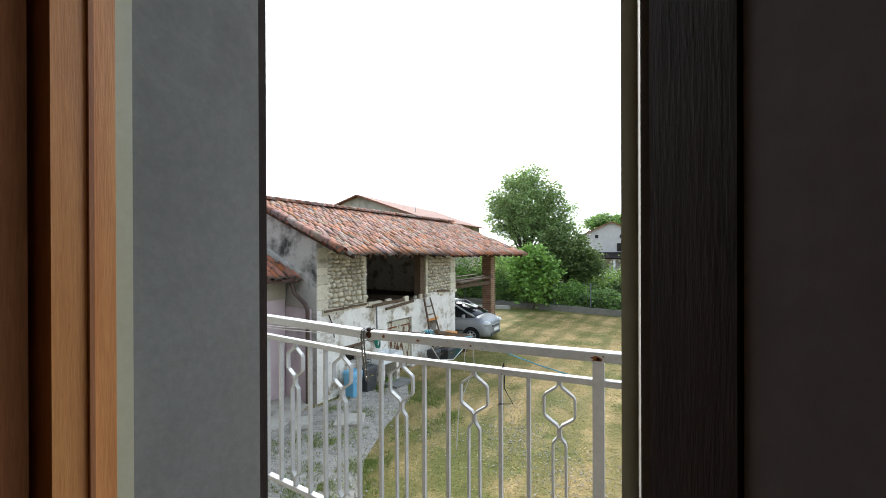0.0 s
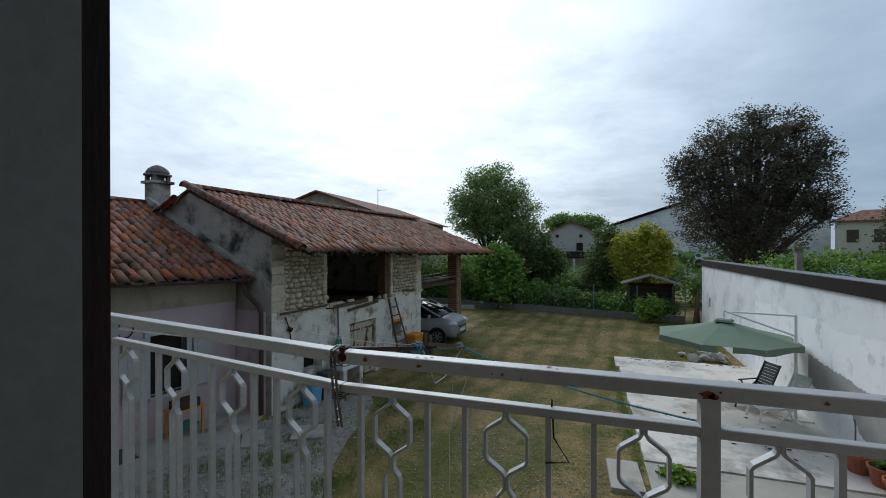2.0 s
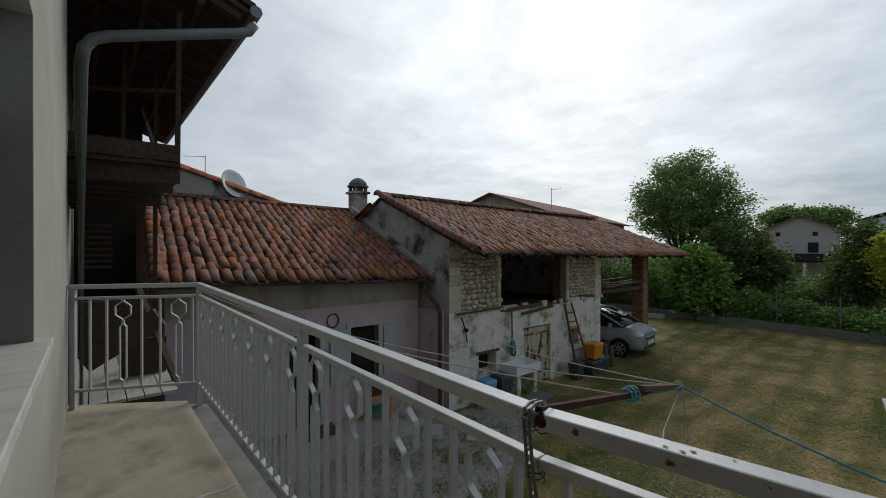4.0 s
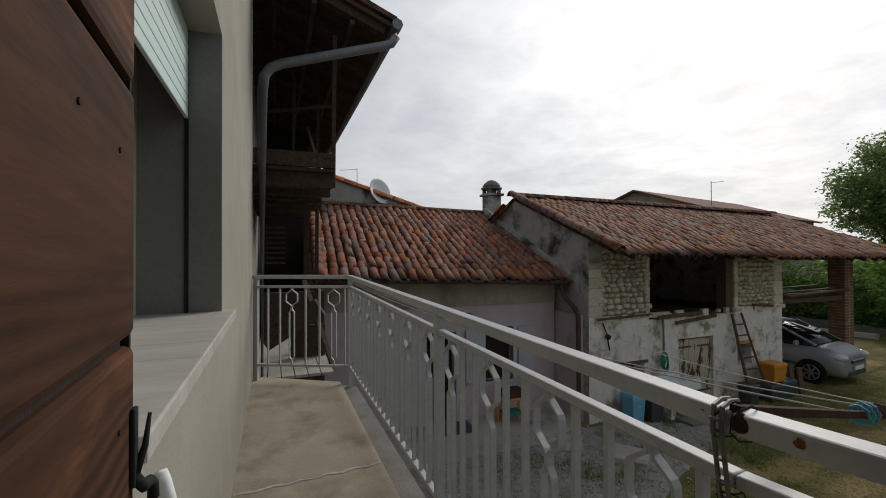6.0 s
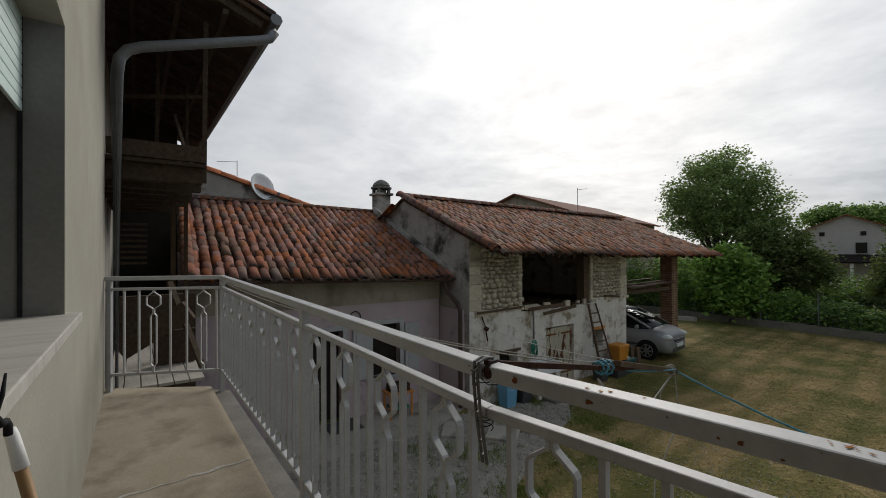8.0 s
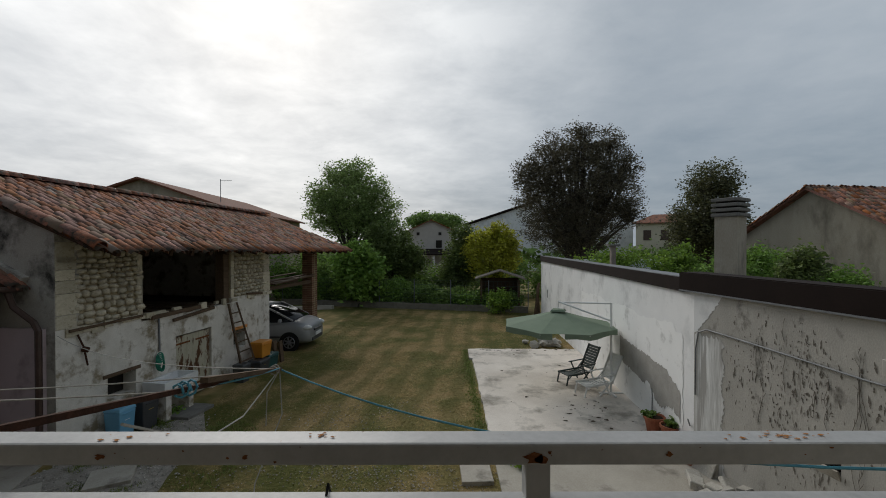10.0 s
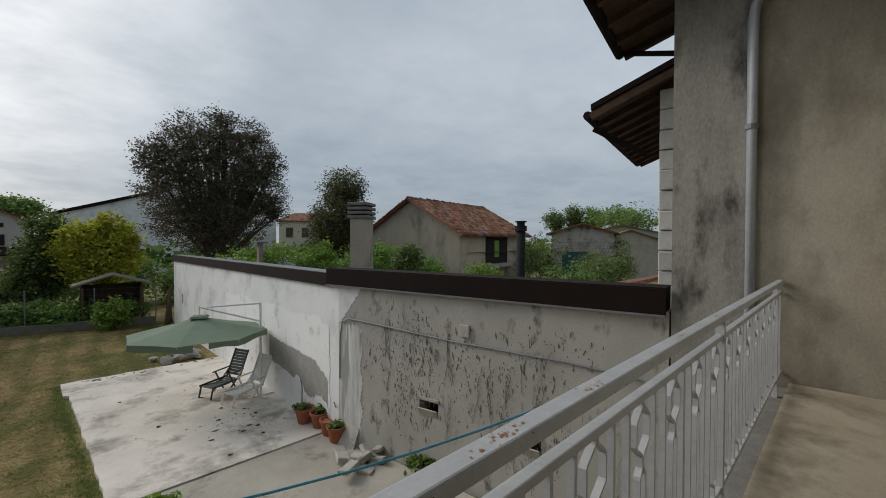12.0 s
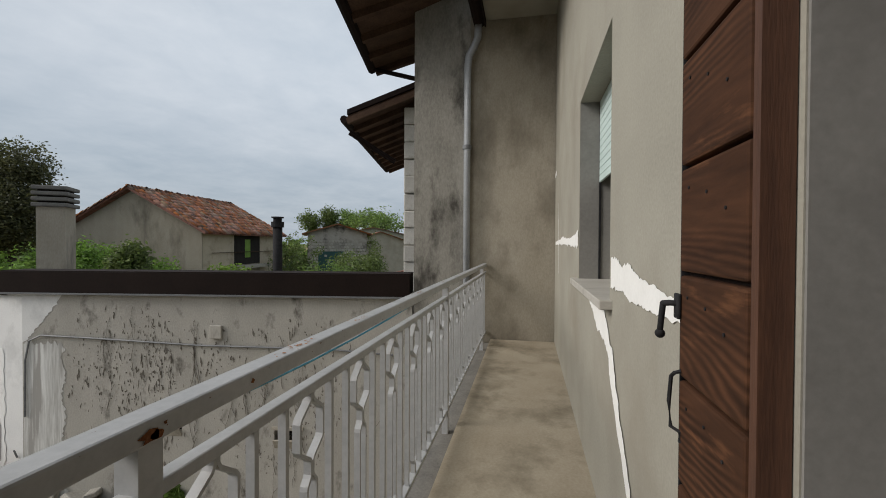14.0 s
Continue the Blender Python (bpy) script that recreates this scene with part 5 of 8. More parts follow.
def door_shutter(m, w, label, latch_side):
    """A plank shutter leaf, hinged at the origin, its face to +x of the frame m (y along its width)."""
    sh = thing("shutter", m, label, "shutter", "balcony door shutters")
    T = 0.029
    zs = [0.02] + [0.147 + i * 0.2055 for i in range(10)]
    for a, b in zip(zs, zs[1:]):
        bm = bmesh.new()
        box(bm, 0.004, T, 0.003, w, a + 0.004, b - 0.004, None, 0.006)
        part("plank", bm, M_WOODB, sh)
        for y in (0.07, 0.2, w - 0.05):
            bm = bmesh.new(); tube(bm, [(T - 0.002, y, (a + b) / 2 + 0.05 * math.sin(9 * y + 5 * a)), (T + 0.0012, y, (a + b) / 2 + 0.05 * math.sin(9 * y + 5 * a))], 0.0022, 8)
            part("nail", bm, M_IRON, sh)
    part("backing", bbox(0.0, 0.02, 0.004, w - 0.004, 0.02, 2.1), M_WOODD, sh)
    part("hinge_stile", bbox(0.0, T - 0.006, -0.006, 0.002, 0.02, 2.12), M_WOODD, sh)
    part("edge_strip", bbox(0.0, T - 0.004, w, w + 0.006, 0.02, 2.12), M_IRON, sh)
    bm = bmesh.new()
    box(bm, T, T + 0.004, w - 0.018, w - 0.006, 1.06, 1.122, None, 0.0015)
    tube(bm, [(T + 0.003, w - 0.012, 1.07), (T + 0.008, w - 0.004, 1.088), (T + 0.010, w + 0.003, 1.112)], 0.0035, 8, 0.0015)
    tube(bm, [(T + 0.003, w - 0.012, 1.066), (T + 0.008, w - 0.008, 1.056), (T + 0.010, w + 0.004, 1.055), (T + 0.011, w + 0.012, 1.048), (T + 0.011, w + 0.013, 1.036)], 0.0045, 8)
    part("latch_handle", bm, M_IRON, sh, "black iron latch handle", True)
    bm = bmesh.new()
    tube(bm, [(T, w - 0.015, 0.94), (T + 0.01, w - 0.005, 0.94), (T + 0.01, w, 0.88), (T + 0.01, w - 0.002, 0.80), (T, w - 0.015, 0.80)], 0.005, 6)
    part("pull", bm, M_IRON, sh, "thin black iron pull")
    return sh


door_shutter(axes((0.615, 0.002, 0), (0, 1, 0)) @ pose(0, 0, 0, 0, 0, -5), 0.335, "brown stained plank shutter with iron latch, folded open on the wall", 1)
# the right leaf is the mirrored one, its parts built the other way round
sr = thing("shutter", axes((1.757, 0.002, 0), (0, 1, 0)), "brown stained plank shutter with iron latch beside the cracked wall", "shutter", "balcony door shutters")
T, w = 0.040, 0.290
zs = [0.02] + [0.147 + i * 0.2055 for i in range(10)]
for a, b in zip(zs, zs[1:]):
    bm = bmesh.new(); box(bm, 0.004, T, 0.006, w - 0.024, a + 0.004, b - 0.004, None, 0.006)
    part("plank", bm, M_WOODB, sr)
    for y in (0.05, 0.13, w - 0.09):
        bm = bmesh.new(); tube(bm, [(T - 0.002, y, (a + b) / 2 + 0.06 * math.sin(9 * y + a)), (T + 0.002, y, (a + b) / 2 + 0.06 * math.sin(9 * y + a))], 0.003, 8)
        part("nail", bm, M_IRON, sr)
part("backing", bbox(0.0, 0.02, 0.004, w - 0.026, 0.02, 2.1), M_WOODD, sr)
part("hinge_stile", bbox(0.0, T - 0.012, w - 0.022, w - 0.014, 0.02, 2.12), M_WOODD, sr)
part("frame_post", bbox(0.0, T + 0.001, w - 0.012, w + 0.006, 0.0, 2.2), M_POST, sr, "reddish brown hinge post")
part("edge_strip", bbox(0.0, T - 0.004, -0.002, 0.004, 0.02, 2.12), M_IRON, sr)
bm = bmesh.new()
tube(bm, [(T, 0.012, 1.115), (T + 0.016, 0.0, 1.115), (T + 0.025, -0.014, 1.112)], 0.006, 8)
box(bm, T, T + 0.008, -0.004, 0.02, 1.085, 1.135, None, 0.003)
tube(bm, [(T + 0.024, -0.013, 1.114), (T + 0.026, -0.018, 1.08), (T + 0.028, -0.018, 1.055)], 0.006, 8)
bmesh.ops.create_uvsphere(bm, u_segments=10, v_segments=6, radius=0.010, matrix=Matrix.Translation((T + 0.028, -0.018, 1.05)))
part("latch_handle", bm, M_IRON, sr, "black iron latch handle", True)
bm = bmesh.new()
tube(bm, [(T, 0.02, 0.985), (T + 0.010, 0.015, 0.98), (T + 0.013, 0.004, 0.97), (T + 0.016, 0.002, 0.92), (T + 0.013, 0.004, 0.87), (T, 0.018, 0.865), (T, 0.018, 0.845)], 0.004, 6)
part("pull", bm, M_IRON, sr, "thin black iron pull")


# a pole leaning on the sill beside the open leaf
broom = thing("broom_pole", Matrix(), "tan wooden pole with a white tip leaning beside the shutter", "pole")
PB, PTIP = Vector((0.29, 0.27, 0.010)), Vector((0.175, 0.072, 1.015))
bm = bmesh.new(); tube(bm, [PB, PB.lerp(PTIP, 0.95)], 0.0075, 12); part("shaft", bm, M_POLE, broom, smooth=True)
bm = bmesh.new(); tube(bm, [PB.lerp(PTIP, 0.945), PB.lerp(PTIP, 0.99), PTIP], 0.0092, 12, 0.006); part("tip", bm, M_PATCH, broom, "white plastic tip", True)


# windows with roller shutters
def roller_window(name, m, y0, y1, label, zb=1.64):
    """In a wall frame (x outwards, y along): a recessed window with sill, frame and half-lowered roller shutter."""
    wdw = thing(name, m, label, "window", kind="structure")
    part("sill", bbox(-0.40, 0.05, y0 - 0.06, y1 + 0.06, 0.965, 1.003, None, 0.004), M_SILL, wdw, "pale marble sill")
    part("reveal", bbox(-0.40, -0.002, y1 - 0.004, y1 - 0.0005, 1.003, 2.17), M_REVEAL, wdw)
    part("reveal", bbox(-0.40, -0.002, y0 + 0.0005, y0 + 0.004, 1.003, 2.17), M_REVEAL, wdw)
    part("guide_rail", bbox(-0.136, -0.122, y1 - 0.012, y1 - 0.005, 1.003, 2.17), M_IRON, wdw)
    part("guide_rail", bbox(-0.136, -0.122, y0 + 0.005, y0 + 0.012, 1.003, 2.17), M_IRON, wdw)
    fr = new("window_frame"); fr.parent = wdw
    for a, b, z0, z1 in ((y0 + 0.005, y0 + 0.07, 1.003, 2.17), (y1 - 0.07, y1 - 0.005, 1.003, 2.17), (y0 + 0.07, y1 - 0.07, 1.003, 1.07), (y0 + 0.07, y1 - 0.07, 2.10, 2.17), ((y0 + y1) / 2 - 0.04, (y0 + y1) / 2 + 0.04, 1.07, 2.10)):
        bm = bmesh.new(); box(bm, -0.37, -0.30, a, b, z0, z1, None, 0.006); part("rail", bm, M_CREAM, fr)
    bm = bmesh.new(); poly(bm, [(-0.335, y0 + 0.07, 1.07), (-0.335, y1 - 0.07, 1.07), (-0.335, y1 - 0.07, 2.10), (-0.335, y0 + 0.07, 2.10)])
    gl = part("pane", bm, M_GLASS, wdw)
    gl.visible_shadow = False
    ro = new("roller_shutter"); ro.parent = wdw
    ro["label"] = "pale aqua roller shutter, lowered halfway"
    z = zb
    while z < 2.17:
        bm = bmesh.new(); box(bm, -0.137, -0.123, y0 + 0.01, y1 - 0.01, z, min(z + 0.042, 2.17), None, 0.003); part("slat", bm, M_AQUA, ro)
        z += 0.045
    return wdw


M_GLASS = bpy.data.materials.new("window_glass"); M_GLASS.use_nodes = True
gb = M_GLASS.node_tree.nodes["Principled BSDF"]
gb.inputs["Transmission Weight"].default_value, gb.inputs["Roughness"].default_value, gb.inputs["IOR"].default_value = 1.0, 0.02, 1.45
gb.inputs["Base Color"].default_value = (0.85, 0.9, 0.9, 1)
roller_window("window_1", FR, -3.78, -2.70, "recessed window with pale aqua roller shutter half down")
roller_window("window_2", FL, 0.06, 1.33, "recessed window with pale aqua roller shutter partly down", 1.80)


# white filler patches and cracks on the render
def blotch(mid, width, seed, step=0.012):
    """A ragged band along a polyline (x, z) on the facade."""
    r = random.Random(seed)
    pts = []
    for (x0, z0, w0), (x1, z1, w1) in zip(mid, mid[1:]):
        n = max(2, int(math.hypot(x1 - x0, z1 - z0) / step))
        for i in range(n):
            f = i / n
            pts.append((x0 + (x1 - x0) * f, z0 + (z1 - z0) * f, w0 + (w1 - w0) * f))
    lift = 0.003 + 0.0004 * seed
    bm = bmesh.new()
    prev, ka, kb = None, 0.5, 0.5
    horiz = abs(mid[-1][0] - mid[0][0]) > abs(mid[-1][1] - mid[0][1])
    for x, z, wd in pts:
        ka, kb = 0.84 * ka + 0.16 * r.uniform(0.0, 1.1), 0.84 * kb + 0.16 * r.uniform(0.0, 1.1)
        a, b = wd * ka, wd * kb
        cur = [bm.verts.new((x, lift, z + a)), bm.verts.new((x, lift, z - b))] if horiz else [bm.verts.new((x + a, lift, z)), bm.verts.new((x - b, lift, z))]
        if prev:
            bm.faces.new((prev[0], prev[1], cur[1], cur[0]))
        prev = cur
    bmesh.ops.recalc_face_normals(bm, faces=bm.faces)
    return bm


patch = thing("filler_patches", Matrix(), "white filler smeared over cracks in the wall", "wall patch", kind="structure")
part("patch", blotch([(2.66, 1.12, 0.12), (2.35, 1.10, 0.10), (2.1, 1.08, 0.06), (1.84, 1.08, 0.045)], 0.1, 1), M_PATCH, patch)
part("patch", blotch([(3.32, 0.955, 0.03), (2.95, 0.90, 0.12), (2.70, 0.83, 0.10), (2.62, 0.75, 0.03)], 0.1, 2), M_PATCH, patch)
part("patch", blotch([(2.66, 0.82, 0.09), (2.60, 0.70, 0.11), (2.50, 0.58, 0.08), (2.36, 0.45, 0.08), (2.25, 0.30, 0.06), (2.2, 0.05, 0.04)], 0.06, 3), M_PATCH, patch)
part("patch", blotch([(6.1, 1.24, 0.03), (5.2, 1.26, 0.06), (4.3, 1.25, 0.05), (3.8, 1.27, 0.10)], 0.06, 4), M_PATCH, patch)
part("patch", blotch([(5.75, 1.7, 0.02), (5.62, 1.4, 0.03), (5.6, 0.9, 0.02)], 0.05, 5), M_PATCH, patch)
part("patch", blotch([(6.26, 2.08, 0.05), (6.0, 2.08, 0.05)], 0.05, 6), M_PATCH, patch)
bm = bmesh.new()
rj = random.Random(23)
edge_a, edge_b = [], []
for k in range(49):
    c = 1.75 + 0.05 * k / 48 + 0.006 * math.sin(k * 0.7) + rj.uniform(-.004, .004)
    w = 0.006 + 0.006 * rj.random() * (1 + math.sin(k * 0.21))
    o = B0 + nL * (0.01 + 0.785 * k / 48) + Vector((0, 0, 0.0025))
    edge_a.append(bm.verts.new(o + uL * (c - w))); edge_b.append(bm.verts.new(o + uL * (c + w)))
for k in range(48):
    bm.faces.new((edge_a[k], edge_a[k + 1], edge_b[k + 1], edge_b[k]))
bmesh.ops.recalc_face_normals(bm, faces=bm.faces)
tagged(part("floor_joint", bm, M_SILL), "pale mortar joint across the balcony floor", "joint", kind="structure")

# the room behind the door
room = thing("room", Matrix(), "dim room behind the balcony door", "room", kind="structure")
part("floor_inside", bbox(-0.6, 2.6, -4.2, -0.43, -0.1, -0.01), M_OLDW, room)
part("ceiling", bbox(-0.6, 2.6, -4.2, -0.43, 2.6, 2.7), M_ROOM, room)
part("wall_back", bbox(-0.6, 2.6, -4.3, -4.2, -0.1, 2.7), M_ROOM, room)
part("wall_left", bbox(-0.7, -0.6, -4.3, -0.43, -0.1, 2.7), M_ROOM, room)
part("wall_right", bbox(2.6, 2.7, -4.3, -0.43, -0.1, 2.7), M_ROOM, room)
# added black panels behind the panes, painting the unlit inside
part("window_shade_panel", bbox(2.71, 3.77, -0.46, -0.43, 0.99, 2.18), M_BLACK, room)
part("window_shade_panel", bbox(-0.46, -0.43, 0.04, 1.35, 0.99, 2.18, FL), M_BLACK, room)

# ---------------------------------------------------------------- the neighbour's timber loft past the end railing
# darker copy of the old timber, with the loft's shade in its colour
M_OLDD = material("shaded_old_timber", (0.040, 0.028, 0.019), (0.095, 0.068, 0.048), 0.92, 4, 40, 0.6, stretch=(6, 1, 6))
ML = axes(B0 + uL * 4.07, nL)          # x outwards, y away from us
loft = thing("timber_loft", ML, "dark old timber loft and balcony under a low eave", "loft")
part("back_wall", bbox(-0.45, -0.12, 0.0, 7.0, GZ, 4.2), M_CEMENT, loft)
# black end wall paints the gloom at the back of the loft
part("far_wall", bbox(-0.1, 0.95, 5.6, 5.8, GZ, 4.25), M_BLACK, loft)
part("side_wall", bbox(0.95, 1.45, 5.6, 5.8, GZ, 1.25), M_PINK, loft)
rl2 = random.Random(21)
for k in range(7):
    y = 0.18 + k * 0.62
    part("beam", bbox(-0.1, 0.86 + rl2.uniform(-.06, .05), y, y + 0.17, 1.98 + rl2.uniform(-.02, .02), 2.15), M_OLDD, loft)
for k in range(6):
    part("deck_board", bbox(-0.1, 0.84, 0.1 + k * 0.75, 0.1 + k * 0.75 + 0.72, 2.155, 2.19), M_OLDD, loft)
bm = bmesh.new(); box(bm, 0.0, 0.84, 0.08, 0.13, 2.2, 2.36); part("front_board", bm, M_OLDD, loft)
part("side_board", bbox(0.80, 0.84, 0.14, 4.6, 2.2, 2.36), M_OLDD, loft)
for x, y, z0, z1 in ((0.83, 0.2, 2.0, 3.75), (0.83, 2.2, 2.0, 3.75), (0.60, 1.3, GZ, 2.0), (0.75, 1.5, GZ, 2.0), (0.45, 1.6, 2.2, 3.9), (0.72, 3.6, GZ, 2.0)):
    bm = bmesh.new(); bar(bm, (x, y, z0), (x + 0.02, y, z1), 0.045, 0.045); part("post", bm, M_OLDD if z0 > 0 else M_DARKW, loft)
bm = bmesh.new(); bar(bm, (0.83, 0.24, 2.95), (0.1, 0.9, 3.0), 0.035, 0.035); part("brace", bm, M_OLDD, loft)
bm = bmesh.new(); bar(bm, (0.80, 1.4, 2.4), (0.70, 2.4, 3.3), 0.04, 0.04); part("brace", bm, M_OLDD, loft)
for k in range(8):
    part("slat", bbox(0.05, 0.35, 1.5, 1.53, 1.1 + k * 0.07, 1.13 + k * 0.07), M_OLDD, loft)
lr = new("loft_roof"); lr.parent = loft
bm = bmesh.new(); slab(bm, [(1.44, -0.12, 3.86), (1.44, 7.0, 3.86), (-0.6, 7.0, 4.62), (-0.6, -0.12, 4.62)], (0, 0, -0.05)); part("roof_deck", bm, M_DARKW, lr)
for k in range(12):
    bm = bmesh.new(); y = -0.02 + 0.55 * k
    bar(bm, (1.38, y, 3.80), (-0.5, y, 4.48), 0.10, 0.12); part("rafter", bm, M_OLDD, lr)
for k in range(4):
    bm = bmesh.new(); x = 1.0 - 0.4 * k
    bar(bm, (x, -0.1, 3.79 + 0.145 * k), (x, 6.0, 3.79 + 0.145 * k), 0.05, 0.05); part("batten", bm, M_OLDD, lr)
bm = bmesh.new(); slab(bm, [(1.50, -0.14, 3.93), (1.50, 7.0, 3.93), (-0.6, 7.0, 4.72), (-0.6, -0.14, 4.72)], (0, 0, -0.06)); part("tile_bed", bm, M_TILEO, lr)
bm = bmesh.new(); tube(bm, [(1.50, -0.16, 3.84), (1.50, 7.0, 3.86)], 0.065, 8); part("gutter", bm, M_PIPED, lr)
bm = bmesh.new()
tube(bm, [(1.49, -0.1, 3.82), (1.49, -0.1, 3.71), (1.44, -0.1, 3.63), (1.33, -0.1, 3.58), (0.28, -0.1, 3.21), (0.17, -0.1, 3.15), (0.11, -0.1, 3.06), (0.09, -0.1, 2.9), (0.09, -0.1, GZ)], 0.05, 12)
part("downpipe", bm, M_PIPED, loft, "dull grey zinc downpipe", True)
bm = bmesh.new(); bar(bm, (0.10, 0.75, 0.18), (0.72, 0.55, 0.60), 0.10, 0.22); part("fallen_beam", bm, M_OLDD, loft)
bm = bmesh.new(); bar(bm, (0.55, 0.9, 0.9), (0.86, 0.5, -0.1), 0.07, 0.03); part("loose_plank", bm, M_OLDD, loft)
M_PALEB = material("pale_boards", (0.30, 0.28, 0.25), (0.40, 0.38, 0.34), 0.9, 4, 40, 0.3, stretch=(6, 1, 6))
for k in range(6):
    part("floor_board", bbox(0.0 + 0.14 * k, 0.13 + 0.14 * k, 0.15, 2.6, -0.12, -0.09), M_PALEB, loft)
part("box_front", bbox(0.4, 0.82, 0.95, 1.0, -0.08, 0.32), M_OLDD, loft)
part("low_wall", bbox(0.0, 1.0, 2.7, 2.8, GZ, 0.6), M_OLDD, loft)
# ---------------------------------------------------------------- things in the yard
M_BLUE = material("pale_blue_plastic", (0.14, 0.36, 0.55), (0.17, 0.41, 0.60), 0.45, 4, 40, 0.05)
M_DGREY = material("dark_grey_plastic", (0.045, 0.047, 0.05), (0.065, 0.067, 0.07), 0.5, 4, 40, 0.1)
M_ORANGE = material("orange_plastic", (0.55, 0.21, 0.02), (0.62, 0.26, 0.03), 0.5, 4, 40, 0.1)
M_TEAL = material("dark_green_plastic", (0.012, 0.06, 0.06), (0.02, 0.085, 0.08), 0.5, 4, 40, 0.1)
M_HOSE = material("green_hose", (0.01, 0.16, 0.10), (0.02, 0.22, 0.14), 0.4, 4, 40, 0.1)
M_TERRA = material("terracotta_pot", (0.30, 0.10, 0.055), (0.38, 0.15, 0.085), 0.8, 5, 40, 0.2)
M_SOIL = material("potting_soil", (0.03, 0.02, 0.013), (0.06, 0.042, 0.028), 0.95, 10, 60, 0.6)
M_CANVAS = material("sage_green_canvas", (0.150, 0.200, 0.140), (0.19, 0.24, 0.175), 0.85, 2, 60, 0.1)
M_WPLAST = material("white_plastic", (0.72, 0.73, 0.72), (0.78, 0.79, 0.78), 0.4, 4, 40, 0.05)
M_GPLAST = material("dark_green_lounger", (0.014, 0.03, 0.028), (0.024, 0.045, 0.042), 0.4, 4, 40, 0.05)
M_ROCK = material("broken_pale_stone", (0.34, 0.32, 0.28), (0.50, 0.48, 0.43), 0.95, 5, 40, 0.6, (0.24, 0.22, 0.18), 3, spread=0.2)
M_YEL = material("yellow_label", (0.6, 0.42, 0.04), (0.65, 0.47, 0.06), 0.6, 4, 40, 0.0)


def loft_box(bm, w0, d0, w1, d1, h, z0=0.0, bevel=0.02):
    r = bmesh.ops.create_cube(bm, size=1.0)
    for v in r["verts"]:
        top = v.co.z > 0
        v.co = Vector((v.co.x * (w1 if top else w0), v.co.y * (d1 if top else d0), z0 + (h if top else 0)))
    if bevel:
        bmesh.ops.bevel(bm, geom=list({e for v in r["verts"] for e in v.link_edges}), offset=bevel, segments=2, affect="EDGES", profile=0.5)


def bin_thing(name, m, w, d, h, mat, label, sticker=None):
    t = thing(name, m, label, "bin")
    bm = bmesh.new(); loft_box(bm, w * 0.82, d * 0.82, w, d, h * 0.88); part("body", bm, mat, t)
    bm = bmesh.new(); loft_box(bm, w * 1.06, d * 1.06, w * 0.95, d * 0.95, h * 0.12, h * 0.88, 0.015); part("lid", bm, mat, t)
    bm = bmesh.new(); bar(bm, (w * 0.5, -d * 0.3, h * 0.82), (w * 0.54, d * 0.3, h * 0.82), 0.02, 0.02); part("handle", bm, mat, t)
    if sticker:
        part("sticker", bbox(w * 0.465, w * 0.475, -0.06, 0.06, h * 0.62, h * 0.72), sticker, t)
    return t


def on_barn(o, s, h=0.0, rz=0):
    return MB @ pose(o, s, h, 0, 0, rz)


bin_thing("waste_bin", on_barn(0.30, 0.92, 0), 0.36, 0.36, 0.66, M_BLUE, "pale blue plastic waste bin with lid by the barn wall", M_WPLAST)
bin_thing("waste_bin", on_barn(0.30, 1.45, 0), 0.38, 0.40, 0.66, M_DGREY, "dark grey plastic waste bin with yellow sticker", M_YEL)
bin_thing("bucket", on_barn(0.45, 4.45, 0), 0.34, 0.34, 0.50, M_DGREY, "dark plastic tub standing on the grass by the barn")
bin_thing("storage_box", on_barn(0.48, 5.22, 0), 0.40, 0.52, 0.42, M_DGREY, "dark plastic storage box with yellow label", M_YEL)
bin_thing("storage_box", on_barn(0.40, 5.80, 0), 0.42, 0.56, 0.44, M_TEAL, "dark green plastic storage box")
bin_thing("storage_box", on_barn(0.40, 5.45, 0.44), 0.40, 0.52, 0.46, M_ORANGE, "orange plastic crate stacked on other boxes")
for k in range(2):
    bm = bmesh.new(); box(bm, -0.03, 0.03, -0.09, 0.09, 0, 0.72 - 0.05 * k, pose(0.42 + 0.08 * k, 6.25 + 0.2 * k, 0, 0, -6, 0), 0.006)
    tagged(part("plank", bm, M_OLDW), "short brown board leaning beside the boxes", "plank").matrix_world = MB
# ladder
lad = thing("ladder", MB, "old grey wooden ladder leaning on the barn wall", "ladder")
for y in (4.45, 4.80):
    bm = bmesh.new(); bar(bm, (0.52, y + (0.35 if y > 4.6 else 0.02), 0.0), (0.06, y, 2.14), 0.05, 0.05); part("rail", bm, M_OLDW, lad)
for k in range(7):
    f = 0.12 + k * 0.125
    bm = bmesh.new(); x = 0.52 - 0.46 * f; z = 2.14 * f
    bar(bm, (x, 4.47 , z), (x, 5.15 - 0.35 * f, z), 0.03, 0.03); part("rung", bm, M_OLDW, lad)
# sink and hose
sink = thing("stone_sink", on_barn(0.30, 2.18), "white stone laundry sink on block legs by the barn", "sink")
for y in (-0.32, 0.32):
    part("leg", bbox(-0.22, 0.22, y - 0.07, y + 0.07, 0, 0.62), M_LIME, sink)
bm = bmesh.new()
for x0, x1, y0, y1, z0, z1 in ((-0.27, 0.27, -0.48, 0.48, 0.62, 0.68), (-0.27, -0.22, -0.48, 0.48, 0.68, 0.84), (0.22, 0.27, -0.48, 0.48, 0.68, 0.84), (-0.22, 0.22, -0.48, -0.43, 0.68, 0.84), (-0.22, 0.22, 0.43, 0.48, 0.68, 0.84)):
    box(bm, x0, x1, y0, y1, z0, z1)
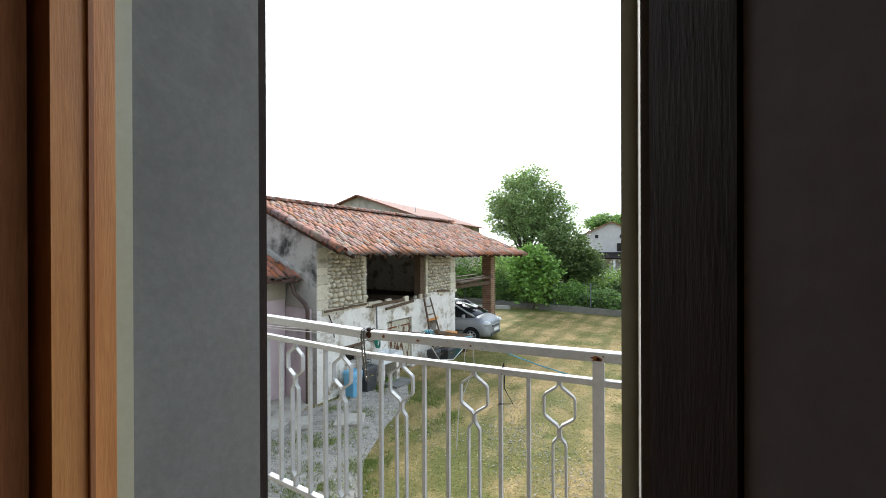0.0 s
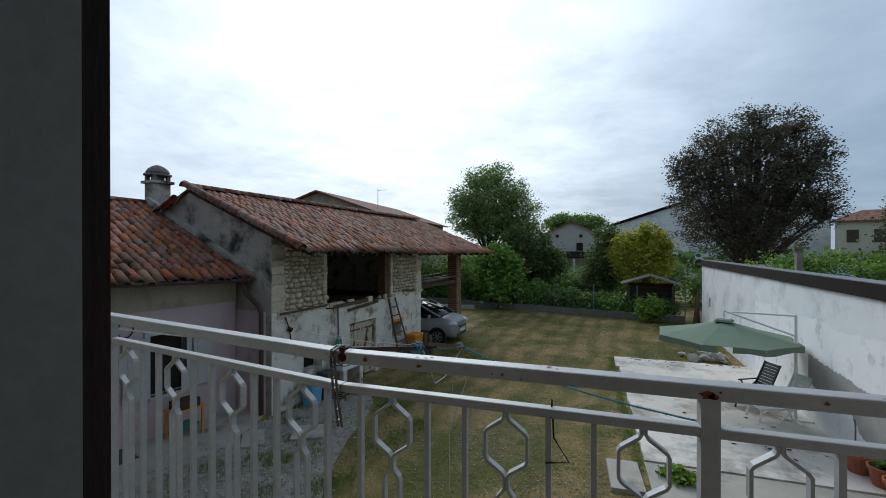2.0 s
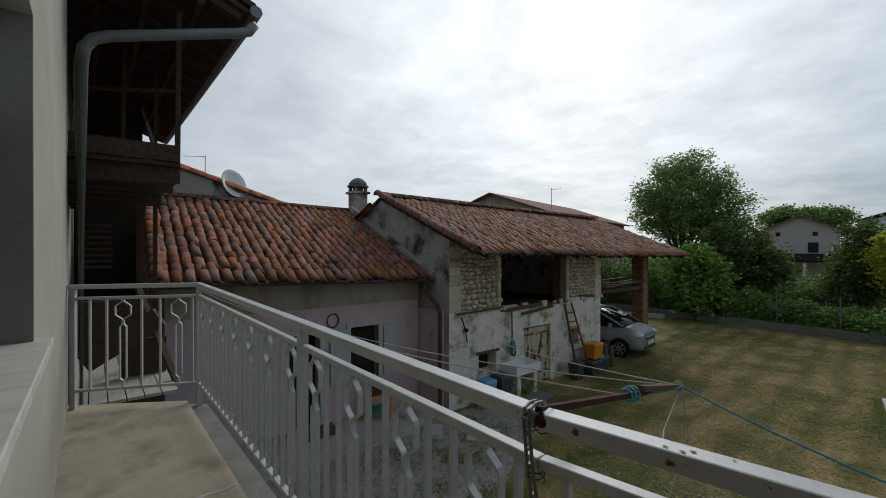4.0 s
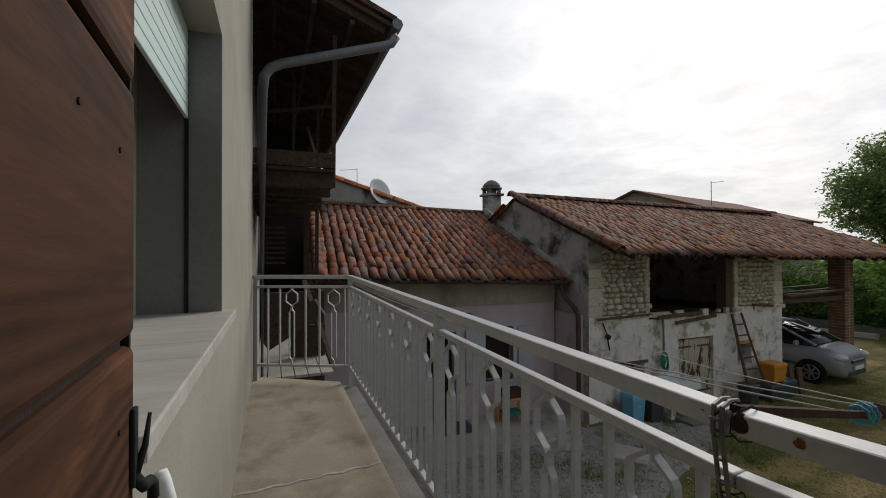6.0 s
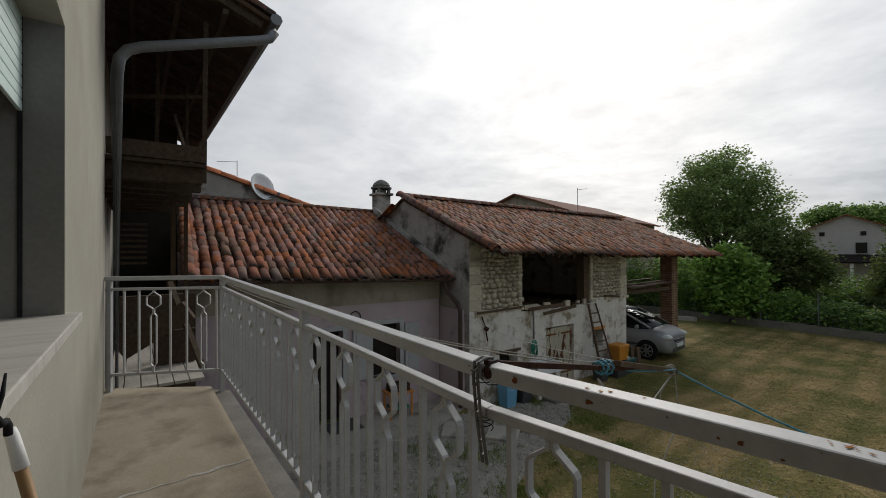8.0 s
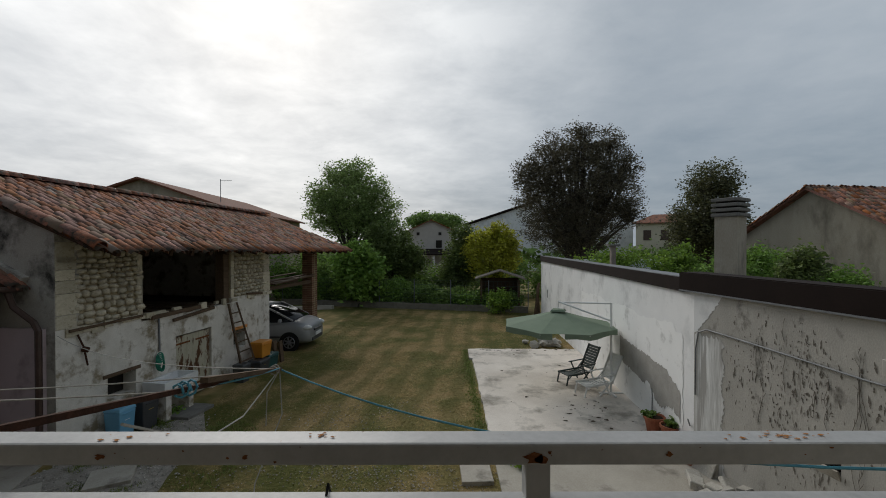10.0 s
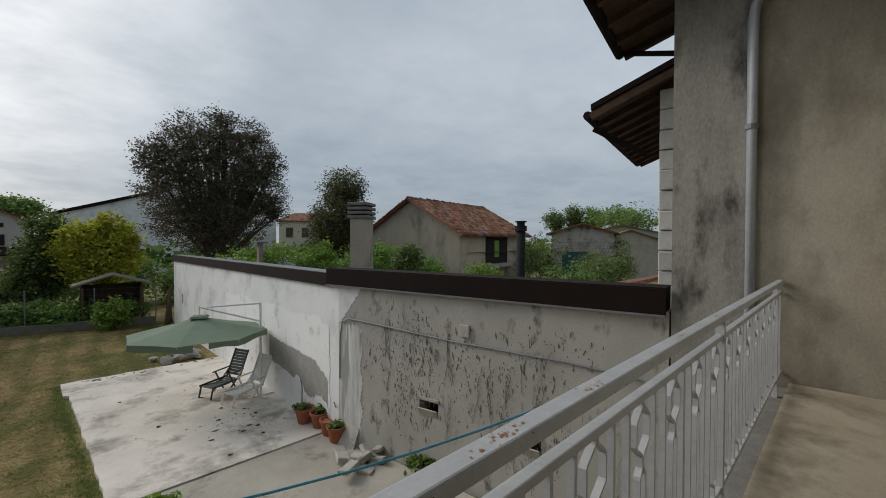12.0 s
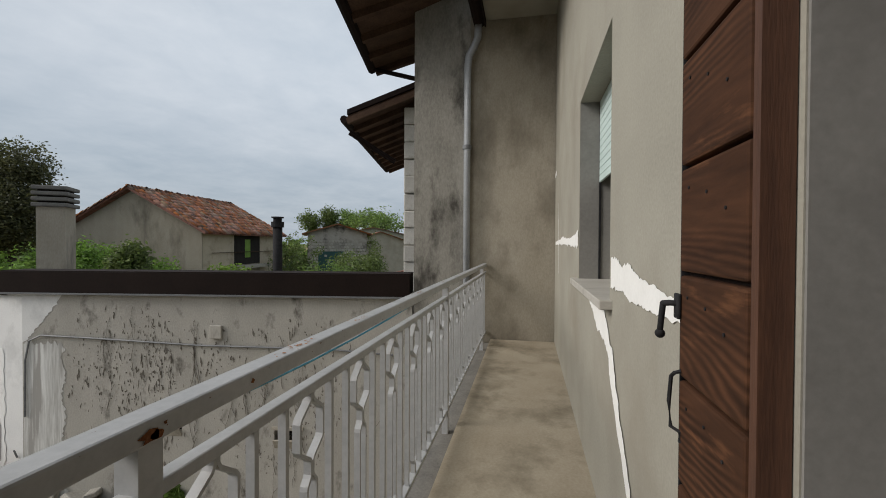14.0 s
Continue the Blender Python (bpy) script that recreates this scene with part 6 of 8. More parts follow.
part("basin", bm, M_WHITEW, sink)
hose = thing("garden_hose", on_barn(0.05, 2.12, 1.18), "coiled green garden hose hanging on the wall", "hose")
for k in range(6):
    bm = bmesh.new(); rr0 = 0.20 - 0.018 * k
    tube(bm, [(0.02 + 0.012 * k, math.sin(i * 0.42) * rr0 * 0.55, math.cos(i * 0.42) * rr0 - 0.02 * k) for i in range(16)], 0.014, 6)
    part("coil", bm, M_HOSE, hose)
bm = bmesh.new(); tube(bm, [(0.04, 0.35, 2.15), (0.05, 0.45, 1.9), (0.05, 0.52, 1.55)], 0.016, 6); tube(bm, [(0.05, 0.42, 1.88), (0.1, 0.5, 1.84)], 0.05, 8)
tagged(part("iron_hook", bm, M_RUSTD), "rusty iron bracket on the barn wall", "bracket").matrix_world = MB
bm = bmesh.new(); tube(bm, [(0.02, 2.15, 2.2), (0.02, 2.17, 1.4)], 0.02, 6)
tagged(part("wall_pipe", bm, M_PIPED), "thin pipe down the barn wall", "pipe").matrix_world = MB

# flat stones and paving
for m, w, d, lab in ((pose(-4.15, 6.88, GZ, 0, 0, 28), 0.62, 0.62, "square pale concrete slab lying on gravel"), (pose(1.72, 7.15, GZ, 0, 0, 2), 0.5, 0.95, "pale concrete slab set in the lawn"), (on_barn(0.7, 2.3, 0), 0.5, 0.8, "dark flat slab in front of the sink"), (pose(-5.0, 6.3, GZ, 0, 0, 40), 0.4, 0.7, "broken pale slab at the edge of the paving")):
    bm = bmesh.new(); box(bm, -w / 2, w / 2, -d / 2, d / 2, -0.02, 0.07, None, 0.008)
    ob = tagged(part("stone_slab", bm, M_PATH if "dark" not in lab else M_SLABEDGE), lab, "slab"); ob.matrix_world = m
bm = bmesh.new(); slab(bm, [MP @ Vector(p) for p in ((0.0, -8, 0.03), (1.7, -8, 0.03), (1.55, -1.0, 0.03), (0.9, 0.2, 0.03), (0, 0.2, 0.03))], (0, 0, -0.06))
tagged(part("paving", bm, M_PATH), "worn concrete paving along the pink house", "pavement", kind="structure")
# gravel: a bed and loose stones
bm = bmesh.new()
gp = [(-5.2, 8.2), (-4.2, 9.6), (-3.6, 8.6), (-3.3, 7.0), (-2.9, 5.6), (-2.0, 4.0), (-1.2, 1.0), (-6.5, 1.0), (-6.9, 4.0), (-6.0, 6.1), (-5.4, 7.2)]
slab(bm, [(x, y, GZ + 0.012) for x, y in gp], (0, 0, -0.03))
tagged(part("gravel_bed", bm, M_GRAVEL), "grey gravel strip before the houses", "gravel", kind="structure")


def scatter_stones(name, pts, smin, smax, mat, label, seed):
    r = random.Random(seed)
    base = [(1, 0, 0), (-1, 0, 0), (0, 1, 0), (0, -1, 0), (0, 0, 0.7), (0, 0, -0.4)]
    fc = [(0, 2, 4), (2, 1, 4), (1, 3, 4), (3, 0, 4), (2, 0, 5), (1, 2, 5), (3, 1, 5), (0, 3, 5)]
    V, F = [], []
    for x, y in pts:
        s = r.uniform(smin, smax); a = r.uniform(0, 6.28)
        o = len(V)
        for bx, by, bz in base:
            k = s * r.uniform(0.7, 1.2)
            V.append((x + (bx * math.cos(a) - by * math.sin(a)) * k, y + (bx * math.sin(a) + by * math.cos(a)) * k, GZ + 0.02 + bz * k))
        F += [tuple(o + i for i in f) for f in fc]
    me = bpy.data.meshes.new(name); me.from_pydata(V, [], F); me.materials.append(mat)
    return tagged(new(name, me), label, "gravel", kind="stuff")


M_PEB = material("pebbles", (0.24, 0.222, 0.19), (0.46, 0.43, 0.385), 0.95, 8, 60, 0.3, spread=0.35, island=True)


def inside(x, y, pg):
    c = False
    for (x0, y0), (x1, y1) in zip(pg, pg[1:] + pg[:1]):
        if (y0 > y) != (y1 > y) and x < (x1 - x0) * (y - y0) / (y1 - y0) + x0:
            c = not c
    return c


rg = random.Random(31)
pts = []
while len(pts) < 5200:
    x, y = rg.uniform(-7, -1), rg.uniform(2.5, 9.6)
    if inside(x + rg.gauss(0, 0.12), y + rg.gauss(0, 0.12), gp):
        pts.append((x, y))
scatter_stones("gravel", pts, 0.010, 0.028, M_PEB, "loose grey gravel", 32)
# bare stony patches in the lawn
pts = [(rg.gauss(cx, sx), rg.gauss(cy, sy)) for cx, cy, sx, sy, n in ((-0.6, 7.6, 0.7, 0.6, 900), (0.6, 6.4, 0.8, 0.6, 900), (-1.2, 9.3, 0.6, 0.35, 200), (0.2, 9.8, 0.4, 0.3, 120), (-2.4, 7.0, 0.5, 0.5, 150)) for _ in range(n)]
scatter_stones("lawn_pebbles", pts, 0.006, 0.020, M_PEB, "pale pebbles on bare patches of the lawn", 33)


def rock_mesh(seed, mat):
    r = random.Random(seed)
    bm = bmesh.new()
    bmesh.ops.create_icosphere(bm, subdivisions=1, radius=0.5)
    for v in bm.verts:
        v.co *= r.uniform(0.65, 1.1)
    return link_mesh("rock", bm, mat)


ROCKS = [rock_mesh(k, M_ROCK) for k in range(5)]
for k in range(16):
    x = 4.25 + rg.uniform(0, 1.35)
    ob = new("rock", rg.choice(ROCKS)); s = rg.uniform(0.26, 0.48)
    ob.matrix_world = pose(x, 15.75 + rg.uniform(-0.3, 0.3), GZ + s * 0.3, rg.uniform(0, 90), 0, rg.uniform(0, 360)) @ Matrix.Diagonal((s * 1.2, s, s * 0.8, 1))
    tagged(ob, "pale rough field stone heaped at the patio's edge", "rock", "heap of stones")


def rubble(m, w, d, h, seed, label):
    r = random.Random(seed)
    bm = bmesh.new(); vs = box(bm, -w / 2, w / 2, -d / 2, d / 2, 0, h)
    for v in vs:
        v.co.x *= r.uniform(0.75, 1.1); v.co.y *= r.uniform(0.75, 1.1)
    bmesh.ops.bevel(bm, geom=bm.edges[:], offset=0.012, segments=1, affect="EDGES")
    ob = tagged(part("concrete_rubble", bm, M_ROCK), label, "rubble", "heap of rubble"); ob.matrix_world = m


rubble(pose(5.48, 7.02, GZ + 0.02, 0, -66, 10), 0.85, 0.55, 0.10, 1, "broken concrete slab leaning on the wall beside flower pots")
for k in range(14):
    rubble(pose(5.25 + rg.gauss(0, 0.22), 6.25 + rg.gauss(0, 0.24), GZ + 0.04 + 0.05 * (k % 3), rg.uniform(-18, 18), rg.uniform(-18, 18), rg.uniform(0, 180)), rg.uniform(0.15, 0.48), rg.uniform(0.12, 0.36), rg.uniform(0.05, 0.12), 40 + k, "broken piece of grey concrete on the rubble heap")


# ---------------------------------------------------------------- foliage
def leaf_mesh(name, blobs, count, size, mat, seed, clump=0.0, flat=0.5, per=28, core=0.2):
    """Many small leaves in clumps spread over ellipsoids (x, y, z, rx, ry, rz)."""
    r = np.random.RandomState(seed)
    vol = np.array([b[3] * b[4] * b[5] for b in blobs]) ** 0.8
    nc = max(1, count // per)
    pick = r.choice(len(blobs), nc, p=vol / vol.sum())
    B = np.array(blobs)[pick]
    d = r.normal(size=(nc, 3)); d /= np.linalg.norm(d, axis=1)[:, None]
    rad = r.uniform(0.35, 1.0, nc) ** 0.55
    inner = r.uniform(size=nc) < core
    rad[inner] *= 0.5
    C = B[:, :3] + d * B[:, 3:6] * rad[:, None]
    cl = clump or float(np.mean(B[:, 3:6])) * 0.16
    idx = np.repeat(np.arange(nc), per)
    P = C[idx] + r.normal(size=(nc * per, 3)) * cl * np.array([1, 1, 0.75])
    n = len(P)
    u = r.normal(size=(n, 3)); u[:, 2] *= flat; u /= np.linalg.norm(u, axis=1)[:, None]
    w = np.cross(u, r.normal(size=(n, 3))); w /= np.linalg.norm(w, axis=1)[:, None] + 1e-9
    s = size * r.uniform(0.6, 1.3, n)[:, None] * np.where(inner[idx], 1.8, 1.0)[:, None]
    V = np.stack([P - u * s * 0.5, P + w * s * 0.28, P + u * s * 0.5, P - w * s * 0.28], 1).reshape(-1, 3)
    F = np.arange(n * 4).reshape(-1, 4)
    me = bpy.data.meshes.new(name)
    me.from_pydata(V.tolist(), [], F.tolist())
    me.materials.append(mat)
    return me


def leaf_mat(name, a, b, spread=0.45):
    mt = material(name, tuple(1.75 * c for c in a), tuple(1.75 * c for c in b), 0.6, 0.6, 3.0, 0.0, spread=spread, island=True)
    N, L = mt.node_tree.nodes, mt.node_tree.links
    bs = N["Principled BSDF"]
    tr = N.new("ShaderNodeBsdfTranslucent")
    L.new(bs.inputs["Base Color"].links[0].from_socket, tr.inputs["Color"])
    mx = N.new("ShaderNodeMixShader")
    mx.inputs[0].default_value = 0.4
    L.new(bs.outputs[0], mx.inputs[1]); L.new(tr.outputs[0], mx.inputs[2])
    L.new(mx.outputs[0], N["Material Output"].inputs[0])
    return mt


M_LEAF = leaf_mat("mid_green_leaves", (0.066, 0.112, 0.024), (0.12, 0.178, 0.042))
M_LEAFD = leaf_mat("dark_green_leaves", (0.052, 0.076, 0.021), (0.098, 0.128, 0.034))
M_LEAFP = leaf_mat("dark_purple_leaves", (0.038, 0.035, 0.022), (0.078, 0.068, 0.042))
M_LEAFR = leaf_mat("reddish_dark_leaves", (0.036, 0.042, 0.018), (0.070, 0.070, 0.030))
M_LEAFY = leaf_mat("yellow_green_leaves", (0.175, 0.185, 0.016), (0.29, 0.285, 0.033))
M_LEAFB = leaf_mat("bright_green_leaves", (0.085, 0.145, 0.019), (0.14, 0.205, 0.030))
M_LEAFG = leaf_mat("fresh_green_leaves", (0.085, 0.15, 0.024), (0.145, 0.23, 0.045))
M_LEAFT = leaf_mat("soft_green_leaves", (0.10, 0.145, 0.042), (0.17, 0.225, 0.075))
M_BARK = material("grey_bark", (0.05, 0.042, 0.034), (0.10, 0.085, 0.07), 0.95, 6, 40, 0.5)


def tree(name, base, trunk_h, r0, blobs, count, size, mat, label, seed, limbs=9, clump=0.0, cat="tree", core=0.12):
    """A tapered trunk that forks into limbs reaching into a crown of leaf clumps."""
    t = thing(name, Matrix.Translation(base), label, cat)
    r = random.Random(seed)
    bm = bmesh.new()
    top = Vector((r.uniform(-.15, .15), r.uniform(-.15, .15), trunk_h))
    tube(bm, [(0, 0, -0.1), top * 0.5 + Vector((r.uniform(-.1, .1), 0, 0)), top], r0, 8, r0 * 0.7)
    for k in range(limbs):
        b = r.choice(blobs)
        e = Vector((b[0] + r.uniform(-.7, .7) * b[3], b[1] + r.uniform(-.7, .7) * b[4], b[2] + r.uniform(-.2, .8) * b[5]))
        s0 = top * r.uniform(0.75, 1.0)
        mid = s0.lerp(e, 0.5) + Vector((r.uniform(-.3, .3), r.uniform(-.3, .3), r.uniform(0, .5)))
        tube(bm, [s0, mid, e], r0 * 0.42, 6, r0 * 0.06)
        for q in range(3):
            e2 = mid.lerp(e, r.uniform(0.1, .8)) ; e3 = e2 + Vector((r.uniform(-1, 1) * b[3], r.uniform(-1, 1) * b[4], r.uniform(0, .8) * b[5])) * 0.5
            tube(bm, [e2, e3], r0 * 0.14, 5, r0 * 0.03)
    part("trunk", bm, M_BARK, t)
    ob = new("crown", leaf_mesh("crown", blobs, count, size, mat, seed, clump, core=core)); ob.parent = t
    return t


def shrub(name, base, blobs, count, size, mat, label, seed, clump=0.0, cat="bush"):
    t = thing(name, Matrix.Translation(base), label, cat)
    r = random.Random(seed)
    bm = bmesh.new()
    for k in range(7):
        b = r.choice(blobs)
        tube(bm, [(r.uniform(-.1, .1), r.uniform(-.1, .1), -0.05), (b[0] * 0.5, b[1] * 0.5, b[2] * 0.5), (b[0] + r.uniform(-.5, .5) * b[3], b[1], b[2] + r.uniform(-.2, .6) * b[5])], 0.03, 5, 0.008)
    part("stem", bm, M_BARK, t)
    ob = new("foliage", leaf_mesh("foliage", blobs, count, size, mat, seed, clump)); ob.parent = t
    return t


# flower pots
def pot(m, r, h, label, plant, seed):
    t = thing("flower_pot", m, label, "flower pot", "pots along the wall")
    bm = bmesh.new()
    prof = [(r * 0.68, 0), (r * 0.95, h * 0.82), (r * 1.06, h * 0.83), (r * 1.08, h), (r * 0.96, h), (r * 0.9, h * 0.86)]
    rings = [[bm.verts.new((math.cos(k * math.pi / 8) * a, math.sin(k * math.pi / 8) * a, z)) for k in range(16)] for a, z in prof]
    for a, b in zip(rings, rings[1:]):
        for k in range(16):
            bm.faces.new((a[k], a[(k + 1) % 16], b[(k + 1) % 16], b[k]))
    bm.faces.new(rings[0][::-1])
    part("pot", bm, M_TERRA, t, smooth=False)
    bm = bmesh.new(); tube(bm, [(0, 0, h * 0.8), (0, 0, h * 0.87)], r * 0.92, 16); part("soil", bm, M_SOIL if plant else M_TERRA, t)
    if plant:
        ob = new("plant", leaf_mesh("plant", plant, 260, 0.06, M_LEAF, seed, 0.03)); ob.parent = t


pot(pose(5.36, 8.42, GZ + 0.07), 0.19, 0.31, "terracotta pot with drooping green plant", [(-0.05, 0, 0.34, 0.17, 0.17, 0.05), (-0.2, 0.1, 0.28, 0.06, 0.1, 0.1)], 1)
pot(pose(5.47, 8.02, GZ + 0.07), 0.18, 0.30, "terracotta pot with an upright green plant", [(0, 0, 0.36, 0.12, 0.12, 0.06), (0, 0, 0.48, 0.06, 0.06, 0.12)], 2)
pot(pose(5.46, 7.62, GZ + 0.045), 0.185, 0.30, "terracotta pot with a saucer for a lid", None, 3)
pot(pose(5.40, 7.28, GZ + 0.045), 0.175, 0.29, "terracotta pot with low green plants", [(0, 0, 0.31, 0.14, 0.14, 0.03)], 4)


# sun umbrella on a cantilever pole
umb = thing("cantilever_umbrella", Matrix(), "open sage green garden umbrella hung from a white pole", "umbrella")
UC = Vector((4.21, 11.15, -0.40)); UR = 1.46; UZ = -0.76
bm = bmesh.new()
n = 8
rim = [UC + Vector((math.cos(math.tau * (k + 0.3) / n) * UR, math.sin(math.tau * (k + 0.3) / n) * UR, UZ - UC.z)) for k in range(n)]
vr, vm, vv = [], [], []
for k in range(n):
    a, b = rim[k], rim[(k + 1) % n]
    for j in range(4):
        p = a.lerp(b, j / 4)
        bow = 1 - 0.012 * math.sin(math.pi * j / 4)
        p = Vector((UC.x + (p.x - UC.x) * bow, UC.y + (p.y - UC.y) * bow, p.z + 0.008 * math.sin(math.pi * j / 4)))
        vr.append(bm.verts.new(p))
        q = UC.lerp(p, 0.5) + Vector((0, 0, -0.02))
        vm.append(bm.verts.new(q))
        vv.append(bm.verts.new(p + Vector((0, 0, -0.13 - 0.02 * math.sin(j * 1.57)))))
c = bm.verts.new(UC)
N4 = len(vr)
for k in range(N4):
    k2 = (k + 1) % N4
    bm.faces.new((c, vm[k], vm[k2]))
    bm.faces.new((vm[k], vr[k], vr[k2], vm[k2]))
    if k % 8 != 5:
        bm.faces.new((vr[k], vv[k], vv[k2], vr[k2]))
canopy = part("canopy", bm, M_CANVAS, umb, "sage green canvas")
md = canopy.modifiers.new("thick", "SOLIDIFY"); md.thickness = 0.006
bm = bmesh.new(); bmesh.ops.create_cone(bm, cap_ends=True, segments=4, radius1=0.26, radius2=0.20, depth=0.045, matrix=Matrix.Translation(UC + Vector((0, 0, 0.0))) @ pose(0, 0, 0, 0, 0, 20))
part("vent", bm, M_CANVAS, canopy)
for k in range(n):
    bm = bmesh.new(); bar(bm, UC + Vector((0, 0, -0.05)), rim[k] + Vector((0, 0, -0.03)), 0.018, 0.018); part("rib", bm, M_WPLAST, umb)
PT = Vector((5.36, 10.55, GZ + 0.07))
bm = bmesh.new(); tube(bm, [PT, PT + Vector((0, 0, 2.25))], 0.028, 10); part("pole", bm, M_WPLAST, umb)
bm = bmesh.new(); tube(bm, [PT + Vector((0, 0, 2.23)), UC + Vector((0.15, 0, 0.20))], 0.02, 8); part("upper_arm", bm, M_WPLAST, umb)
bm = bmesh.new(); tube(bm, [PT + Vector((0, 0, 1.80)), UC + Vector((0.0, 0, 0.22)), UC + Vector((0, 0, 0.05))], 0.02, 8); part("lower_arm", bm, M_WPLAST, umb)
bm = bmesh.new(); box(bm, -0.3, 0.3, -0.03, 0.03, 0, 0.03, Matrix.Translation(PT)); box(bm, -0.03, 0.03, -0.3, 0.3, 0.001, 0.031, Matrix.Translation(PT)); part("foot", bm, M_WPLAST, umb)


# reclining garden chairs
def lounger(m, mat, label):
    t = thing("garden_lounger", m, label, "lounger", "garden loungers")
    for k in range(9):
        bm = bmesh.new(); y = -0.05 + 0.105 * k
        box(bm, 0, 0.085, -0.27, 0.27, -0.012, 0.012, pose(y, 0, 0.33 + 0.05 * (k / 8) - 0.04 * math.sin(k / 8 * 3), 0, -2, 0), 0.006); part("seat_slat", bm, mat, t)
    for k in range(9):
        bm = bmesh.new(); f = 0.06 + 0.105 * k
        box(bm, -0.012, 0.012, -0.27, 0.27, 0, 0.085, pose(0.90 + f * 0.36, 0, 0.40 + f * 0.80, 0, 24, 0), 0.006); part("back_slat", bm, mat, t)
    for s in (-1, 1):
        bm = bmesh.new(); bar(bm, (-0.06, s * 0.28, 0.34), (0.92, s * 0.28, 0.39), 0.035, 0.05); part("side_rail", bm, mat, t)
        bm = bmesh.new(); bar(bm, (0.88, s * 0.28, 0.36), (1.26, s * 0.28, 1.21), 0.035, 0.05); part("back_rail", bm, mat, t)
        bm = bmesh.new(); bar(bm, (0.42, s * 0.32, 0.62), (1.02, s * 0.32, 0.66), 0.05, 0.03); part("armrest", bm, mat, t)
        bm = bmesh.new(); bar(bm, (0.50, s * 0.31, 0.62), (0.78, s * 0.31, 0.02), 0.04, 0.035); part("front_leg", bm, mat, t)
        bm = bmesh.new(); bar(bm, (0.98, s * 0.30, 0.60), (0.42, s * 0.30, 0.02), 0.04, 0.035); part("rear_leg", bm, mat, t)
        bm = bmesh.new(); bar(bm, (-0.02, s * 0.26, 0.33), (-0.10, s * 0.26, 0.0), 0.04, 0.035); part("foot_leg", bm, mat, t)
    return t


lounger(pose(4.42, 11.30, GZ + 0.07, 0, 0, 20) @ Matrix.Scale(0.78, 4), M_GPLAST, "dark green slatted plastic lounger with raised back on the patio")
lounger(pose(4.62, 10.45, GZ + 0.07, 0, 0, 16) @ Matrix.Scale(0.78, 4), M_WPLAST, "white slatted plastic lounger with raised back on the patio")

# ---------------------------------------------------------------- the car
M_SILVER = material("silver_car_paint", (0.27, 0.28, 0.29), (0.30, 0.31, 0.32), 0.42, 2, 30, 0.0, metal=0.35)
M_CARG = material("dark_car_glass", (0.008, 0.009, 0.010), (0.012, 0.013, 0.014), 0.05, 2, 30, 0.0)
M_CARG.node_tree.nodes["Principled BSDF"].inputs["Specular IOR Level"].default_value = 0.2
M_TYRE = material("tyre_rubber", (0.012, 0.012, 0.012), (0.022, 0.022, 0.022), 0.85, 8, 60, 0.2)
M_RIM = material("alloy_rim", (0.22, 0.22, 0.23), (0.28, 0.28, 0.29), 0.4, 5, 40, 0.1, metal=0.6)
M_LAMP = material("headlamp_glass", (0.55, 0.56, 0.55), (0.62, 0.63, 0.62), 0.1, 5, 40, 0.0)
car = thing("car", axes((-3.50, 15.86, GZ), Vector((1, -0.06, 0))), "silver compact family car parked nose out beside the barn", "car")


def car_loft(bm, secs):
    rings = []
    for x, pts in secs:
        rings.append([bm.verts.new((x, y, z)) for y, z in pts] + [bm.verts.new((x, -y, z)) for y, z in reversed(pts) if y > 1e-4])
    k = len(rings[0])
    for a, b in zip(rings, rings[1:]):
        for i in range(k):
            bm.faces.new((a[i], a[(i + 1) % k], b[(i + 1) % k], b[i]))
    bm.faces.new(rings[0]); bm.faces.new(rings[-1][::-1])
    bmesh.ops.recalc_face_normals(bm, faces=bm.faces)


def sec(hw, zt, zb=0.24):
    return [(0.0, zb), (hw * 0.9, zb), (hw, zb + 0.14), (hw * 1.0, zb + (zt - zb) * 0.62), (hw * 0.95, zt - 0.05), (hw * 0.78, zt), (0.0, zt + 0.03)]


bm = bmesh.new()
car_loft(bm, [(0.0, sec(0.60, 0.70, 0.28)), (-0.05, sec(0.74, 0.84, 0.25)), (-0.16, sec(0.84, 0.93, 0.23)), (-0.36, sec(0.88, 1.01)), (-0.62, sec(0.895, 1.07)), (-1.3, sec(0.90, 1.06)), (-2.4, sec(0.905, 1.02)), (-3.6, sec(0.895, 1.03)), (-4.1, sec(0.84, 1.0)), (-4.26, sec(0.74, 0.82, 0.32))])
body = part("body", bm, M_SILVER, car, smooth=True)
mdb = body.modifiers.new("round", "SUBSURF"); mdb.levels = mdb.render_levels = 1


def gsec(hb, ht, zb, zt):
    return [(0.0, zb), (hb, zb), (hb * 0.96 + ht * 0.04, zb + 0.04), (ht, zt - 0.05), (ht * 0.9, zt), (0.0, zt + 0.012)]


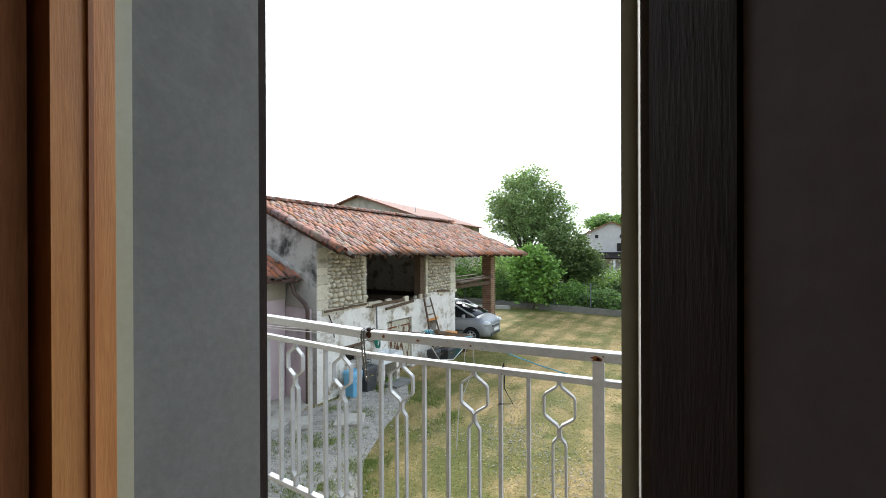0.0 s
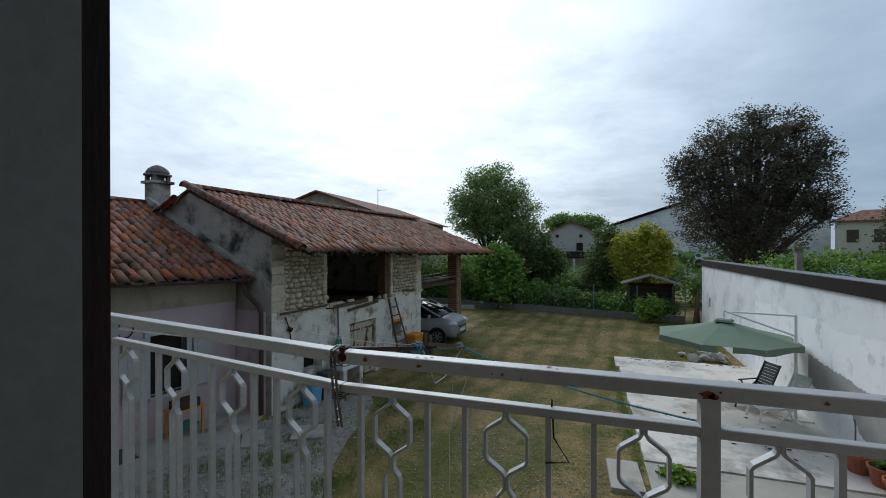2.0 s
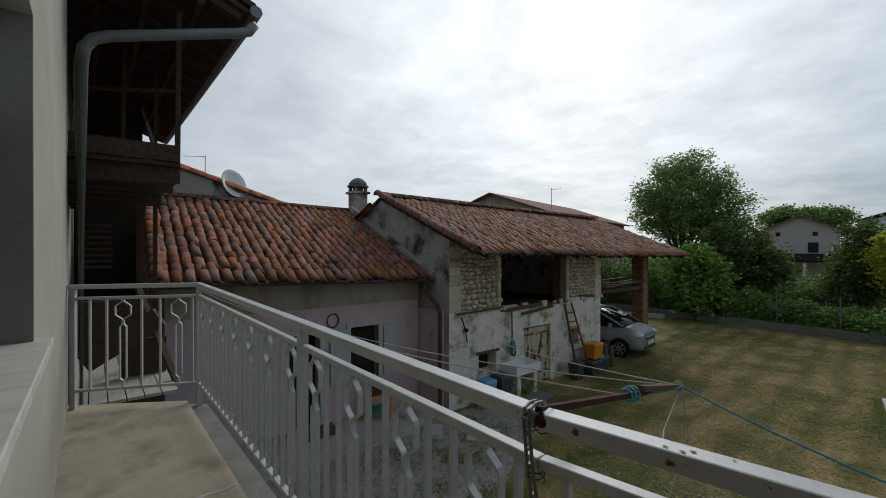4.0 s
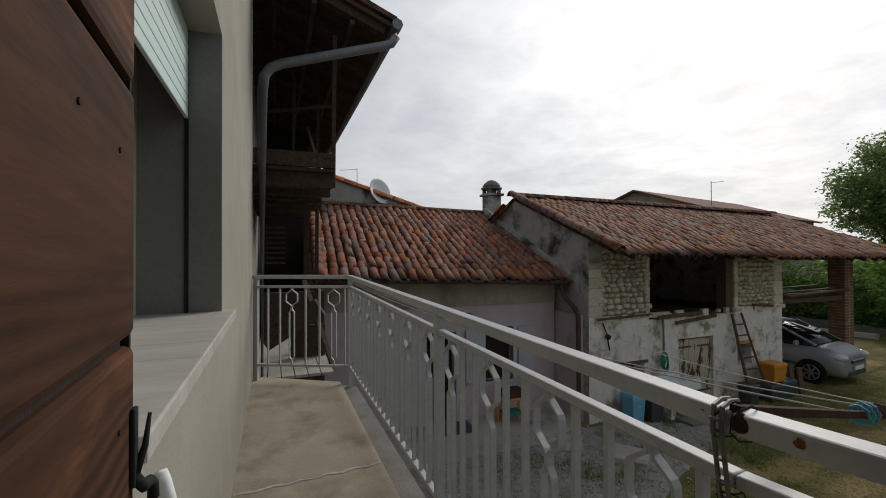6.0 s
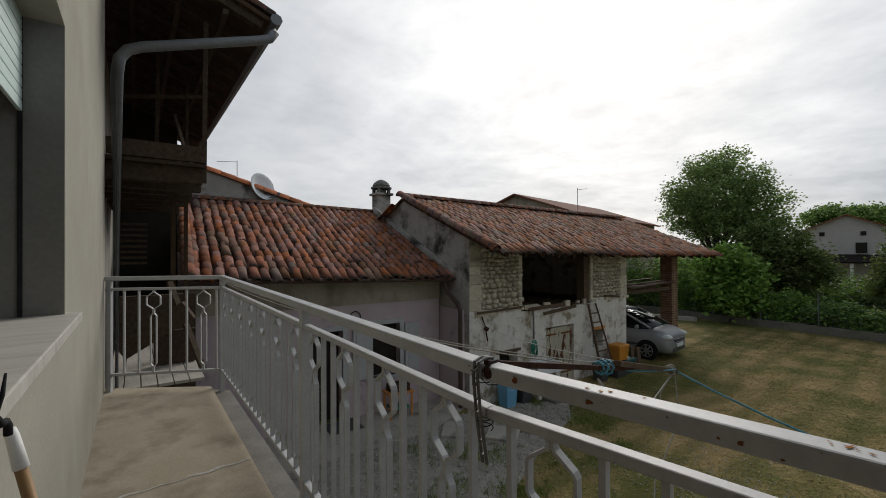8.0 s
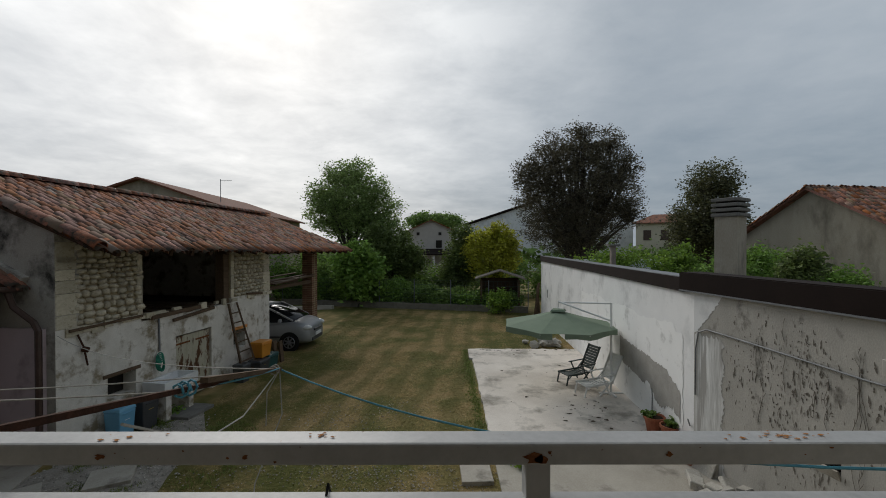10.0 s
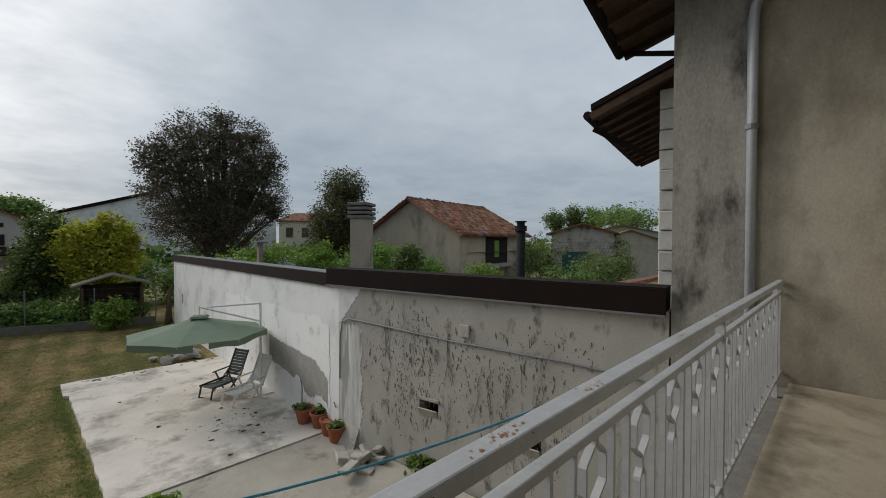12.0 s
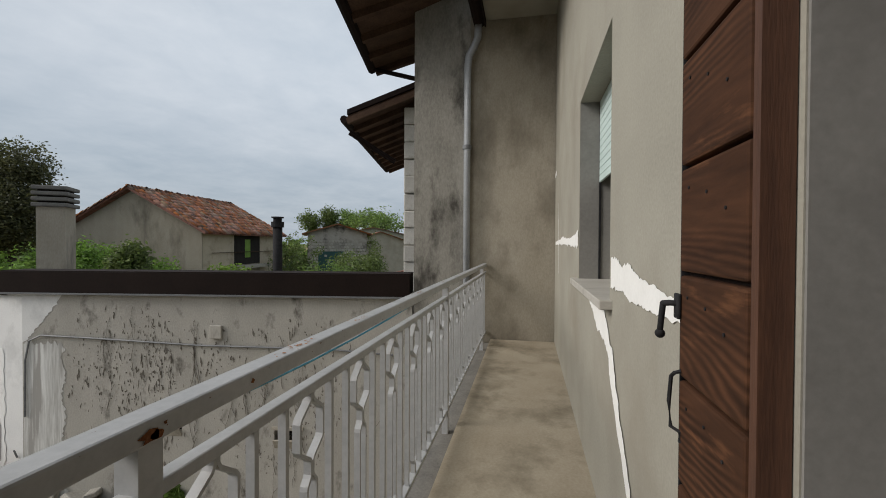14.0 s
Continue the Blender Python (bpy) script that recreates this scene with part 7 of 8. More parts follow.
bm = bmesh.new()
car_loft(bm, [(-0.60, gsec(0.76, 0.74, 1.0, 1.09)), (-1.0, gsec(0.81, 0.72, 1.0, 1.30)), (-1.7, gsec(0.83, 0.66, 1.0, 1.55)), (-2.4, gsec(0.84, 0.65, 1.0, 1.585)), (-3.4, gsec(0.83, 0.64, 1.0, 1.57)), (-3.95, gsec(0.80, 0.62, 1.0, 1.40)), (-4.16, gsec(0.76, 0.66, 1.0, 1.1))])
part("glasshouse", bm, M_CARG, car, "dark tinted glass", True)
bm = bmesh.new()
car_loft(bm, [(-1.66, [(0, 1.51), (0.62, 1.50), (0.64, 1.54), (0.55, 1.565), (0, 1.585)]), (-2.4, [(0, 1.56), (0.64, 1.55), (0.65, 1.58), (0.55, 1.61), (0, 1.625)]), (-3.4, [(0, 1.55), (0.63, 1.54), (0.64, 1.57), (0.55, 1.60), (0, 1.61)]), (-3.9, [(0, 1.42), (0.6, 1.41), (0.61, 1.44), (0.55, 1.46), (0, 1.47)])])
part("roof", bm, M_SILVER, car, smooth=True)
for s in (-1, 1):
    bm = bmesh.new(); bar(bm, (-0.62, s * 0.77, 1.06), (-1.68, s * 0.665, 1.55), 0.05, 0.05); part("pillar", bm, M_SILVER, car)
    bm = bmesh.new(); bar(bm, (-2.55, s * 0.845, 1.0), (-2.55, s * 0.665, 1.55), 0.06, 0.03); part("pillar", bm, M_SILVER, car)
    for wx in (-0.70, -3.40):
        wh = new("wheel"); wh.parent = car; wh.matrix_basis = pose(wx, s * 0.80, 0.31, 90, 0, 0)
        bm = bmesh.new(); bmesh.ops.create_cone(bm, cap_ends=True, segments=28, radius1=0.31, radius2=0.31, depth=0.20)
        bmesh.ops.bevel(bm, geom=[e for e in bm.edges if len(e.link_faces) == 2 and max(len(f.verts) for f in e.link_faces) > 4], offset=0.03, segments=2, affect="EDGES")
        part("tyre", bm, M_TYRE, wh)
        bm = bmesh.new()
        for k in range(7):
            a = k * math.tau / 7
            bar(bm, (0.05 * math.cos(a), 0.05 * math.sin(a), s * -0.105), (0.19 * math.cos(a), 0.19 * math.sin(a), s * -0.105), 0.055, 0.02)
        tube(bm, [(0.2 * math.cos(i * math.tau / 20), 0.2 * math.sin(i * math.tau / 20), s * -0.103) for i in range(21)], 0.014, 5)
        bmesh.ops.create_cone(bm, cap_ends=True, segments=12, radius1=0.06, radius2=0.05, depth=0.03, matrix=Matrix.Translation((0, 0, s * -0.108)))
        part("rim", bm, M_RIM, wh)
        bm = bmesh.new(); bmesh.ops.create_cone(bm, cap_ends=True, segments=24, radius1=0.36, radius2=0.36, depth=0.03, matrix=pose(wx, s * 0.885, 0.32, 90, 0, 0)); part("wheel_arch", bm, M_TYRE, car)
    bm = bmesh.new(); bmesh.ops.create_uvsphere(bm, u_segments=12, v_segments=8, radius=1, matrix=pose(-0.15, s * 0.66, 0.80, 0, 0, s * -28) @ Matrix.Diagonal((0.20, 0.17, 0.10, 1))); part("headlight", bm, M_LAMP, car, smooth=True)
    bm = bmesh.new(); loft_box(bm, 0.1, 0.2, 0.09, 0.17, 0.13, 1.02, 0.03); bmesh.ops.translate(bm, verts=bm.verts, vec=(-1.0, s * 0.96, 0)); part("mirror", bm, M_SILVER, car)
    bm = bmesh.new(); bar(bm, (-2.3, s * 0.915, 0.88), (-2.45, s * 0.915, 0.88), 0.02, 0.025); part("door_handle", bm, M_SILVER, car)
    bm = bmesh.new(); bar(bm, (-1.0, s * 0.905, 0.5), (-3.3, s * 0.905, 0.5), 0.02, 0.06); part("side_trim", bm, M_DGREY, car)
bm = bmesh.new(); box(bm, -0.03, 0.035, -0.36, 0.36, 0.64, 0.72, None, 0.01); part("grille", bm, M_DGREY, car)
bm = bmesh.new(); box(bm, -0.06, 0.02, -0.5, 0.5, 0.30, 0.42, None, 0.02); part("air_intake", bm, M_DGREY, car)
part("number_plate", bbox(0.02, 0.045, -0.26, 0.26, 0.46, 0.57), M_WPLAST, car, "plain pale plate")
bm = bmesh.new(); bar(bm, (-0.66, -0.6, 1.09), (-0.86, 0.1, 1.235), 0.02, 0.02); part("wiper", bm, M_DGREY, car)

# low kerb of boards beyond the car
bm = bmesh.new(); bar(bm, (-8.5, 24.2, GZ + 0.1), (-5.2, 24.8, GZ + 0.12), 0.18, 0.22)
tagged(part("low_kerb", bm, M_PATH), "low concrete kerb at the lawn's far edge", "kerb")
# table things by the pink house
st = thing("side_table", MP @ pose(0.45, -1.3, 0.03), "small wooden table with a teal tray by the pink wall", "table")
part("top", bbox(-0.2, 0.2, -0.3, 0.3, 0.52, 0.56), M_WOODO, st)
for sx in (-0.16, 0.16):
    for sy in (-0.26, 0.26):
        part("leg", bbox(sx - 0.02, sx + 0.02, sy - 0.02, sy + 0.02, 0, 0.52), M_WOODO, st)
part("tray", bbox(-0.15, 0.15, -0.2, 0.2, 0.18, 0.24), M_HOSE, st)
part("crate", bbox(-0.15, 0.15, -0.22, 0.22, 0.56, 0.72), M_DARKW, st)
bm = bmesh.new(); box(bm, 0.05, 0.65, -2.9, -2.2, 0.03, 0.045, None)
mat_ob = tagged(part("door_mat", bm, M_DGREY), "dark door mat on the paving", "mat"); mat_ob.matrix_world = MP
bm = bmesh.new(); tube(bm, [(0.03, -2.14 + math.cos(i * 0.45) * 0.13, 2.22 + math.sin(i * 0.45) * 0.15) for i in range(15)], 0.012, 6)
wre = tagged(part("wall_ring", bm, M_IRON), "black ring ornament on the pink wall", "ornament"); wre.matrix_world = MP
# satellite dish and aerials
dish = thing("satellite_dish", pose(-11.15, 4.85, 2.45), "white satellite dish on a short mast above the tiles", "satellite dish")
bm = bmesh.new()
prev = None
for j in range(6):
    r0 = 0.41 * j / 5
    ring = [bm.verts.new((math.cos(k * math.tau / 20) * r0 * 0.9, math.sin(k * math.tau / 20) * r0, 0.12 * (j / 5) ** 2)) for k in range(20)] if j else [bm.verts.new((0, 0, 0))]
    if prev:
        for k in range(20):
            if len(prev) == 1:
                bm.faces.new((prev[0], ring[k], ring[(k + 1) % 20]))
            else:
                bm.faces.new((prev[k], ring[k], ring[(k + 1) % 20], prev[(k + 1) % 20]))
    prev = ring
bmesh.ops.transform(bm, matrix=look((0, 0, 0.62), (0.98, 0.27, 0.98)) @ pose(0, 0, 0, 0, 180, 0) , verts=bm.verts)
dob = part("reflector", bm, M_WPLAST, dish, smooth=True)
mdd = dob.modifiers.new("thick", "SOLIDIFY"); mdd.thickness = 0.015
bm = bmesh.new(); tube(bm, [(0, 0, -0.4), (0, 0, 0.62)], 0.025, 8); part("mast", bm, M_PIPED, dish)
bm = bmesh.new(); tube(bm, [(0, 0, 0.25), (0.40, 0.34, 0.42)], 0.014, 6); box(bm, 0.38, 0.44, 0.32, 0.38, 0.40, 0.48); part("feed_arm", bm, M_PIPED, dish)
# ---------------------------------------------------------------- far side of the garden
# wire fence on a low wall
FA, FB = Vector((-9.0, 26.9, GZ)), Vector((5.9, 23.3, GZ))
fd = (FB - FA)
fence = thing("wire_fence", axes(FA, Vector((fd.y, -fd.x, 0))), "green wire mesh fence on a low mossy wall", "fence")
FLN = fd.length
M_MOSSW = material("mossy_low_wall", (0.13, 0.12, 0.095), (0.22, 0.20, 0.165), 0.95, 3, 40, 0.5)
M_WIRE = material("green_wire", (0.04, 0.07, 0.055), (0.06, 0.09, 0.075), 0.6, 5, 40, 0.0)
part("low_wall", bbox(-0.12, 0.12, 0, FLN, 0, 0.34), M_MOSSW, fence)
for k in range(8):
    bm = bmesh.new(); tube(bm, [(0, k * FLN / 7, 0.3), (0, k * FLN / 7, 1.75)], 0.025, 6); part("post", bm, M_PIPED, fence)
V, F = [], []
def wire(a, b, t):
    o = len(V)
    a, b = Vector(a), Vector(b)
    d = (b - a).normalized()
    u = d.cross(Vector((1, 0, 0))).normalized() * t
    V.extend([tuple(a - u), tuple(a + u), tuple(b + u), tuple(b - u)])
    F.append((o, o + 1, o + 2, o + 3))
for k in range(6):
    wire((0.01, 0, 0.4 + k * 0.26), (0.01, FLN, 0.4 + k * 0.26), 0.006)
for k in range(int(FLN / 0.22)):
    wire((0.012, k * 0.22, 0.36), (0.012, k * 0.22, 1.7), 0.004)
me = bpy.data.meshes.new("mesh_wire"); me.from_pydata(V, [], F); me.materials.append(M_WIRE)
ob = new("mesh_wire", me); ob.parent = fence; tagged(ob, kind="stuff")

# climbing hedge behind and through the fence, in stretches
rh = random.Random(77)
for k in range(9):
    p = FA.lerp(FB, (k + 0.5) / 9.3)
    hgt = (1.3, 1.7, 1.9, 1.7, 1.5, 1.2, 1.0, 0.9, 0.9)[k]
    shrub("hedge", tuple(p + Vector((0.1, 0.7, 0))), [(rh.uniform(-.3, .3), 0, hgt * 0.5, 1.1, 0.6, hgt * 0.55), (rh.uniform(-.6, .6), 0.3, hgt * 0.75, 0.7, 0.5, hgt * 0.4)], 7000, 0.15, (M_LEAF, M_LEAFG, M_LEAF)[k % 3], "climbing green shrub growing through the wire fence", 100 + k, 0.14, "hedge")
shrub("fig_bush", (-3.9, 25.6, GZ), [(0, 0, 1.6, 1.5, 1.2, 1.5), (-0.7, 0, 2.6, 0.9, 0.9, 1.1), (0.6, 0, 2.3, 1.1, 0.9, 1.1), (0.1, 0, 3.2, 0.8, 0.8, 0.9)], 8000, 0.26, M_LEAFG, "large leafy fig bush leaning over the fence", 120, 0.2)
shrub("overgrown_shrub", (-7.0, 27.6, GZ), [(0, 0, 1.6, 2.0, 1.0, 1.7), (-1.6, 0, 1.4, 1.6, 1.0, 1.5)], 4200, 0.18, M_LEAF, "overgrown green shrub beyond the barn", 121, 0.2)
shrub("overgrown_shrub", (-10.6, 27.5, GZ), [(0, 0, 1.7, 2.2, 1.0, 1.9), (-1.8, 0.6, 1.2, 1.6, 1.0, 1.5)], 3800, 0.18, M_LEAFG, "overgrown green shrub beyond the barn", 122, 0.2)
tree("green_tree", (-5.9, 32.0, GZ), 3.3, 0.22, [(0, 0, 7.2, 2.4, 2.2, 2.6), (-1.6, 0, 6.4, 1.7, 1.6, 1.8), (1.5, 0, 6.9, 1.6, 1.6, 1.9), (0.3, 0, 5.2, 2.6, 1.8, 1.2), (2.5, 0, 4.6, 1.9, 1.5, 1.7), (3.1, 0, 6.2, 1.0, 1.0, 1.3), (-0.4, 0, 8.9, 1.5, 1.4, 1.2), (-2.5, 0, 7.6, 0.8, 0.8, 1.0), (2.6, 0, 8.1, 0.7, 0.7, 0.9), (1.0, 0, 9.6, 0.8, 0.8, 0.7)], 34000, 0.18, M_LEAFT, "tall light green tree beyond the fence", 130, 22, 0.24, core=0.10)
tree("dark_tree", (-2.3, 29.2, GZ), 1.6, 0.16, [(0, 0, 3.2, 1.9, 1.3, 1.9), (-0.9, 0, 4.2, 1.0, 0.9, 1.0), (1.2, 0, 2.6, 1.2, 1.0, 1.3)], 12000, 0.2, M_LEAFD, "dense dark green tree behind the fence", 131, 8, 0.2)
tree("dark_conifer", (2.55, 28.4, GZ), 1.4, 0.16, [(0, 0, 2.6, 1.35, 1.2, 1.7), (0.1, 0, 4.1, 0.9, 0.8, 1.2), (-0.5, 0, 2.0, 1.2, 1.0, 1.2)], 13000, 0.17, M_LEAFD, "dense dark evergreen by the far house", 132, 6, 0.18)
tree("yellow_tree", (4.4, 26.9, GZ), 1.2, 0.13, [(0, 0, 2.9, 1.7, 1.2, 1.5), (-0.7, 0, 3.6, 1.0, 0.9, 1.1), (0.6, 0, 3.9, 0.9, 0.8, 1.0), (0.2, 0, 4.5, 0.6, 0.6, 0.6)], 12000, 0.19, M_LEAFY, "yellow-green tree turning in colour", 133, 8, 0.2)
tree("purple_tree", (9.5, 26.4, GZ + 0.1), 2.6, 0.30, [(0, 0, 7.4, 3.4, 3.0, 2.9), (-2.2, 0, 6.8, 1.8, 1.7, 2.0), (2.3, 0, 6.9, 1.8, 1.7, 2.2), (-1.0, 0, 9.3, 1.8, 1.6, 1.4), (1.4, 0, 9.6, 1.8, 1.6, 1.5), (-0.4, 0, 4.6, 3.2, 2.4, 1.6), (3.2, 0, 8.6, 0.9, 0.9, 1.2), (-3.0, 0, 8.2, 0.9, 0.9, 1.1), (0.2, 0, 10.6, 0.8, 0.8, 0.7), (3.4, 0, 5.6, 1.0, 0.9, 1.1)], 62000, 0.125, M_LEAFP, "large round tree with dark purplish leaves", 134, 60, 0.17, core=0.08)
tree("dark_tree", (19.5, 29.2, GZ), 3.0, 0.25, [(0, 0, 5.4, 2.4, 2.2, 2.4), (0.3, 0, 7.8, 1.7, 1.6, 1.7), (-1.0, 0, 4.3, 1.9, 1.6, 1.6)], 26000, 0.17, M_LEAFR, "broad dark tree with reddish green leaves behind the outbuildings", 135, 12, 0.3)
shrub("round_bush", (4.25, 23.0, GZ), [(0, 0, 0.62, 0.78, 0.7, 0.6), (0.1, 0, 0.9, 0.55, 0.5, 0.4)], 2600, 0.13, M_LEAFB, "bright green round bush by the little shed", 140, 0.12)
shrub("grass_tuft", (2.55, 7.3, GZ + 0.04), [(0, 0, 0.08, 0.28, 0.2, 0.09)], 500, 0.09, M_LEAFB, "weeds growing out of the paving", 141, 0.05, "weeds")
shrub("grass_tuft", (5.9, 5.3, GZ), [(0, 0, 0.2, 0.35, 0.5, 0.2)], 700, 0.10, M_LEAF, "weeds at the foot of the cement wall", 142, 0.06, "weeds")
shrub("grass_tuft", (-4.9, 9.4, GZ), [(0, 0, 0.06, 0.3, 0.3, 0.06)], 300, 0.08, M_LEAFG, "weeds at the foot of the barn", 143, 0.05, "weeds")

# garden shed with a sagging board roof
hut = thing("garden_shed", axes((4.45, 24.1, GZ), Vector((1, -0.12, 0))), "little open garden shed with a weathered board roof", "shed")
for x in (-1.05, 1.05):
    part("post", bbox(x - 0.05, x + 0.05, -0.05, 0.05, 0, 1.75), M_OLDW, hut)
part("back", bbox(-1.1, 1.1, 1.0, 1.05, 0, 1.8), M_DARKW, hut)
part("side", bbox(-1.12, -1.06, 0, 1.0, 0, 1.7), M_DARKW, hut)
part("side", bbox(1.06, 1.12, 0, 1.0, 0, 1.7), M_DARKW, hut)
M_PALEW = material("pale_weathered_board", (0.20, 0.17, 0.145), (0.30, 0.265, 0.23), 0.9, 4, 40, 0.4)
for s in (-1, 1):
    for k in range(3):
        bm = bmesh.new(); y = -0.3 + 0.5 * k
        slab(bm, [(0, y, 2.33), (0, y + 0.48, 2.33), (s * 1.42, y + 0.48, 1.86), (s * 1.42, y, 1.86)], (0, 0, -0.07)); part("roof_board", bm, M_PALEW, hut)
for k in range(3):
    bm = bmesh.new(); box(bm, -0.04, 0.04, -0.12, 0.12, 0, 1.75 - 0.2 * k, pose(6.12 + 0.16 * k, 22.6 + 0.2 * k, GZ, -12, 10 - 6 * k, 0), 0.006)
    tagged(part("board", bm, M_OLDW), "long brown board leaning at the corner of the white wall", "plank", "leaning boards")


# ---------------------------------------------------------------- houses round about
def gable_house(name, m, w, l, he, hr, wall, tilemat, label, holes=(), over=0.35, z0=0.0, tiles=True):
    """Gable end in the plane y=0 from x=0 to w; ridge runs along +y for l."""
    h = thing(name, m, label, "house")
    bm = bmesh.new()
    prof = [(0, z0), (w, z0), (w, he), (w / 2, hr), (0, he)]
    a = [bm.verts.new((x, 0, z)) for x, z in prof]; b = [bm.verts.new((x, l, z)) for x, z in prof]
    bm.faces.new(a[::-1]); bm.faces.new(b)
    for i in range(5):
        if i in (2, 3):
            continue
        bm.faces.new((a[i], a[(i + 1) % 5], b[(i + 1) % 5], b[i]))
    bmesh.ops.recalc_face_normals(bm, faces=bm.faces)
    part("house_wall", bm, wall, h)
    s = (hr - he) / (w / 2)
    for sg in (0, 1):
        e0 = (-over, -over, he - s * over + 0.06) if sg == 0 else (w + over, l + over, he - s * over + 0.06)
        e1 = (-over, l + over, he - s * over + 0.06) if sg == 0 else (w + over, -over, he - s * over + 0.06)
        r0 = (w / 2, e0[1], hr + 0.06); r1 = (w / 2, e1[1], hr + 0.06)
        bm = bmesh.new(); slab(bm, [e0, e1, r1, r0], (0, 0, -0.10)); part("roof_slope", bm, tilemat, h)
        if tiles:
            fm = slope_frame(e1, e0, r0) if True else None
            if fm.to_3x3().col[2].z < 0:
                fm = slope_frame(e0, e1, r0)
            tiled_roof(h, fm, l + 2 * over, math.hypot(w / 2 + over, hr - he + s * over) - 0.1, M_TILEO, M_TILEOJ, (99, 99, 0), 0.21, 0.34, 50 + sg, rough=0.6)
    return h


gA, gB = Vector((16.9, 14.4, GZ)), Vector((15.97, 20.6, GZ))
gx = (gB - gA).normalized()
MGH = axes(gA, gx)                         # x along the gable, y to its left (-x world): turn it
MGH = Matrix.Translation(gB) @ axes((0, 0, 0), -gx)   # gable from gB to gA, ridge to the right
GW = (gB - gA).length
gh = gable_house("old_grey_house", MGH, GW, 7.6, 4.28, 6.05, M_GABLEW, M_TILE, "old grey rendered house with rust-red tiles and an open loft")
# the open loft in its side wall: black sheet for its shade, green sheet for the lit gap
M_WARM = material("warm_beige_render", (0.43, 0.36, 0.265), (0.54, 0.465, 0.355), 0.95, 2, 40, 0.3, (0.28, 0.225, 0.155), 1.2, (0.52, 0.70))
part("opening", bbox(GW - 0.02, GW + 0.02, 2.6, 5.2, 2.55, 4.15), M_BLACK, gh, "black sheet painting the shade of the open loft")
part("lit_gap", bbox(GW + 0.021, GW + 0.03, 3.6, 4.15, 2.9, 3.85), M_LEAFG, gh)
part("side_render", bbox(GW + 0.0, GW + 0.015, 0.05, 2.55, 0, 4.2), M_WARM, gh, "warm beige render")
part("side_render", bbox(GW + 0.0, GW + 0.015, 5.25, 7.5, 0, 4.2), M_WARM, gh, "warm beige render")
part("ledge", bbox(GW, GW + 0.4, 2.3, 5.8, 2.35, 2.5), M_PATH, gh)
bm = bmesh.new(); bar(bm, (GW + 0.1, 0.6, 3.2), (GW + 0.1, 7.4, 3.2), 0.03, 0.03); part("rail", bm, M_DARKW, gh)
sA, sB = Vector((27.4, 15.2, GZ)), Vector((29.2, 11.6, GZ))
sx = (sB - sA).normalized()
sh = gable_house("stone_shed", Matrix.Translation(sA) @ axes((0, 0, 0), sx), (sB - sA).length, 5.0, 4.4, 5.0, M_GABLE, M_TILEO, "small rubble stone shed with a low gable", tiles=False)
rsm = [link_mesh("stone", (lambda b: (box(b, -0.5, 0.5, -0.03, 0.03, -0.5, 0.5), b)[1])(bmesh.new()), M_ROCK)]
for i in range(18):
    for j in range(9):
        piece("stone", rsm[0], sh, pose(0.3 + i * 0.2 + 0.1 * (j % 2), -0.02 + rg.uniform(-.015, .015), 2.2 + j * 0.2, 0, rg.uniform(-6, 6), 0) @ Matrix.Diagonal((0.17, 1, 0.15, 1)))
part("door", bbox(0.7, 2.4, -0.06, -0.02, 1.6, 3.1), M_TEAL, sh, "dark green doors")
M_FARW = material("far_grey_pink_render", (0.43, 0.395, 0.375), (0.51, 0.475, 0.45), 0.9, 2, 30, 0.1)
gable_house("far_house", pose(-2.8, 50.2, GZ), 5.3, 9.0, 5.5, 6.7, M_FARW, M_TILE, "pale two-storey house with a brown tiled gable", tiles=False)
fh = bpy.data.objects["far_house"]
for x, z, w, h in ((0.9, 4.9, 0.35, 0.35), (3.5, 4.9, 0.35, 0.35), (3.2, 3.4, 0.7, 0.9)):
    # flat black plates paint the dark of the windows
    part("window", bbox(x, x + w, -0.05, -0.01, z, z + h), M_BLACK, fh)
bm = bmesh.new(); slab(bm, [(0.6, -2.6, 2.7), (5.4, -2.6, 2.7), (5.4, 0, 3.3), (0.6, 0, 3.3)], (0, 0, -0.12)); part("porch_roof", bm, M_FASCIA, fh)
for x in (0.8, 3.0, 5.2):
    part("porch_post", bbox(x - 0.1, x + 0.1, -2.5, -2.3, 0, 2.65), M_WHITEW, fh)
part("terrace_wall", bbox(-1.0, 7.5, -5.2, -5.0, 0, 1.1), M_FARW, fh)
wh = thing("grey_hall", pose(4.4, 60.2, GZ), "long grey hall with a dark sloping roof edge", "building")
bm = bmesh.new(); slab(bm, [(0, 0, 0), (24, 0, 0), (24, 0, 9.6), (9.5, 0, 9.6), (0, 0, 6.4)], (0, 12, 0)); part("wall", bm, M_WHITEW, wh)
bm = bmesh.new(); bar(bm, (-0.3, -0.1, 6.5), (9.5, -0.1, 9.75), 0.3, 0.35); part("roof_edge", bm, M_FASCIA, wh)
yh = thing("yellow_house", axes((26.4, 55.0, GZ), Vector((0.86, -0.5, 0))), "distant pale yellow house with shuttered windows", "house")
M_YELW = material("pale_yellow_wall", (0.55, 0.50, 0.38), (0.63, 0.57, 0.45), 0.9, 2, 30, 0.1)
part("wall", bbox(0, 7, 0, 7, 0, 6.6), M_YELW, yh)
bm = bmesh.new(); slab(bm, [(-0.4, -0.4, 6.55), (7.4, -0.4, 6.55), (5.2, 3.5, 7.8), (1.8, 3.5, 7.8)], (0, 0, -0.12)); part("roof", bm, M_TILEO, yh)
for x in (0.9, 2.9, 4.9):
    part("window", bbox(x, x + 0.9, -0.06, -0.01, 4.3, 5.6), M_PIPEB, yh)
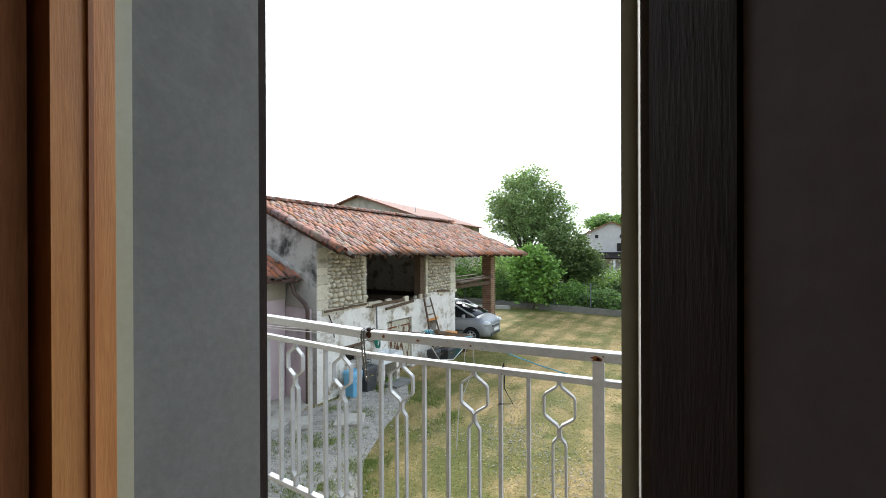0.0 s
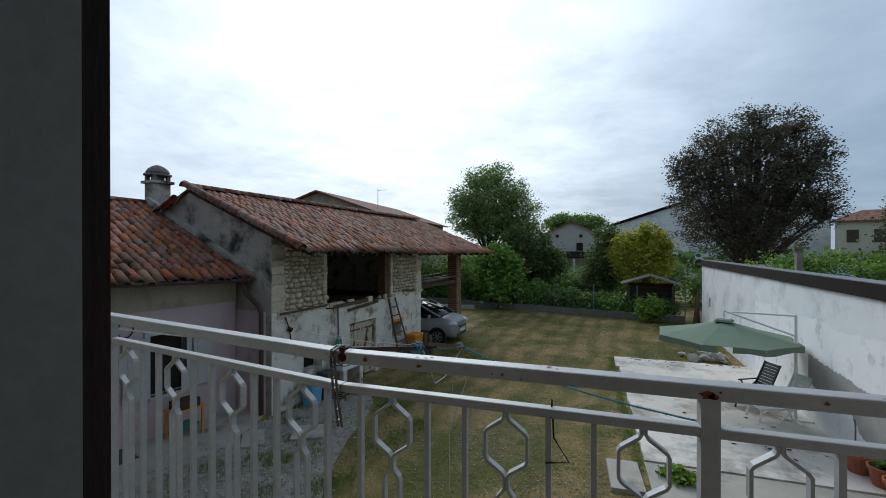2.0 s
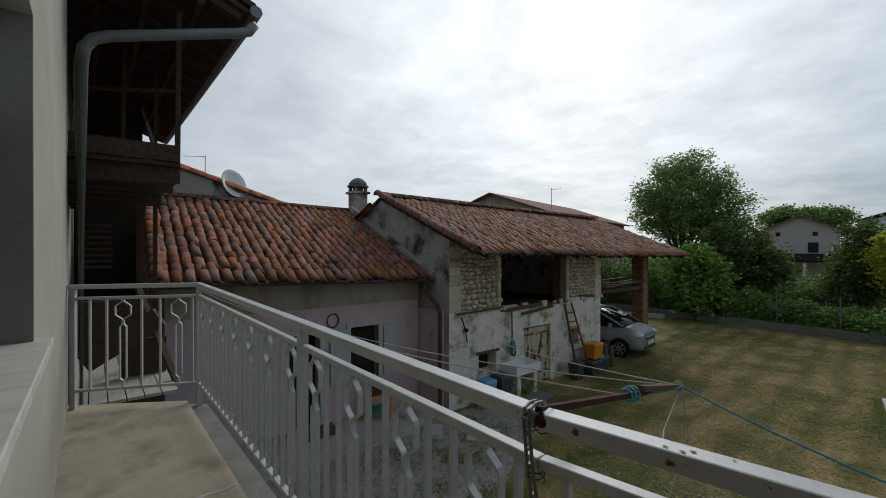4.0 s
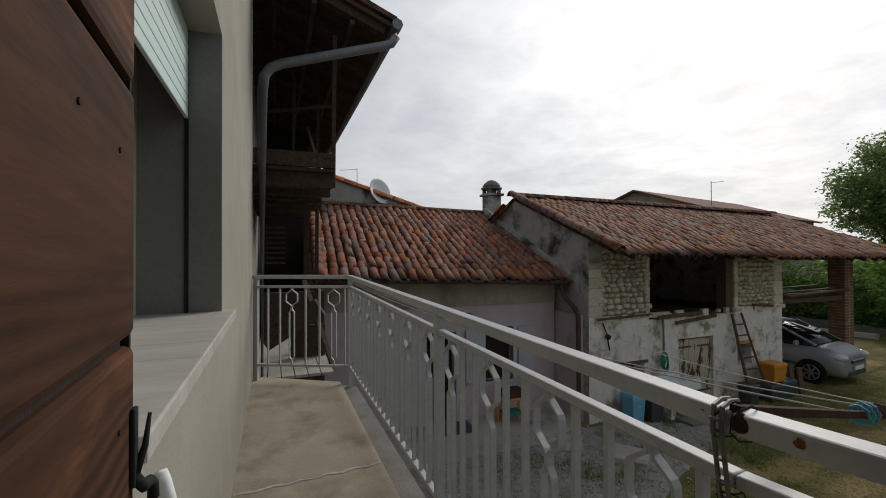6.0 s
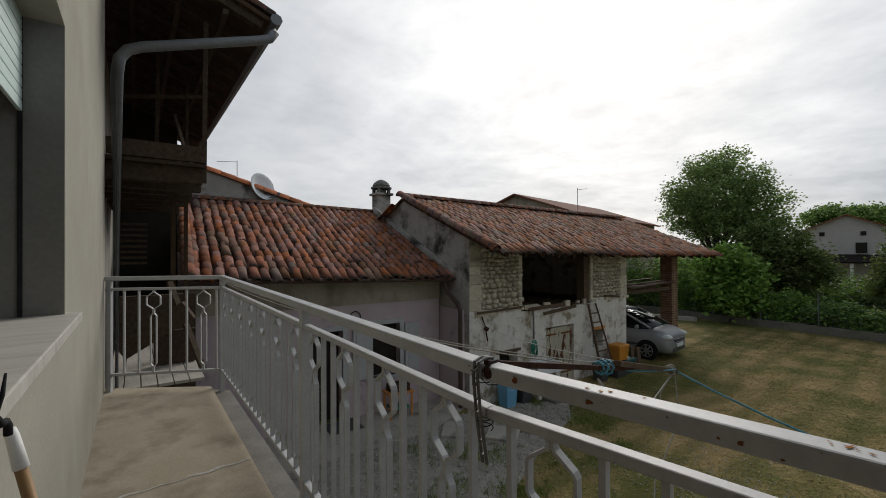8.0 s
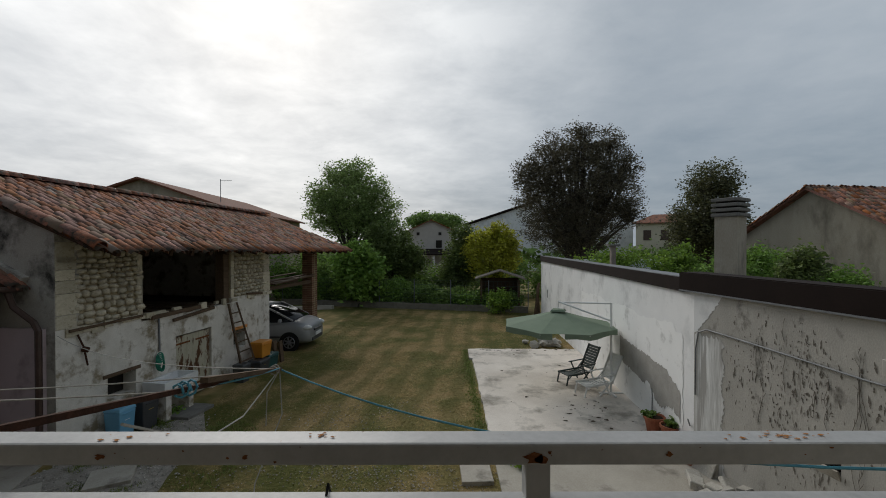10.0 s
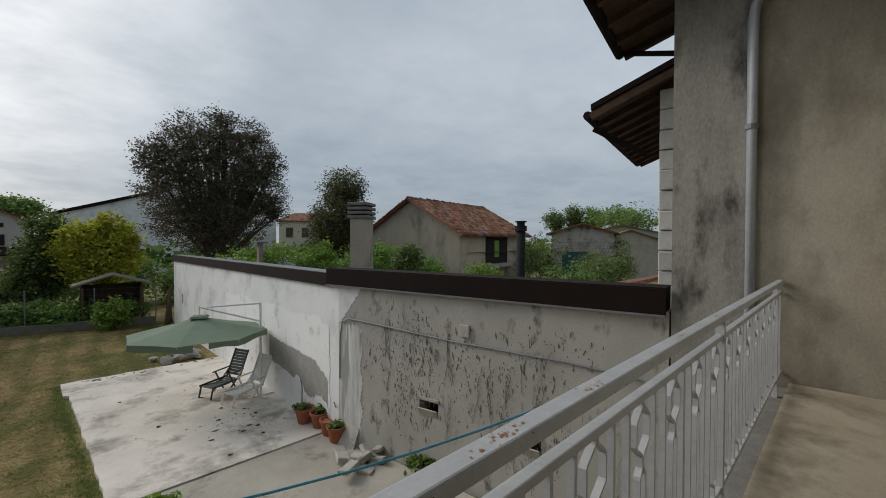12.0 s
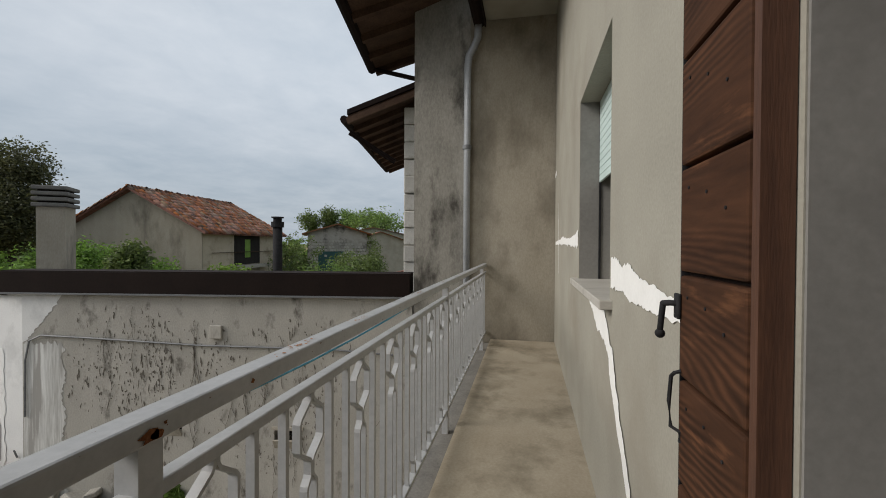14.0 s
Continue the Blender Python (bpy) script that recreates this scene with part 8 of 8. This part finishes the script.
rb = gable_house("house_behind_barn", pose(-19.1, 22.0, GZ, 0, 0, 3), 9.0, 13.0, 5.7, 7.25, M_GABLEW, M_TILEBR, "tiled roof of a house behind the barn", tiles=False)
bm = bmesh.new(); tube(bm, [(-11.85, 24.9, 3.0), (-11.85, 24.9, 5.2)], 0.02, 5); tube(bm, [(-11.85, 24.9, 5.1), (-11.2, 24.9, 5.1)], 0.012, 5)
tagged(part("aerial", bm, M_PIPED), "thin metal television aerial on a roof", "aerial")
bm = bmesh.new(); tube(bm, [(-16.7, 6.1, 2.6), (-16.7, 6.1, 4.9)], 0.014, 5); tube(bm, [(-16.7, 6.1, 4.85), (-17.2, 5.5, 4.85)], 0.010, 5)
tagged(part("aerial", bm, M_PIPED), "thin metal television aerial on a roof", "aerial")

# on the outbuilding's flat roof
ch = thing("chimney_stack", pose(8.75, 11.2, 0.75, 0, 0, 35), "grey cement chimney with stacked concrete cap slabs", "chimney")
part("shaft", bbox(-0.30, 0.30, -0.26, 0.26, -1.35, 1.28), M_GABLEW, ch)
for k in range(4):
    bm = bmesh.new(); box(bm, -0.37, 0.37, -0.33, 0.33, 1.28 + k * 0.13, 1.37 + k * 0.13, None, 0.02); part("cap_slab", bm, M_SLABEDGE, ch)
    if k < 3:
        # coloured black to paint the shade between the cap slabs
        part("shade_spacer", bbox(-0.28, 0.28, -0.24, 0.24, 1.371 + k * 0.13, 1.409 + k * 0.13), M_BLACK, ch)
fl = thing("flue_pipe", pose(9.15, 5.7, 0.55), "black metal flue pipe with a rain cap", "flue")
bm = bmesh.new(); tube(bm, [(0, 0, -1.15), (0, 0, 1.05)], 0.10, 14); part("pipe", bm, M_IRON, fl, smooth=True)
bm = bmesh.new(); tube(bm, [(0, 0, 1.02), (0, 0, 1.14)], 0.135, 14); part("collar", bm, M_IRON, fl)
bm = bmesh.new(); tube(bm, [(0, 0, 1.14), (0, 0, 1.22)], 0.09, 14); tube(bm, [(0, 0, 1.22), (0, 0, 1.25)], 0.13, 14); part("cap", bm, M_IRON, fl)
bp = thing("vent_post", pose(6.55, 13.4, 0.55), "short timber post with a flat cap on the roof", "post")
part("post", bbox(-0.07, 0.07, -0.07, 0.07, -1.15, 0.72), M_PALEW, bp)
part("cap", bbox(-0.17, 0.17, -0.17, 0.17, 0.72, 0.77), M_SLABEDGE, bp)
for k, (x, y, z, w, h, mt) in enumerate(((8.3, 18.5, 0.3, 1.5, 0.7, M_LEAFB), (10.3, 17.4, 0.3, 1.6, 0.9, M_LEAFB), (12.4, 16.0, 0.2, 1.7, 0.9, M_LEAFG), (14.5, 14.6, -0.2, 1.3, 0.6, M_LEAFG), (15.6, 12.2, -0.6, 1.4, 0.8, M_LEAFB), (14.2, 17.2, 0.2, 1.5, 0.7, M_LEAFG), (23.5, 13.5, -0.6, 2.0, 2.0, M_LEAFD), (25.5, 16.0, -0.2, 1.8, 2.0, M_LEAFD), (18.5, 9.4, -1.0, 2.0, 1.2, M_LEAF), (22, 9.5, -1.0, 2.2, 1.5, M_LEAFD), (27.0, 10.5, -1.0, 1.8, 1.8, M_LEAFD), (31, 12.5, -0.6, 2.0, 2.4, M_LEAFD), (24, 11.0, -1.0, 2.0, 1.5, M_LEAFD), (11.8, 12.6, 0.5, 0.55, 0.55, M_LEAFD))):
    shrub("garden_shrub", (x, y, GZ), [(0, 0, z - GZ + h * 0.2, w, w * 0.7, h), (w * 0.4, 0, z - GZ + h * 0.5, w * 0.6, w * 0.5, h * 0.7)], 2600, 0.13, mt, "leafy garden shrub among the outbuildings", 200 + k, 0.15)
bm = bmesh.new(); slab(bm, [(12.6, 6.9, -0.35), (17.5, 7.4, -0.35), (18.0, 4.5, 0.35), (12.9, 4.2, 0.35)], (0, 0, -0.1))
tagged(part("low_tiled_roof", bm, M_TILE), "low terracotta tiled roof beyond the wall", "roof")
for k, (x, y, h, w, mt) in enumerate(((60, 62, 9, 5, M_LEAFD), (80, 44, 10, 2.4, M_LEAFD), (84, 38, 10.4, 3.0, M_LEAF), (86, 33, 10.5, 4, M_LEAF), (70, 26, 9.5, 6, M_LEAF), (82, 41, 11, 1.4, M_LEAFD), (90, 20, 11, 6, M_LEAF))):
    tree("far_tree", (x, y, GZ), h * 0.55, 0.2, [(0, 0, h * 0.82, w, w, h * 0.2), (w * 0.4, 0, h * 0.7, w * 0.8, w * 0.7, h * 0.18)], 2600, 0.4, mt, "distant tree on the horizon", 300 + k, 6, 0.5)
for k, (x, y, w, h, c) in enumerate(((62, 30, 12, 6.2, M_TILEO), (72, 22, 10, 5.6, M_TILEO), (45, 20, 7, 5.0, M_TILEO))):
    gable_house("distant_house", axes((x, y, GZ), Vector((0.45, -0.9, 0))), w, 8, h - 1.2, h, M_FACADE, c, "distant low house with a brown roof", tiles=False)
tree("umbrella_pine", (-0.3, 76.5, GZ), 7.2, 0.35, [(0, 0, 7.6, 5.4, 4.0, 1.5), (-1.5, 0, 8.4, 3.4, 3.0, 1.1), (2.0, 0, 8.2, 3.0, 3.0, 1.1), (0, 0, 6.2, 4.5, 3.0, 1.2)], 16000, 0.4, M_LEAF, "broad round-topped pine behind the far house", 330, 14, 0.35)
# a belt of distant greenery that closes the horizon
r0 = np.random.RandomState(5)
blobs = []
for k in range(240):
    a = math.radians(-115 + 230 * k / 239)
    d = 75 + 20 * math.sin(k * 1.7)
    blobs.append((math.sin(a) * d, math.cos(a) * d, GZ + 1.6 + 0.6 * math.sin(k * 2.3), 2.6, 2.6, 2.2 + 0.7 * math.sin(k * 0.9)))
ob = new("far_greenery", leaf_mesh("far_greenery", blobs, 60000, 0.7, M_LEAF, 6, 0.7))
tagged(ob, "distant hedges and trees along the horizon", "woods", kind="stuff")
r1 = [(-11 + 1.3 * k, 30.0 + (k % 3) * 1.2, GZ + 1.2 + 0.3 * math.sin(k * 1.9), 1.4, 0.9, 1.5) for k in range(26)]
ob = new("garden_greenery", leaf_mesh("garden_greenery", r1, 34000, 0.20, M_LEAF, 8, 0.25))
tagged(ob, "dense garden greenery behind the fence", "shrubs", kind="stuff")

# ---------------------------------------------------------------- lawn blades
M_BLADE = material("mown_grass_blades", (0.235, 0.178, 0.062), (0.42, 0.305, 0.145), 0.95, 1.1, 16, 0.0, (0.155, 0.145, 0.040), 0.5, (0.46, 0.60), spread=0.22, island=True, alt=((0.46, 0.35, 0.19), 0.14))
mowing_stripes(M_BLADE)
rb0 = np.random.RandomState(11)
NB = 190000
X = rb0.uniform(-4.3, 2.05, NB); Y = 3.0 + 21.5 * rb0.uniform(0, 1, NB) ** 1.25
wide = Y > 15.3
X[wide] = rb0.uniform(-3.8, 6.0, wide.sum())
ok = ~((X < -3.2) & (Y < 9)) & ~((Y < 5.6) & (X < -2.6))
X, Y = X[ok], Y[ok]
NB = len(X)
hgt = rb0.uniform(0.004, 0.018, NB); an = rb0.uniform(0, 6.28, NB)
lean = rb0.normal(0, 0.05, (NB, 2)); wd = 0.006 + 0.0007 * Y
P = np.zeros((NB, 3, 3))
P[:, 0] = np.stack([X - np.cos(an) * wd, Y - np.sin(an) * wd, np.full(NB, GZ)], 1)
P[:, 1] = np.stack([X + np.cos(an) * wd, Y + np.sin(an) * wd, np.full(NB, GZ)], 1)
P[:, 2] = np.stack([X + lean[:, 0], Y + lean[:, 1], GZ + hgt], 1)
me = bpy.data.meshes.new("grass"); me.from_pydata(P.reshape(-1, 3).tolist(), [], np.arange(NB * 3).reshape(-1, 3).tolist()); me.materials.append(M_BLADE)
tagged(new("grass", me), "short dry mown grass", "grass", kind="stuff")

# greener, longer grass along the slab's edge, and weeds in the gravel
def tufts(name, pts, label, hmin, hmax, mat, seed):
    q = np.random.RandomState(seed)
    C = np.repeat(np.array(pts), 9, 0)
    n = len(C)
    X, Y = C[:, 0] + q.normal(0, 0.03, n), C[:, 1] + q.normal(0, 0.03, n)
    h = q.uniform(hmin, hmax, n); a = q.uniform(0, 6.28, n)
    Q = np.zeros((n, 3, 3))
    Q[:, 0] = np.stack([X - np.cos(a) * 0.007, Y - np.sin(a) * 0.007, np.full(n, GZ)], 1)
    Q[:, 1] = np.stack([X + np.cos(a) * 0.007, Y + np.sin(a) * 0.007, np.full(n, GZ)], 1)
    Q[:, 2] = np.stack([X + q.normal(0, 0.03, n), Y + q.normal(0, 0.03, n), GZ + h], 1)
    me = bpy.data.meshes.new(name); me.from_pydata(Q.reshape(-1, 3).tolist(), [], np.arange(n * 3).reshape(-1, 3).tolist()); me.materials.append(mat)
    return tagged(new(name, me), label, "grass", kind="stuff")


M_TUFT = leaf_mat("edge_grass", (0.075, 0.105, 0.022), (0.14, 0.165, 0.042))
rt = random.Random(91)
tufts("edge_grass", [(2.04 - abs(rt.gauss(0, 0.10)), rt.uniform(7.4, 15.2)) for _ in range(700)], "longer green grass along the patio slab", 0.01, 0.045, M_TUFT, 92)
wpts = []
for _ in range(46):
    cx, cy = rt.uniform(-6.0, -2.2), rt.uniform(3.0, 9.2)
    wpts += [(rt.gauss(cx, 0.16), rt.gauss(cy, 0.16)) for _ in range(rt.randint(10, 60))]
tufts("gravel_weeds", wpts, "weeds growing through the gravel", 0.02, 0.08, M_TUFT, 93)
